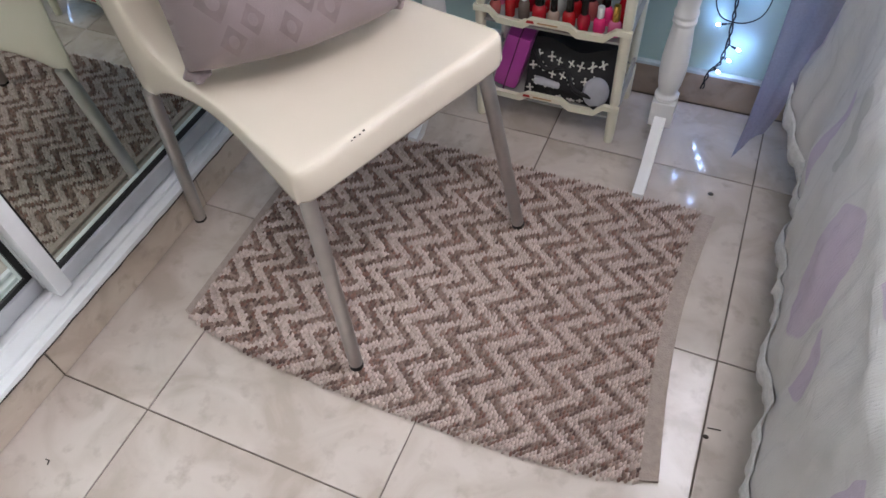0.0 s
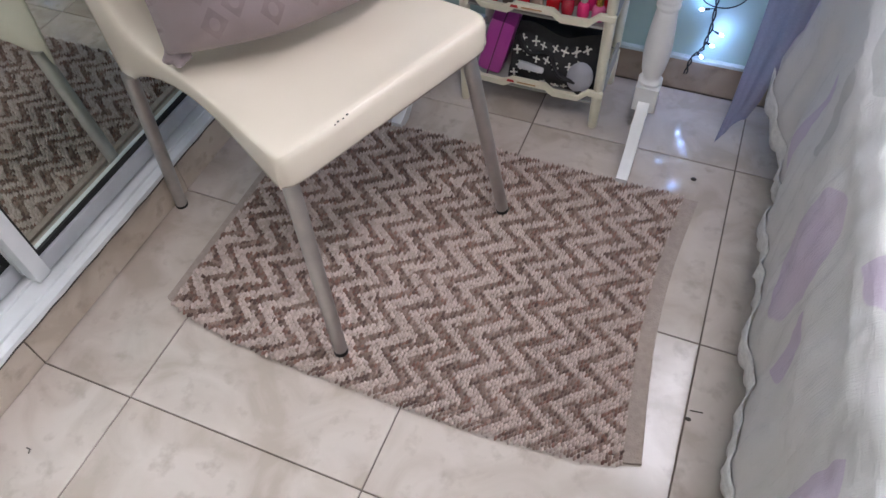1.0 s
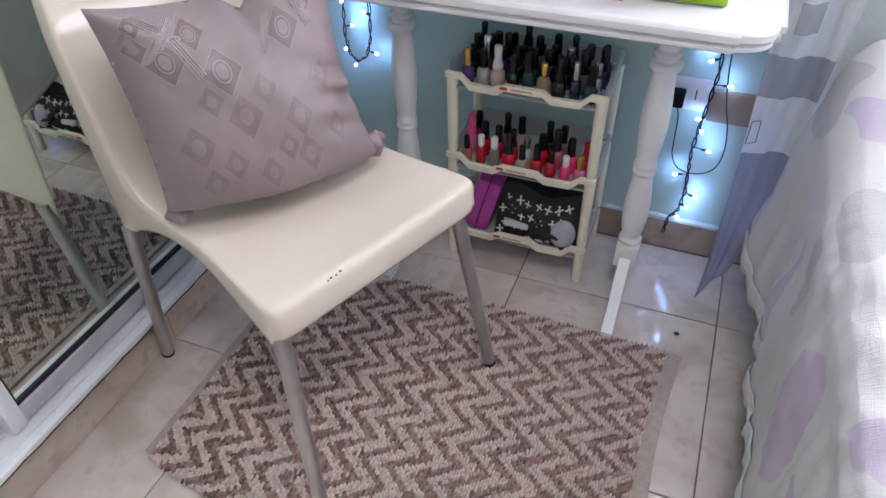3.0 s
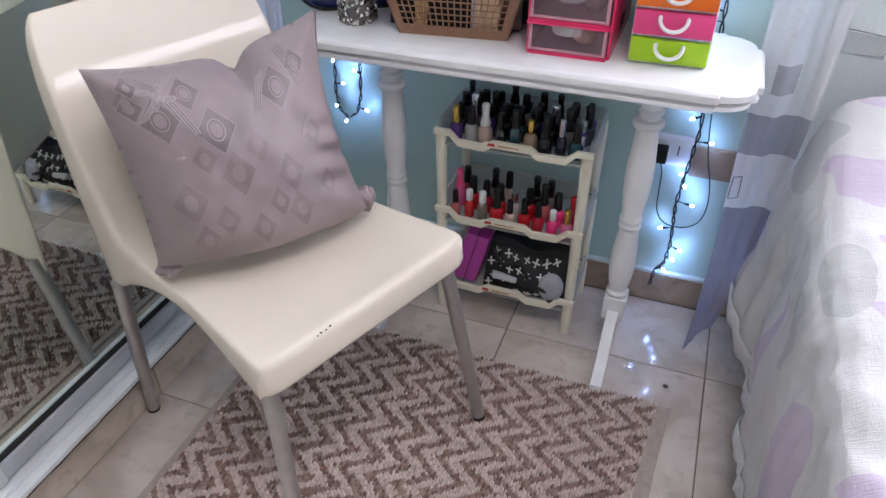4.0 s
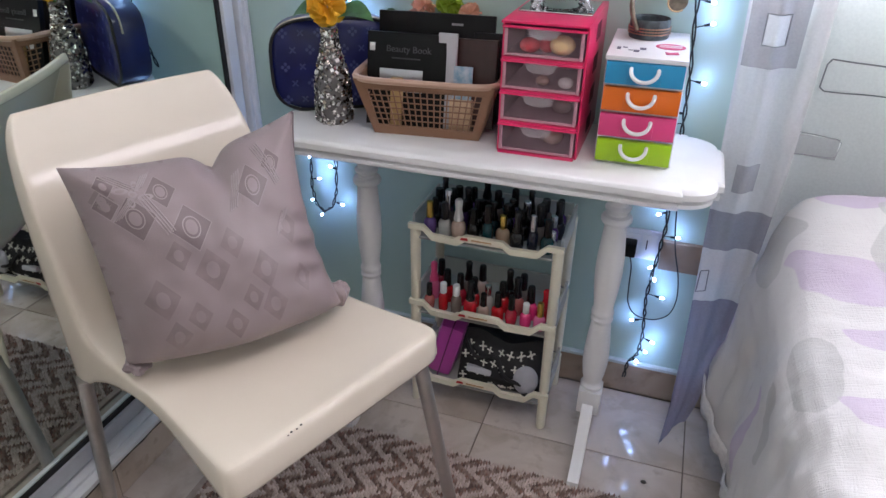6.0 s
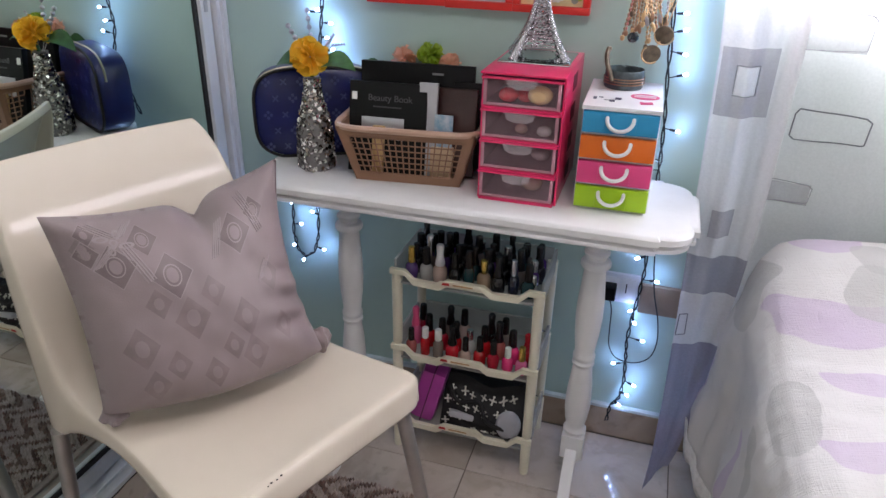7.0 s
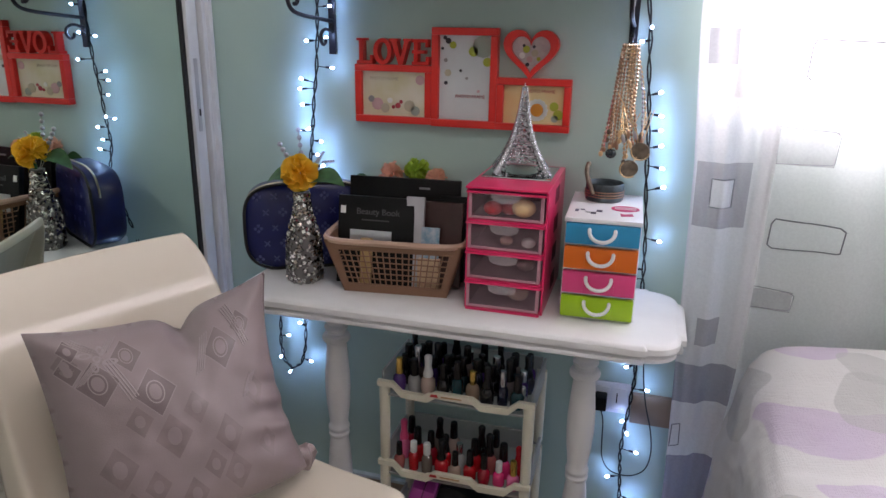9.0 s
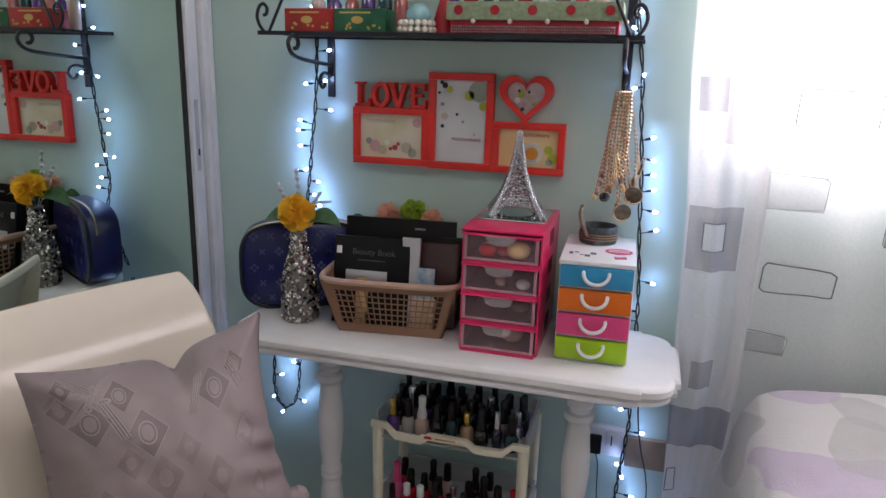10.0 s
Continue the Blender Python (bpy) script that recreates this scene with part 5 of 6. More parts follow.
hb = bmesh.new()
ho, hi = heart(0.515, 1.141, 0.058), heart(0.515, 1.1405, 0.041)
n = len(ho)
of, ob_, inf, inb = ([hb.verts.new((x, y, z)) for x, z in lp] for lp, y in ((ho, FY0), (ho, FY1), (hi, FY0), (hi, BACK - 0.008)))
for i in range(n):
    j = (i + 1) % n
    hb.faces.new((of[i], of[j], inf[j], inf[i]))
    hb.faces.new((ob_[i], ob_[j], of[j], of[i]))
    hb.faces.new((inf[i], inf[j], inb[j], inb[i]))
hp = part("heart_panel", hb, M_RED, pf, angle=50)
part("print", plate(heart(0.515, 1.1405, 0.0415), BACK - 0.010, BACK - 0.006), material("heart_print", (0.62, 0.58, 0.56), 0.45, second=(0.50, 0.42, 0.44), scale=60), hp, smooth=False)
dots(hp, [(0.505, 1.145, 0.007, INK["green"]), (0.497, 1.133, 0.006, INK["white"]), (0.522, 1.138, 0.007, INK["beige"]), (0.512, 1.126, 0.006, INK["pink"]), (0.520, 1.150, 0.003, INK["black"]), (0.500, 1.152, 0.003, INK["black"]), (0.530, 1.127, 0.004, INK["green"]), (0.508, 1.116, 0.004, INK["black"])])
# raised letters along the top of the first panel
LZ0, LZ1 = 1.1085, 1.160
lt = bmesh.new()
box(lt, 0.1535, 0.1625, FY0, FY1, LZ0, LZ1, 0.0015)
box(lt, 0.148, 0.168, FY0, FY1, LZ1 - 0.005, LZ1, 0.001)
box(lt, 0.148, 0.184, FY0, FY1, LZ0, LZ0 + 0.007, 0.001)
box(lt, 0.178, 0.184, FY0, FY1, LZ0 + 0.006, LZ0 + 0.018, 0.001)
part("letter", lt, M_RED, pf)
lt = bmesh.new()
cx, cz = 0.206, (LZ0 + LZ1) / 2
for s0, s1 in ((0, 1),):
    o = [(cx + 0.0205 * math.cos(k * math.pi / 16), cz + 0.0265 * math.sin(k * math.pi / 16)) for k in range(32)]
    q = [(cx + 0.0110 * math.cos(k * math.pi / 16), cz + 0.0180 * math.sin(k * math.pi / 16)) for k in range(32)]
    a, b, c, d = ([lt.verts.new((x, y, z)) for x, z in lp] for lp, y in ((o, FY0), (o, FY1), (q, FY0), (q, FY1)))
    for i in range(32):
        j = (i + 1) % 32
        lt.faces.new((a[i], a[j], c[j], c[i]))
        lt.faces.new((b[i], b[j], a[j], a[i]))
        lt.faces.new((c[i], c[j], d[j], d[i]))
part("letter", lt, M_RED, pf)
lt = plate([(0.224, LZ1), (0.236, LZ1), (0.2455, LZ0 + 0.014), (0.255, LZ1), (0.265, LZ1), (0.250, LZ0), (0.241, LZ0)], FY0, FY1)
box(lt, 0.220, 0.240, FY0 + 0.0005, FY1, LZ1 - 0.005, LZ1 + 0.0004, 0.001)
box(lt, 0.251, 0.268, FY0 + 0.0005, FY1, LZ1 - 0.005, LZ1 + 0.0004, 0.001)
part("letter", lt, M_RED, pf, angle=30)
lt = bmesh.new()
box(lt, 0.274, 0.283, FY0, FY1, LZ0, LZ1, 0.0015)
for z0, x1 in ((LZ0, 0.306), (cz - 0.003, 0.298), (LZ1 - 0.007, 0.304)):
    box(lt, 0.270, x1, FY0 + 0.0004, FY1, z0, z0 + 0.007, 0.001)
box(lt, 0.300, 0.306, FY0, FY1, LZ0 + 0.006, LZ0 + 0.017, 0.001)
box(lt, 0.299, 0.304, FY0, FY1, LZ1 - 0.016, LZ1 - 0.006, 0.001)
part("letter", lt, M_RED, pf)

# ---- wrought iron wall shelf and what stands on it ----
SZ = 1.254
shelf = thing("wall_shelf", "black wrought iron wall shelf with scrolled brackets", "shelf")
part("front_bar", boxed(0.0, 0.735, 0.978, 0.986, SZ - 0.008, SZ), M_IRON, shelf)
part("rear_bar", boxed(0.0, 0.735, BACK - 0.012, BACK - 0.004, SZ - 0.008, SZ), M_IRON, shelf)
for k in range(12):
    yy = 0.992 + k * 0.0115
    part("slat", boxed(0.01, 0.725, yy, yy + 0.004, SZ - 0.005, SZ - 0.001), M_IRON, shelf)


for bx in (0.086, 0.706):
    br = part("bracket", boxed(bx - 0.008, bx + 0.008, BACK - 0.006, BACK - 0.0005, 1.125, 1.36, 0.001), M_IRON, shelf, "flat bracket bar with scrolls")
    part("scroll", tube(rounded([(bx, BACK - 0.004, 1.192), (bx, 1.09, 1.195), (bx, 0.995, 1.202), (bx, 0.955, 1.211), (bx, 0.941, 1.230), (bx, 0.955, 1.2445), (bx, 0.973, 1.243), (bx, 0.981, 1.233), (bx, 0.976, 1.223), (bx, 0.966, 1.221)]), 0.0042, 8), M_IRON, br)
    part("scroll", tube(rounded([(bx, BACK - 0.004, 1.170), (bx, 1.10, 1.176), (bx, 1.080, 1.170), (bx, 1.074, 1.157), (bx, 1.084, 1.146), (bx, 1.096, 1.149), (bx, 1.099, 1.157)]), 0.0036, 8), M_IRON, br)
for ex, sg in ((0.0, 1), (0.735, -1)):
    part("end_scroll", tube(rounded([(ex + sg * 0.012, 0.982, SZ - 0.002), (ex + sg * 0.002, 0.982, SZ + 0.012), (ex - sg * 0.002, 0.982, SZ + 0.028), (ex + sg * 0.003, 0.982, SZ + 0.044), (ex + sg * 0.012, 0.982, SZ + 0.050), (ex + sg * 0.020, 0.982, SZ + 0.042), (ex + sg * 0.018, 0.982, SZ + 0.031), (ex + sg * 0.012, 0.982, SZ + 0.029)]), 0.0034, 8), M_IRON, shelf)
    part("end_rail", tube([(ex + sg * 0.024, 0.982, SZ), (ex + sg * 0.050, 0.985, SZ + 0.055), (ex + sg * 0.072, 0.99, SZ + 0.11)], 0.003, 8), M_IRON, shelf)
M_REDT = material("red_printed_card", (0.42, 0.015, 0.012), 0.35, second=(0.32, 0.01, 0.01), scale=30)
M_GRNT = material("green_printed_card", (0.015, 0.13, 0.06), 0.35, second=(0.01, 0.09, 0.04), scale=30)
M_GOLDP = material("gold_print", (0.60, 0.40, 0.12), 0.35, metal=0.5)
M_FELT = material("sage_felt", (0.33, 0.42, 0.27), 0.9, vary=0.25, scale=120, bump=0.6, bump_scale=400)
M_REDR = material("red_ribbon", (0.42, 0.01, 0.02), 0.5, vary=0.15, scale=80)
for x0, x1, mt, lab in ((0.052, 0.156, M_REDT, "red gift box with gold print on the iron shelf"), (0.157, 0.262, M_GRNT, "green gift box with gold print on the iron shelf")):
    gb = thing("gift_box", lab, "box", group="gift boxes on the shelf")
    part("box", boxed(x0, x1, 0.992, 1.055, SZ, SZ + 0.043, 0.002), mt, gb)
    part("gold_emblem", plate([((x0 + x1) / 2 - 0.004 + 0.012 * math.cos(k * math.pi / 8), SZ + 0.022 + 0.007 * math.sin(k * math.pi / 8)) for k in range(16)], 0.9905, 0.9918), M_GOLDP, gb, smooth=False)
    for k in range(9):
        gx, gz = x0 + 0.008 + rb.random() * (x1 - x0 - 0.016), SZ + 0.006 + 0.010 * rb.random()
        part("gold_speck", plate([(gx + 0.003 * math.cos(q), gz + 0.003 * math.sin(q)) for q in (0, 1.26, 2.5, 3.77, 5.03)], 0.9908, 0.9918), M_GOLDP, gb, smooth=False)
    part("print_bar", boxed(x0 + 0.012, x1 - 0.03, 0.9908, 0.9918, SZ + 0.034, SZ + 0.037), M_GOLDP, gb, smooth=False)
pb = thing("pearl_bracelet", "pearl bead bracelets piled on the iron shelf", "bracelet", pose(0.318, 1.012, SZ))
for rr, zz, k in ((0.033, 0.006, 15), (0.031, 0.018, 15)):
    for i in range(k):
        a = 2 * math.pi * i / k
        bd = bmesh.new()
        sphere(bd, (rr * math.cos(a), rr * 0.8 * math.sin(a), zz), 0.0064, 10, 7)
        part("bead", bd, M_PEARL, pb)
ball = bmesh.new()
sphere(ball, (0.318, 1.022, SZ + 0.033), 0.024, 18, 12, (1, 1, 0.9))
solid("trinket", ball, material("aqua_glaze", (0.30, 0.55, 0.58), 0.25, vary=0.1, scale=40), "pale aqua round trinket resting inside the bracelets", "trinket")
fb = thing("trinket_box", "sage felt box with red dots and rhinestone trim on the shelf", "box")
part("box", boxed(0.386, 0.690, 1.000, 1.075, SZ, SZ + 0.026, 0.002), M_REDR, fb)
part("lid", boxed(0.380, 0.696, 0.992, 1.082, SZ + 0.024, SZ + 0.056, 0.004), M_FELT, fb, "sage green felt lid")
for k in range(5):
    c = 0.404 + 0.0675 * k
    part("red_dot", plate([(c + 0.0085 * math.cos(q * math.pi / 8), SZ + 0.041 + 0.0085 * math.sin(q * math.pi / 8)) for q in range(16)], 0.9895, 0.9918), M_REDR, fb)
    pe = bmesh.new()
    sphere(pe, (c + 0.028, 0.990, SZ + 0.022), 0.0048, 10, 7)
    part("pearl", pe, M_PEARL, fb)
me_r = bmesh.new()
for k in range(66):
    for zz in (0.004, 0.0085, 0.013):
        sphere(me_r, (0.390 + 0.0045 * k, 0.999, SZ + zz), 0.0019, 5, 4)
rh = part("rhinestone_trim", me_r, M_SILVER, fb, "rows of small clear rhinestones")
tagged(rh, kind="stuff")
for i in range(17):
    x = 0.075 + 0.036 * i
    if 0.285 < x < 0.35:
        continue
    col = rb.choice(("crimson", "coral", "violet", "clear", "nude", "teal", "taupe", "orange"))
    hh = rb.uniform(0.07, 0.12)
    bt = thing("perfume_bottle", f"{WORDS.get(col, col)} cosmetic bottle at the back of the shelf", "bottle", pose(x, 1.100 + rb.uniform(-0.006, 0.006), SZ), group="bottles on the shelf")
    part("bottle", lathe([(0.0135, 0), (0.0145, 0.003), (0.0145, hh * 0.7), (0.008, hh * 0.8)], 14), LACQ[col], bt)
    part("cap", lathe([(0.008, hh * 0.8), (0.009, hh * 0.81), (0.0085, hh * 1.1), (0.004, hh * 1.12)], 12), CAPS[rb.choice(("black", "silver", "white", "gold"))], bt)
cone = solid("party_cone", lathe([(0.026, 0), (0.024, 0.012), (0.003, 0.085)], 18), M_REDR, "small red cone ornament on the iron shelf", "ornament", m=pose(0.362, 1.045, SZ))

# ---- necklaces on the bracket, bangles ----
HX, HY, HZ = 0.706, 1.055, 1.165
part("hook", tube([(0.706, BACK - 0.003, 1.19), (HX, 1.08, 1.17), (HX, HY, HZ - 0.004), (HX, HY - 0.01, HZ + 0.008)], 0.0028, 8), M_IRON, shelf)
M_PALE = material("pale_gold_bead", (0.78, 0.62, 0.44), 0.25, metal=0.6, island=0.2)
M_ROSE = material("pink_bead", (0.55, 0.20, 0.20), 0.3, coat=0.3)


def strand(x0, x1, y1, drop, bow, bead, gap, mt, label):
    """One beaded strand from the hook to its lower end."""
    n = int(drop / gap) * 2
    pts, rad = [], []
    for k in range(n + 1):
        f = k / n
        pts.append((x0 + (x1 - x0) * f ** 0.85 + bow * math.sin(math.pi * f), HY - 0.008 + (y1 - HY) * f, HZ - 0.004 - drop * f))
        rad.append(bead if k % 2 else bead * 0.25)
    nk = thing("necklace", label, "necklace", group="necklaces on the shelf bracket")
    part("chain", tube(pts, rad, 7), mt, nk)
    pd = bmesh.new()
    sphere(pd, (pts[-1][0], pts[-1][1], pts[-1][2] - 0.004), 0.0042, 8, 6, (1, 0.5, 1.3))
    part("pendant", pd, rb.choice((M_COPPER, M_BRONZE, M_GOLD)), nk)


for k in range(7):
    strand(HX - 0.012 + 0.0044 * k, HX - 0.019 + 0.0050 * k, HY - 0.030 - 0.002 * (k % 2), 0.178 - 0.004 * k, 0.004 * (k - 3) / 3, 0.0033, 0.0066, M_PALE, "pale gold round-bead strand hanging from the shelf bracket")
for k, (dx, dr, mt, lab) in enumerate(((-0.052, 0.215, M_ROSE, "pink"), (-0.046, 0.195, M_GOLD, "gold"), (-0.040, 0.175, M_COPPER, "copper"), (-0.034, 0.205, M_GOLD, "gold"), (-0.060, 0.225, M_PALE, "pale gold"), (0.010, 0.225, M_GOLD, "gold"), (0.018, 0.200, M_COPPER, "copper"),
                                       (0.026, 0.190, M_GOLD, "gold"), (0.034, 0.178, M_SILVER, "silver"), (0.040, 0.165, M_GOLD, "gold"), (0.030, 0.215, M_COPPER, "copper"), (0.006, 0.240, M_GOLD, "gold"))):
    strand(HX + dx * 0.2, HX + dx * (0.6 if dx < 0 else 1.0), HY - 0.016 + 0.010 * math.sin(k * 2.3), dr * 0.86, 0.006 * math.sin(k * 1.7), 0.0022 if mt is M_ROSE else 0.0028, 0.0085 if k % 2 else 0.0078, mt, f"{lab} chain necklace hanging from the shelf bracket")
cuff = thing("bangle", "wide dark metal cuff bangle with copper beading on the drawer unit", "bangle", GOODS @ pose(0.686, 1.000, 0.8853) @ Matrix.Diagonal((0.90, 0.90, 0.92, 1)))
part("band", lathe([(0.0365, 0.0), (0.038, 0.003), (0.0385, 0.017), (0.038, 0.032), (0.0365, 0.035), (0.035, 0.032), (0.035, 0.003)], 40), material("blue_grey_pewter", (0.10, 0.125, 0.135), 0.4, metal=0.6, vary=0.4, scale=90, bump=0.4, bump_scale=200), cuff)
for z in (0.010, 0.015, 0.020):
    part("beading", tube([(0.0388 * math.cos(a * math.pi / 40), 0.0388 * math.sin(a * math.pi / 40), z) for a in range(80)], [0.0018 if a % 2 else 0.0009 for a in range(80)], 5, closed=True), M_COPPER, cuff)
# worn bronze discs, a dark stone and an open bangle among the strands
for cx, cy, cz, r, turn in ((0.724, 0.992, 0.946, 0.0165, 24), (0.741, 0.990, 0.979, 0.0165, -18)):
    disc = thing("pendant", "round worn bronze pendant with a gold rim hanging with the necklaces", "pendant", pose(cx, cy, cz, 12, turn, turn * 0.6), group="pendants on the necklaces")
    part("disc", lathe([(r * 0.2, -0.0016), (r * 0.96, -0.0016), (r, 0.0), (r * 0.96, 0.0016), (r * 0.3, 0.0010)], 26, squash=(1, 1)), M_BRONZE, disc).rotation_euler = (radians(90), 0, 0)
    part("rim", tube([(r * 0.98 * math.cos(k * math.pi / 20), -0.0012, r * 0.98 * math.sin(k * math.pi / 20)) for k in range(17, 38)], [0.0019 if k % 2 else 0.0012 for k in range(21)], 6), M_GOLD, disc)
    part("loop", tube([(0, 0, r), (0.002, 0.004, r + 0.014), (-(cx - HX) * 0.5, 0.03, r + 0.09)], 0.0010, 5), M_GOLD, disc)
for k in range(9):
    dx, dz = 0.698 + 0.0052 * k + rb.uniform(-0.002, 0.002), 0.985 + 0.022 * abs(math.sin(k * 1.9))
    drop = thing("charm", "small metal leaf charm dangling among the necklaces", "charm", pose(dx, 1.003 + 0.006 * math.sin(k * 2.7), dz, 0, rb.uniform(-25, 25), rb.uniform(-40, 40)), group="charms on the necklaces")
    lf = bmesh.new()
    sphere(lf, (0, 0, 0), 0.0042, 8, 6, (0.9, 0.3, 2.1))
    part("leaf", lf, (M_COPPER, M_GOLD, M_SILVER, M_BRONZE)[k % 4], drop)
    part("link", tube([(0, 0, 0.008), (0.001, 0.006, 0.022), (0.0, 0.014, 0.05)], 0.0009, 5), M_GOLD, drop)
gem = bmesh.new()
sphere(gem, (0, 0, 0), 0.009, 9, 5, (1.15, 0.7, 1))
gm = thing("pendant", "dark faceted stone pendant among the necklaces", "pendant", pose(0.690, 0.990, 0.972), group="pendants on the necklaces")
part("stone", gem, material("dark_stone", (0.012, 0.020, 0.032), 0.08, coat=0.5), gm, angle=5)
part("chain", tube([(0, 0, 0.008), (0.004, 0.02, 0.06), (0.012, 0.05, 0.16)], 0.0011, 5), M_COPPER, gm)
ob_ = thing("bangle", "open flat bronze bangle standing in the cuff", "bangle", pose(0.672, 1.050, 0.880, 0, 0, 8))
arc = [(-0.012 - 0.013 * math.sin(k * 0.21), -0.010 + 0.003 * k, 0.004 + 0.0072 * k - 0.00022 * k * k) for k in range(13)]
part("band", tube(arc, [0.0046] * 11 + [0.0056, 0.0030], 8), M_BRONZE, ob_)

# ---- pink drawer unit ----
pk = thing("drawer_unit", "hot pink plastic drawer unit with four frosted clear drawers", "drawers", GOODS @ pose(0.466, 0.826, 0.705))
W, D, H = 0.140, 0.242, 0.222
# drawer insides are opaque and dark, the shade within put into their colour
M_DRAWER_SHADE = material("shaded_drawer_inside", (0.125, 0.085, 0.10), 0.5, vary=0.15, scale=20)
M_MILKY = material("milky_pink_edge", (0.78, 0.42, 0.50), 0.25, alpha=0.45)
for x0 in (0.0, W - 0.004):
    part("side_panel", boxed(x0, x0 + 0.004, 0.012, D, 0.0, H, 0.001), M_PINK, pk)
for k in range(4):
    z = k * (H - 0.006) / 4
    part("shelf_panel", boxed(0.004, W - 0.004, 0.002, D, z, z + 0.005, 0.001), M_PINK, pk)
part("back_panel", boxed(0.004, W - 0.004, D - 0.004, D, 0.005, H - 0.005), M_PINK, pk)
# slots are flat plates coloured with the shade of the openings
for k in range(4):
    z = k * (H - 0.006) / 4
    part("side_slot", boxed(W, W + 0.0006, 0.100, 0.150, z + 0.018, z + 0.046), material("slot_shade", (0.10, 0.004, 0.022), 0.6), pk, smooth=False)
part("top_panel", boxed(0.0, W, 0.0, D, H - 0.002, H + 0.002, 0.001), M_PINK, pk)
for k in range(4):
    z0 = k * (H - 0.006) / 4 + 0.007
    z1 = z0 + (H - 0.006) / 4 - 0.006
    dw = part("drawer", boxed(0.006, W - 0.006, 0.004, 0.008, z0, z1 - 0.004, 0.0015), M_FROST, pk, "frosted clear drawer front")
    part("drawer_tray", boxed(0.007, W - 0.007, 0.010, D - 0.01, z0, z0 + 0.002), M_DRAWER_SHADE, dw)
    part("drawer_back", boxed(0.007, W - 0.007, D * 0.62, D * 0.62 + 0.002, z0 + 0.002, z1 - 0.006), M_DRAWER_SHADE, dw)
    for ex in (0.0065, W - 0.0085):
        part("drawer_side", boxed(ex, ex + 0.002, 0.0085, D * 0.62, z0 + 0.002, z1 - 0.006), M_DRAWER_SHADE, dw)
        part("front_edge", boxed(ex - (0.001 if ex < 0.05 else 0.003), ex + (0.005 if ex < 0.05 else 0.003), 0.0012, 0.0036, z0, z1 - 0.0045, 0.001), M_MILKY, dw)
    part("front_edge", boxed(0.0118, W - 0.0118, 0.0012, 0.0036, z0, z0 + 0.005, 0.001), M_MILKY, dw)
    part("drawer_rim", boxed(0.002, W - 0.002, -0.002, 0.005, z1 - 0.004, z1, 0.0012), M_PINK, dw)
    tb = plate([(W / 2 - 0.026, z1 - 0.002), (W / 2 + 0.026, z1 - 0.002), (W / 2 + 0.022, z1 - 0.014), (W / 2 + 0.010, z1 - 0.018), (W / 2 - 0.010, z1 - 0.018), (W / 2 - 0.022, z1 - 0.014)], -0.005, 0.0035)
    part("pull_tab", tb, M_FROSTW, dw)
for k, items in enumerate([[(0.09, 0.05, "beige", 0.017)], [(0.10, 0.06, "taupe", 0.015)], [(0.068, 0.03, "nude", 0.010), (0.108, 0.024, "clear", 0.011)], [(0.044, 0.022, "orange", 0.0145), (0.072, 0.032, "red", 0.014), (0.097, 0.024, "custard", 0.018)]]):
    z0 = k * (H - 0.006) / 4 + 0.009
    for x, y, col, r in items:
        bb = bmesh.new()
        sphere(bb, (0.466 + x, 0.826 + y, 0.705 + z0 + r * 0.9), r, 12, 8, (1.2, 1.1, 0.9))
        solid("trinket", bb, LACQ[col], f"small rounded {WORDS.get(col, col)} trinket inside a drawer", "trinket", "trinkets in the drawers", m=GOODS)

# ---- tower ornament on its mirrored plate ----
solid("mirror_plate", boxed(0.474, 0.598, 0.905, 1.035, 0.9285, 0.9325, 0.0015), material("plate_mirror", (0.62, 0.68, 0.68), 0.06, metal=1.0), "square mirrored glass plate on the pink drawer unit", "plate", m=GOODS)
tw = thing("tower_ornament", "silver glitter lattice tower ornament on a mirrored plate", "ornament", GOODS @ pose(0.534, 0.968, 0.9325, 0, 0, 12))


def tower_r(f):
    return 0.031 * (1 - f) ** 3 + 0.0135 * (1 - f) + 0.0030


TH = 0.152
lat = bmesh.new()
for sx in (-1, 1):
    for sy in (-1, 1):
        tube([(sx * tower_r(k / 14), sy * tower_r(k / 14), TH * k / 14) for k in range(15)], [0.0072 - 0.0050 * k / 14 for k in range(15)], 6, lat)
part("frame", lat, M_GLITTER, tw)
lat = bmesh.new()
for k in range(14):
    f0, f1 = k / 14, (k + 1) / 14
    r0, r1, z0, z1 = tower_r(f0), tower_r(f1), TH * f0, TH * f1
    c0 = [(-r0, -r0, z0), (r0, -r0, z0), (r0, r0, z0), (-r0, r0, z0)]
    c1 = [(-r1, -r1, z1), (r1, -r1, z1), (r1, r1, z1), (-r1, r1, z1)]
    for i in range(4):
        j = (i + 1) % 4
        if k < 2:
            continue
        tube([c0[i], c1[j]], 0.0017, 4, lat)
        tube([c0[j], c1[i]], 0.0017, 4, lat)
        tube([c0[i], c0[j]], 0.0012, 4, lat)
part("lattice", lat, M_GLITTER, tw, "crossed silver wires")
for f in (0.24, 0.52):
    r = tower_r(f) + 0.0008
    part("platform", boxed(-r, r, -r, r, TH * f, TH * f + 0.0025, 0.0008), M_GLITTER, tw)
gl = bmesh.new()
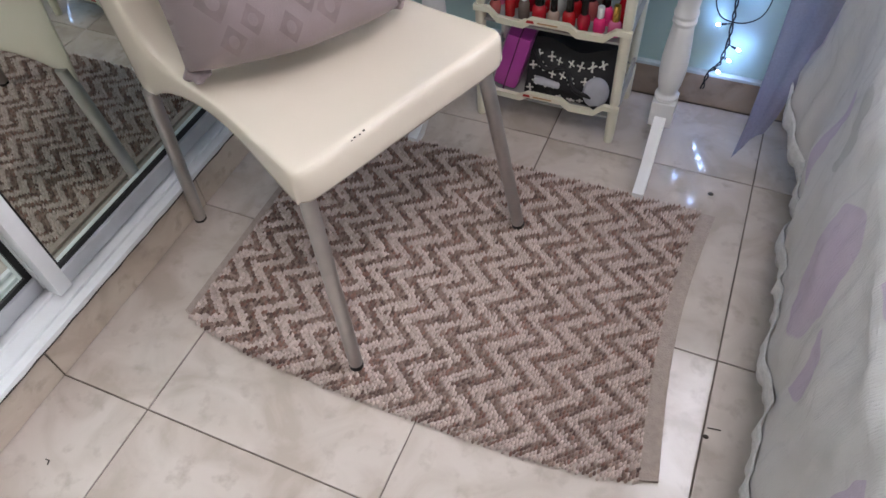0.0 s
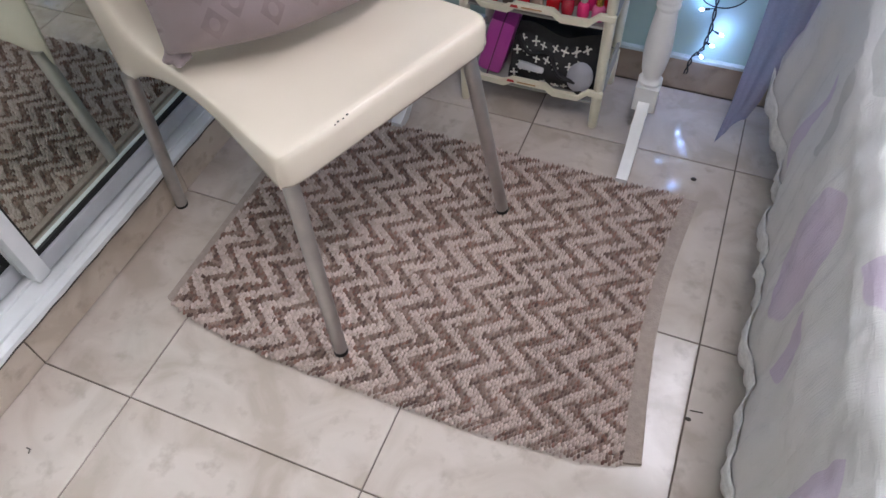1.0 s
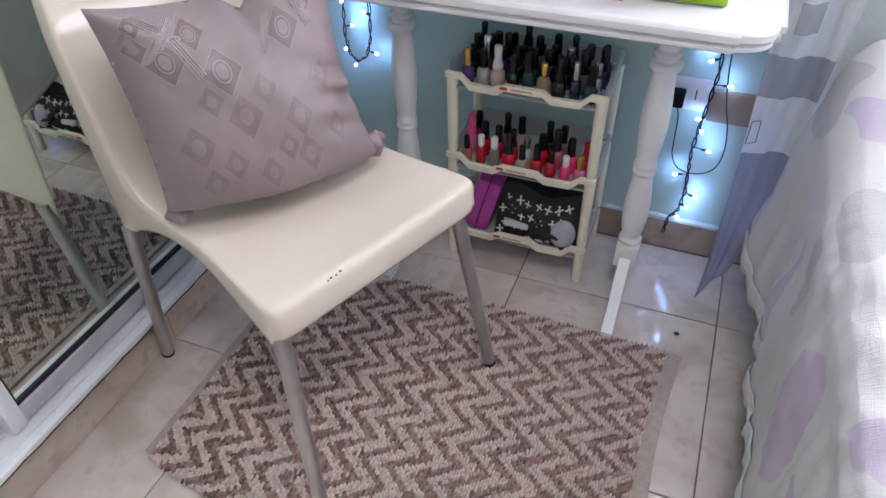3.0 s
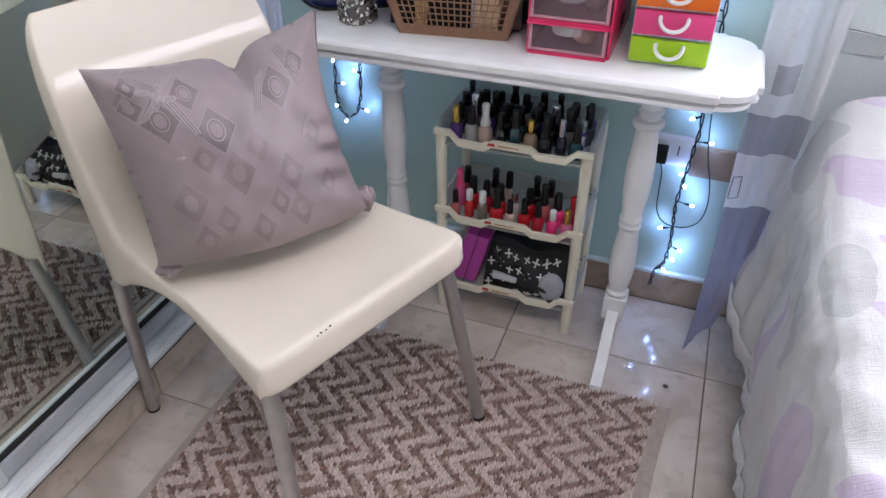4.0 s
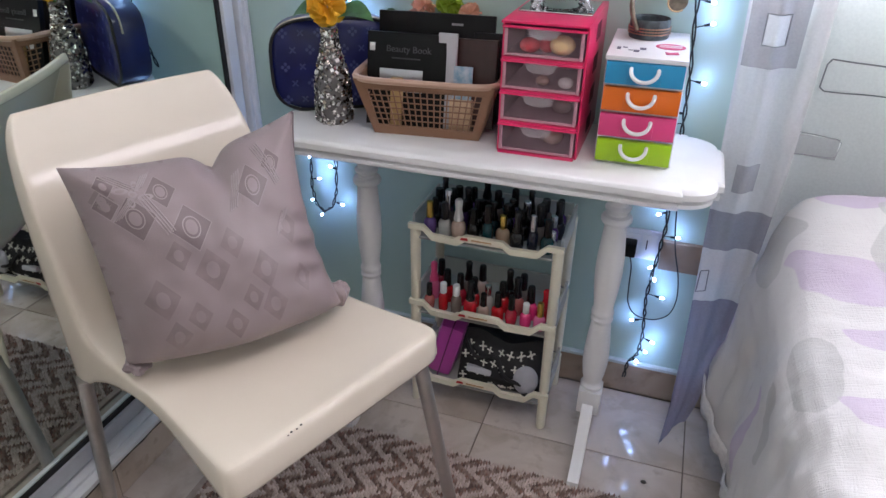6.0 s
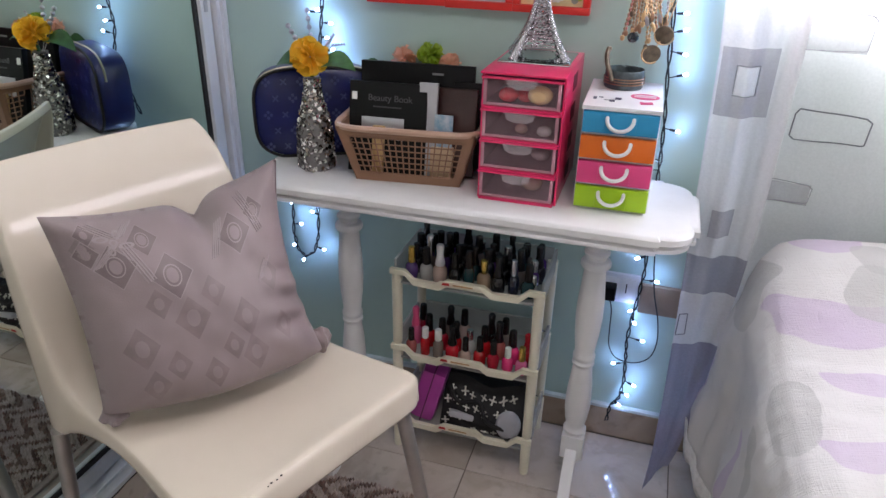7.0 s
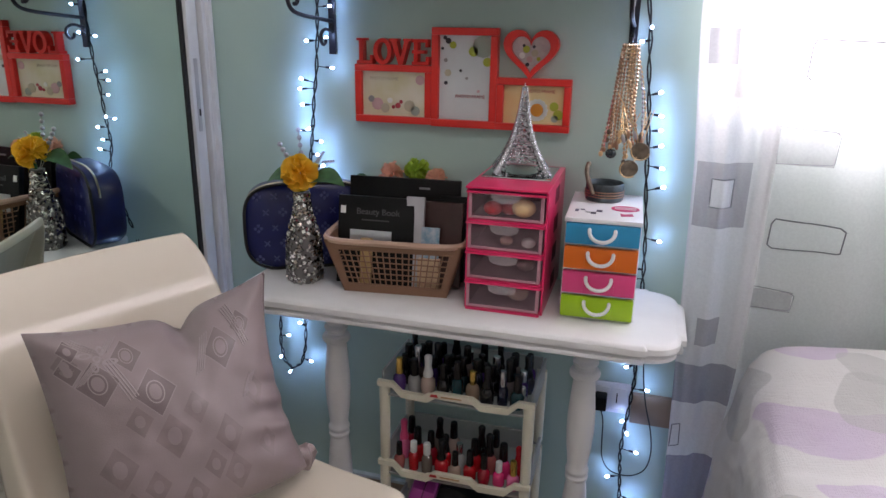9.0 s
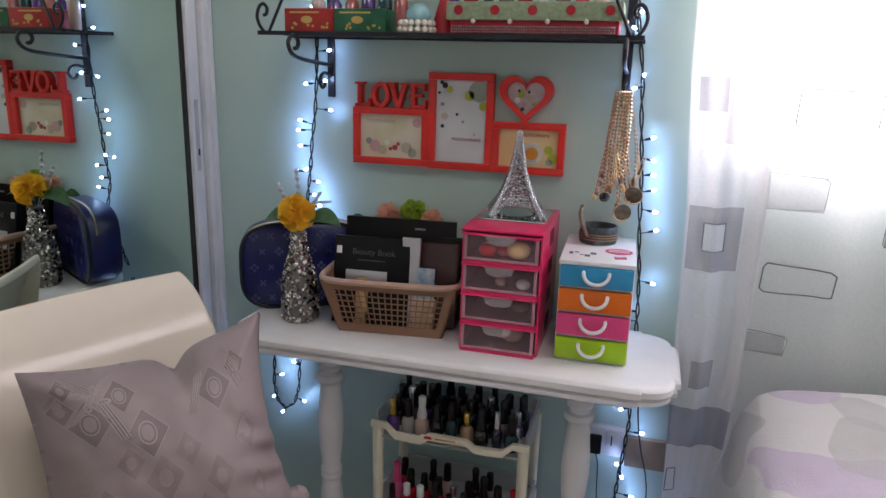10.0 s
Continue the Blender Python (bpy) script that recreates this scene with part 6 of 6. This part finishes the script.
for k in range(700):
    f = rb.random() ** 1.6 * 0.9
    r = tower_r(f)
    sx, sy = rb.choice(((-1, rb.uniform(-1, 1)), (1, rb.uniform(-1, 1)), (rb.uniform(-1, 1), -1), (rb.uniform(-1, 1), 1)))
    if f < 0.14 and (abs(sx) < 0.55 or abs(sy) < 0.55):
        continue
    bmesh.ops.create_cube(gl, size=rb.uniform(0.002, 0.0042), matrix=pose(sx * r, sy * r, TH * f, rb.uniform(0, 90), rb.uniform(0, 90), 0))
tagged(part("glitter", gl, M_GLITTER, tw, smooth=False), kind="stuff")
part("spire", tube([(0, 0, TH * 0.97), (0, 0, TH + 0.008)], [0.0016, 0.0004], 6), M_GLITTER, tw)

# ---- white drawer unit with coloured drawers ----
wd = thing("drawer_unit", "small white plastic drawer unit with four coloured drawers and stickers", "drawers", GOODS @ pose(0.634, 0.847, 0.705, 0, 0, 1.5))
W, D, H = 0.125, 0.205, 0.180
for x0 in (0.0, W - 0.004):
    part("side_panel", boxed(x0, x0 + 0.004, 0.010, D, 0.0, H - 0.008, 0.001), M_WPLAST, wd)
for k in range(4):
    z = k * (H - 0.005) / 4
    part("shelf_panel", boxed(0.004, W - 0.004, 0.004, D, z, z + 0.004, 0.0008), M_WPLAST, wd)
part("back_panel", boxed(0.004, W - 0.004, D - 0.004, D, 0.004, H - 0.008), M_WPLAST, wd)
part("top_panel", boxed(-0.001, W + 0.001, -0.001, D, H - 0.008, H, 0.002), M_WPLAST, wd)
for k, (nm, c) in enumerate((("lime", (0.36, 0.60, 0.005)), ("magenta", (0.74, 0.06, 0.22)), ("orange", (0.78, 0.16, 0.006)), ("blue", (0.02, 0.30, 0.56)))):
    z0 = k * (H - 0.005) / 4 + 0.0045
    z1 = z0 + (H - 0.005) / 4 - 0.0055 - (0.003 if k == 3 else 0)
    mt = material("drawer_" + nm, c, 0.3, vary=0.06, scale=25, coat=0.15)
    dw = part("drawer", boxed(0.002, W - 0.002, -0.004, 0.008, z0, z1, 0.002), mt, wd, f"{nm} drawer")
    part("recess", boxed(W / 2 - 0.026, W / 2 + 0.026, -0.0052, -0.0035, z0 + 0.003, z1 - 0.002, 0.001), mt, dw)
    hp_ = [(W / 2 + 0.021 * math.cos(math.pi + math.pi * q / 14), -0.008 - 0.006 * math.sin(math.pi * q / 14), z1 - 0.010 + 0.017 * math.sin(math.pi + math.pi * q / 14)) for q in range(15)]
    part("handle", tube([(hp_[0][0], -0.004, z1 - 0.008)] + hp_ + [(hp_[-1][0], -0.004, z1 - 0.008)], 0.0032, 8), M_WPLAST, dw, "white curved handle")
M_STK = material("sticker_magenta", (0.60, 0.03, 0.16), 0.35)
part("sticker", slab([(0.096 + 0.024 * math.cos(q * math.pi / 12), 0.085 + 0.020 * math.sin(q * math.pi / 12)) for q in range(24)], H, H + 0.0008), M_STK, wd, "round magenta sticker")
for q in range(2):
    part("sticker_bar", boxed(0.078, 0.114, 0.078 + 0.010 * q, 0.082 + 0.010 * q, H + 0.0008, H + 0.0013), M_WPLAST, wd)
part("sticker", slab([(0.090, 0.030), (0.110, 0.036), (0.108, 0.050), (0.096, 0.044), (0.088, 0.047)], H, H + 0.0008), M_STK, wd, "small pink sticker")
for q in range(5):
    part("sticker_bar", boxed(0.012 + 0.009 * q, 0.018 + 0.010 * q, 0.045 + 0.012 * math.sin(q * 1.7), 0.052 + 0.012 * math.sin(q * 1.7 + 0.6), H, H + 0.0008), material("sticker_ink", (0.05, 0.05, 0.10), 0.4), wd)

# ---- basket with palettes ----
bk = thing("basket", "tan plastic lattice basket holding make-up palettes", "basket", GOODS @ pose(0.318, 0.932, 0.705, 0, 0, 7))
BW, BD, TW, TD, BH = 0.098, 0.078, 0.128, 0.102, 0.108


def wall_pt(side, a, f):
    """Point on a sloping side: a along it from -1 to 1, f up it from 0 to 1."""
    w, d = BW + (TW - BW) * f, BD + (TD - BD) * f
    return {0: Vector((a * w, -d, BH * f)), 1: Vector((a * w, d, BH * f)), 2: Vector((-w, a * d, BH * f)), 3: Vector((w, a * d, BH * f))}[side]


part("bottom", boxed(-BW, BW, -BD, BD, 0.0, 0.004, 0.001), M_TAN, bk)
for side in range(4):
    long = side < 2
    la = bmesh.new()
    nv, nh = (17, 6) if long else (11, 6)
    for k in range(nv + 1):
        a = -0.86 + 1.72 * k / nv
        tube([wall_pt(side, a, 0.14), wall_pt(side, a, 0.83)], 0.0015, 4, la)
    for k in range(nh + 1):
        f = 0.17 + 0.65 * k / nh
        tube([wall_pt(side, -0.9, f), wall_pt(side, 0.9, f)], 0.0014, 4, la)
    out = {0: Vector((0, 1, 0)), 1: Vector((0, -1, 0)), 2: Vector((1, 0, 0)), 3: Vector((-1, 0, 0))}[side] * 0.003
    for a0, a1, f0, f1 in ((-1, 1, 0.0, 0.15), (-1, 1, 0.83, 0.98), (-1, -0.87, 0.15, 0.83), (0.87, 1, 0.15, 0.83)):
        vs = [wall_pt(side, a0, f0), wall_pt(side, a1, f0), wall_pt(side, a1, f1), wall_pt(side, a0, f1)]
        A = [la.verts.new(v) for v in vs]
        B = [la.verts.new(v + out) for v in vs]
        la.faces.new(A)
        la.faces.new(B[::-1])
        for i in range(4):
            la.faces.new((A[i], A[(i + 1) % 4], B[(i + 1) % 4], B[i]))
    part("lattice_side", la, M_TAN, bk, angle=30)
rim = []
for k in range(48):
    t = 2 * math.pi * k / 48
    c, s = math.cos(t), math.sin(t)
    rim.append((math.copysign(abs(c) ** 0.32, c) * (TW + 0.005), math.copysign(abs(s) ** 0.32, s) * (TD + 0.005), BH - 0.002))
part("rim", tube(rim, 0.0058, 8, closed=True), material("rim_plastic", (0.50, 0.33, 0.245), 0.4, vary=0.06), bk, "paler rolled rim")


def palette(name, label, x, y, z, w, h, d, mt, tilt, yaw, cat="palette"):
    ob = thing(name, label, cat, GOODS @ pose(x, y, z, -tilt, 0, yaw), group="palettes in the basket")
    part("case", boxed(-w / 2, w / 2, 0, d, 0, h, 0.0015), mt, ob)
    return ob


M_DARKBR = material("dark_brown_card", (0.055, 0.022, 0.018), 0.3, vary=0.2, scale=30)
M_GREYC = material("grey_card", (0.46, 0.46, 0.48), 0.35, vary=0.08, scale=25)
e1 = palette("palette", "black beauty book palette with lettering in the basket", 0.277, 0.872, 0.712, 0.150, 0.168, 0.014, M_BLACK, 10, 4)
letters(e1, "Beauty Book", 0.004, 0.134, 0.0165, material("ink_dim", (0.085, 0.085, 0.09), 0.5), -0.0012)
part("print_bar", boxed(-0.028, 0.026, -0.0012, -0.0002, 0.122, 0.1245), material("ink_faint", (0.05, 0.05, 0.052), 0.5), e1, smooth=False)
part("emblem", boxed(-0.070, -0.060, -0.0014, -0.0002, 0.134, 0.148, 0.0003), INK["white"], e1)
part("silver_window", boxed(-0.050, 0.032, -0.0014, -0.0002, 0.064, 0.104, 0.0003), M_SILVER, e1)
e2 = palette("palette", "pale grey card palette standing in the basket", 0.352, 0.880, 0.712, 0.035, 0.172, 0.010, M_GREYC, 9, 4)
e3 = palette("palette", "dark brown palette standing in the basket", 0.395, 0.905, 0.712, 0.085, 0.160, 0.016, M_DARKBR, 10, 5)
e4 = palette("palette", "wide black palette at the back of the basket", 0.303, 0.965, 0.712, 0.225, 0.188, 0.012, M_BLACK, 6, 5)
part("emblem", boxed(0.030, 0.052, -0.0012, -0.0002, 0.168, 0.172, 0.0002), INK["grey"], e4)
e5 = palette("palette", "black palette standing in the basket", 0.415, 0.940, 0.712, 0.060, 0.165, 0.012, M_BLACK, 8, 6)
e6 = palette("blister_card", "small blue printed card in the basket", 0.384, 0.878, 0.712, 0.035, 0.118, 0.004, material("blue_print", (0.14, 0.32, 0.46), 0.35, second=(0.5, 0.55, 0.6), scale=60), 10, 4, "card")
e7 = palette("powder_box", "cream powder box low in the basket", 0.385, 0.872, 0.712, 0.040, 0.060, 0.020, material("powder_card", (0.66, 0.47, 0.30), 0.4, vary=0.08, scale=30), 4, 5, "box")
e8 = palette("powder_box", "golden lipstick box low in the basket", 0.262, 0.866, 0.712, 0.022, 0.090, 0.012, material("gold_card", (0.50, 0.33, 0.14), 0.35, vary=0.1, scale=30), 6, 2, "box")
e9 = palette("powder_box", "dark make-up box low in the basket", 0.312, 0.898, 0.712, 0.10, 0.08, 0.05, M_DARKBR, 2, 6, "box")


def blossom(bm, c, r, n, rnd, flat=0.8, lean=0.6):
    """Ruffled bloom of many curled petals."""
    turn = Matrix.Rotation(lean, 3, Vector((1, 0, 0)))
    for k in range(n):
        f = (k + 0.5) / n
        th, ph = math.acos(1 - 1.5 * f), k * 2.39996
        d = turn @ Vector((math.sin(th) * math.cos(ph), math.sin(th) * math.sin(ph), math.cos(th) * flat))
        side = d.cross(Vector((rnd.uniform(-1, 1), rnd.uniform(-1, 1), rnd.uniform(-1, 1)))).normalized()
        up = side.cross(d).normalized()
        reach, w = r * rnd.uniform(0.86, 1.06), r * rnd.uniform(0.34, 0.46)
        g = []
        for i in range(5):
            row = []
            b = i / 4
            for j in range(7):
                a = j / 3 - 1
                ruffle = 0.07 * r * b * b * math.sin(j * 2.1 + k * 1.3) + 0.22 * r * b ** 3 * (1 - 0.5 * abs(a))
                p = Vector(c) + d * (reach * (0.12 + 0.88 * b) * (1 - 0.16 * a * a * b)) + side * a * w * (0.25 + 0.75 * b) + up * (ruffle + 0.10 * r * a * a * b)
                row.append(bm.verts.new(p))
            g.append(row)
        for i in range(4):
            for j in range(6):
                bm.faces.new((g[i][j], g[i][j + 1], g[i + 1][j + 1], g[i + 1][j]))
    return bm


rf = random.Random(5)
for fx, fy, fz, r, mt, lab, n in ((0.252, 1.045, 0.894, 0.028, M_PEACH, "peach artificial rose behind the basket", 26), (0.305, 1.055, 0.905, 0.028, M_LIME, "lime green artificial bloom behind the basket", 40), (0.348, 1.045, 0.888, 0.026, M_PEACH, "peach artificial rose behind the basket", 26)):
    fl = thing("artificial_flower", lab, "flower", GOODS, group="artificial flowers behind the basket")
    part("bloom", blossom(bmesh.new(), (fx, fy, fz), r, n, rf), mt, fl, angle=80)
    part("stem", tube([(fx, fy, 0.7055), (fx, fy, fz - 0.01)], 0.003, 6), M_LEAF, fl)
lf = bmesh.new()
for k in range(6):
    t = k / 5
    w = 0.011 * math.sin(math.pi * (0.15 + 0.8 * t))
    c = Vector((0.208 - 0.045 * t, 1.04, 0.872 + 0.008 * math.sin(t * 3)))
    a, b = lf.verts.new(c + Vector((0, 0, w))), lf.verts.new(c - Vector((0, 0, w)))
    if k:
        lf.faces.new((pa, pbv, b, a))
    pa, pbv = a, b
part("leaf", lf, M_LEAF, fl)

# ---- mosaic bottle with flower ----
bo = thing("mosaic_vase", "bottle vase covered in silver mirror shards on the table", "vase", GOODS @ pose(0.131, 0.878, 0.705))
VP = [(0.030, 0.0), (0.0345, 0.004), (0.0350, 0.03), (0.0330, 0.075), (0.0270, 0.105), (0.0190, 0.130), (0.0150, 0.150), (0.0145, 0.172), (0.0155, 0.176)]
part("bottle", lathe(VP, 26), material("grey_grout", (0.16, 0.15, 0.145), 0.7), bo)
sh = bmesh.new()
rs = random.Random(8)
for k in range(950):
    z = 0.004 + 0.168 * rs.random() ** 0.95
    for (r0, z0), (r1, z1) in zip(VP, VP[1:]):
        if z0 <= z <= z1:
            r = r0 + (r1 - r0) * (z - z0) / max(1e-6, z1 - z0)
    a = rs.uniform(0, 2 * math.pi)
    s = rs.uniform(0.0036, 0.0076)
    mtx = Matrix.Translation((r * math.cos(a), r * math.sin(a), z)) @ Matrix.Rotation(a, 4, "Z") @ pose(0, 0, 0, rs.uniform(-180, 180), rs.uniform(-22, 22), rs.uniform(-22, 22)) @ Matrix.Diagonal((0.0035, s, s * rs.uniform(0.5, 1.2), 1))
    bmesh.ops.create_cube(sh, size=1, matrix=mtx)
tagged(part("shard", sh, [material("mirror_shard", (0.46, 0.44, 0.42), 0.10, metal=1.0, island=0.75)], bo, "small irregular mirror shards", smooth=False), kind="stuff")
fl = thing("artificial_flower", "yellow artificial carnation with leaves and silver bead sprigs in the vase", "flower", GOODS @ pose(0.131, 0.878, 0.705))
part("bloom", blossom(bmesh.new(), (0.001, -0.006, 0.214), 0.036, 52, rf, 0.95, 0.9), M_YELLOW, fl, "yellow ruffled bloom", angle=80)
part("stem", tube([(0, 0, 0.15), (0.002, -0.003, 0.19)], 0.004, 8), M_LEAF, fl)
for sx, reach, dip in ((-1, 0.085, 0.012), (1, 0.085, 0.0)):
    lf = bmesh.new()
    rows = []
    for k in range(9):
        t = k / 8
        w = 0.018 * math.sin(math.pi * min(1, 0.08 + 0.92 * t)) ** 0.8
        c = Vector((sx * (0.012 + (reach - 0.012) * t), 0.010 * t, 0.194 + 0.016 * math.sin(t * 2.6) - (dip + 0.012) * t * t))
        rows.append([lf.verts.new(c + Vector((0, q * w, 0.30 * w * abs(q) + 0.6 * q * w))) for q in (-1, -0.5, 0, 0.5, 1)])
    for r0, r1 in zip(rows, rows[1:]):
        for i in range(4):
            lf.faces.new((r0[i], r0[i + 1], r1[i + 1], r1[i]))
    part("leaf", lf, M_LEAF, fl, "green silk leaf")
for dx, dy, hgt, k in ((-0.012, 0.02, 0.290, 5), (-0.048, 0.012, 0.262, 4), (0.038, 0.02, 0.250, 7), (0.058, 0.02, 0.235, 5)):
    part("sprig_wire", tube([(0, 0, 0.16), (dx * 0.6, dy, 0.22), (dx, dy, hgt)], 0.0009, 5), M_STEEL, fl)
    for q in range(k):
        f = q / (k - 1)
        z = 0.232 + (hgt - 0.232) * f
        bd = bmesh.new()
        sphere(bd, (dx * (0.62 + 0.38 * f), dy, z), 0.0050 if dx < 0 else 0.0028, 8, 6)
        part("bead", bd, M_SILVER, fl)

# ---- navy toiletry bag ----
M_NAVY = material("navy_coated_canvas", (0.009, 0.014, 0.12), 0.32, second=(0.006, 0.009, 0.08), scale=30, coat=0.2)
M_NAVYP = material("navy_print", (0.06, 0.07, 0.20), 0.4)
tb_ = thing("toiletry_bag", "navy blue printed toiletry bag with a zip on the table", "bag", GOODS @ pose(0.092, 0.972, 0.705, 0, 0, 30))
BWH, BHH, BT = 0.125, 0.178, 0.036


def bag_outline(k, n=44, grow=0.0):
    t = 2 * math.pi * k / n
    c, s = math.cos(t), math.sin(t)
    e = 0.55
    return (math.copysign(abs(c) ** e, c) * (BWH + grow), BHH / 2 + math.copysign(abs(s) ** e, s) * (BHH / 2 + grow))


bgm = bmesh.new()
prev = None
for y, g in ((-BT - 0.006, -0.030), (-BT - 0.002, -0.012), (-BT + 0.004, -0.002), (-BT + 0.012, 0.0), (BT - 0.012, 0.0), (BT - 0.002, -0.006), (BT, -0.03)):
    row = [bgm.verts.new((x, y, max(0.0, z))) for x, z in (bag_outline(k, grow=g) for k in range(44))]
    if prev:
        for i in range(44):
            bgm.faces.new((prev[i], prev[(i + 1) % 44], row[(i + 1) % 44], row[i]))
    else:
        bgm.faces.new(row)
    prev = row
bgm.faces.new(prev[::-1])
part("body", bgm, M_NAVY, tb_)
part("piping", tube([(x, -BT + 0.001, max(0.003, z)) for x, z in (bag_outline(k, grow=0.0005) for k in range(44))], 0.0032, 6, closed=True), M_RUBBER, tb_, "black piping")
part("zip", tube([(x, -BT + 0.020, z) for x, z in (bag_outline(k, grow=0.0005) for k in range(1, 22))], 0.0022, 5), material("zip_brass", (0.5, 0.45, 0.35), 0.35, metal=0.8), tb_, "metal zip")
for i in range(-3, 4):
    for j in range(5):
        x, z = i * 0.033 + (0.016 if j % 2 else 0), 0.026 + j * 0.032
        if abs(x) > 0.10:
            continue
        mk = bmesh.new()
        if (i + j) % 2:
            for q in range(4):
                sphere(mk, (x + 0.0058 * math.cos(q * math.pi / 2), -BT - 0.0062, z + 0.0058 * math.sin(q * math.pi / 2)), 0.0036, 6, 4, (1, 0.15, 1))
        else:
            box(mk, x - 0.0075, x + 0.0075, -BT - 0.0068, -BT - 0.0058, z - 0.0014, z + 0.0014, m=Matrix.Translation((x, 0, z)) @ Matrix.Rotation(0.8, 4, "Y") @ Matrix.Translation((-x, 0, -z)))
            box(mk, x - 0.0075, x + 0.0075, -BT - 0.0068, -BT - 0.0058, z - 0.0014, z + 0.0014, m=Matrix.Translation((x, 0, z)) @ Matrix.Rotation(-0.8, 4, "Y") @ Matrix.Translation((-x, 0, -z)))
        part("printed_motif", mk, M_NAVYP, tb_, smooth=False)

# ---- specks on the floor ----
for hp3 in ([(0.905, 0.317, 0.0012), (0.916, 0.318, 0.0022), (0.926, 0.320, 0.0012)], [(-0.106, -0.139, 0.0012), (-0.098, -0.139, 0.0020), (-0.096, -0.146, 0.0012)]):
    solid("lint", tube(hp3, 0.0011, 5), M_CHIP, "short dark thread lying on the tile", "lint", "lint on the floor")
for x, y, r in ((0.822, 0.844, 0.005), (0.905, 0.30, 0.004)):
    sp = bmesh.new()
    sphere(sp, (x, y, r * 0.45), r, 8, 6, (1.3, 1, 0.5))
    solid("crumb", sp, M_CHIP, "small dark crumb lying on the tile", "crumb")

# ---- floor, riser and skirting tiles ----
def tile_mesh(name, sx, sy, th, mat, bevel=0.0015):
    me = bpy.data.meshes.new(name)
    bm = boxed(-sx / 2, sx / 2, -sy / 2, sy / 2, -th, 0, bevel)
    bm.to_mesh(me)
    bm.free()
    me.materials.append(mat)
    return me


def cuts(lo, hi, size):
    first = math.floor(lo / size)
    edges = [lo] + [k * size for k in range(first + 1, math.ceil(hi / size)) if lo + 0.004 < k * size < hi - 0.004] + [hi]
    return list(zip(edges, edges[1:]))


TS, GAP = 0.45, 0.0024
cache = {}


def laid(name, sx, sy, m, mat, parent):
    key = (name, round(sx, 4), round(sy, 4))
    if key not in cache:
        cache[key] = tile_mesh(name, sx, sy, 0.006, mat)
    share(name, cache[key], m, parent)


rt = random.Random(3)
for x0, x1 in cuts(-0.1925, XE, TS):
    for y0, y1 in cuts(YS, BACK - 0.010, TS):
        tilt = pose((x0 + x1) / 2, (y0 + y1) / 2, rt.uniform(-0.0006, 0.0), rt.uniform(-0.04, 0.04), rt.uniform(-0.04, 0.04), 0)
        laid("tile", x1 - x0 - GAP, y1 - y0 - GAP, tilt, M_TILE, floor)
skirting = thing("baseboard", "brown glazed tile skirting along the wall", "skirting", kind="structure")
for x0, x1 in cuts(-0.18, XE, TS):
    laid("skirting_tile", x1 - x0 - GAP, 0.083, pose((x0 + x1) / 2, BACK - 0.010, 0.043, 90, 0, 0), M_SKIRT, skirting)
for y0, y1 in cuts(YS, BACK - 0.012, TS):
    laid("riser_tile", 0.088, y1 - y0 - GAP, pose(-0.1870, (y0 + y1) / 2, 0.0455, 0, 90, 0), M_RISER, wardrobe)
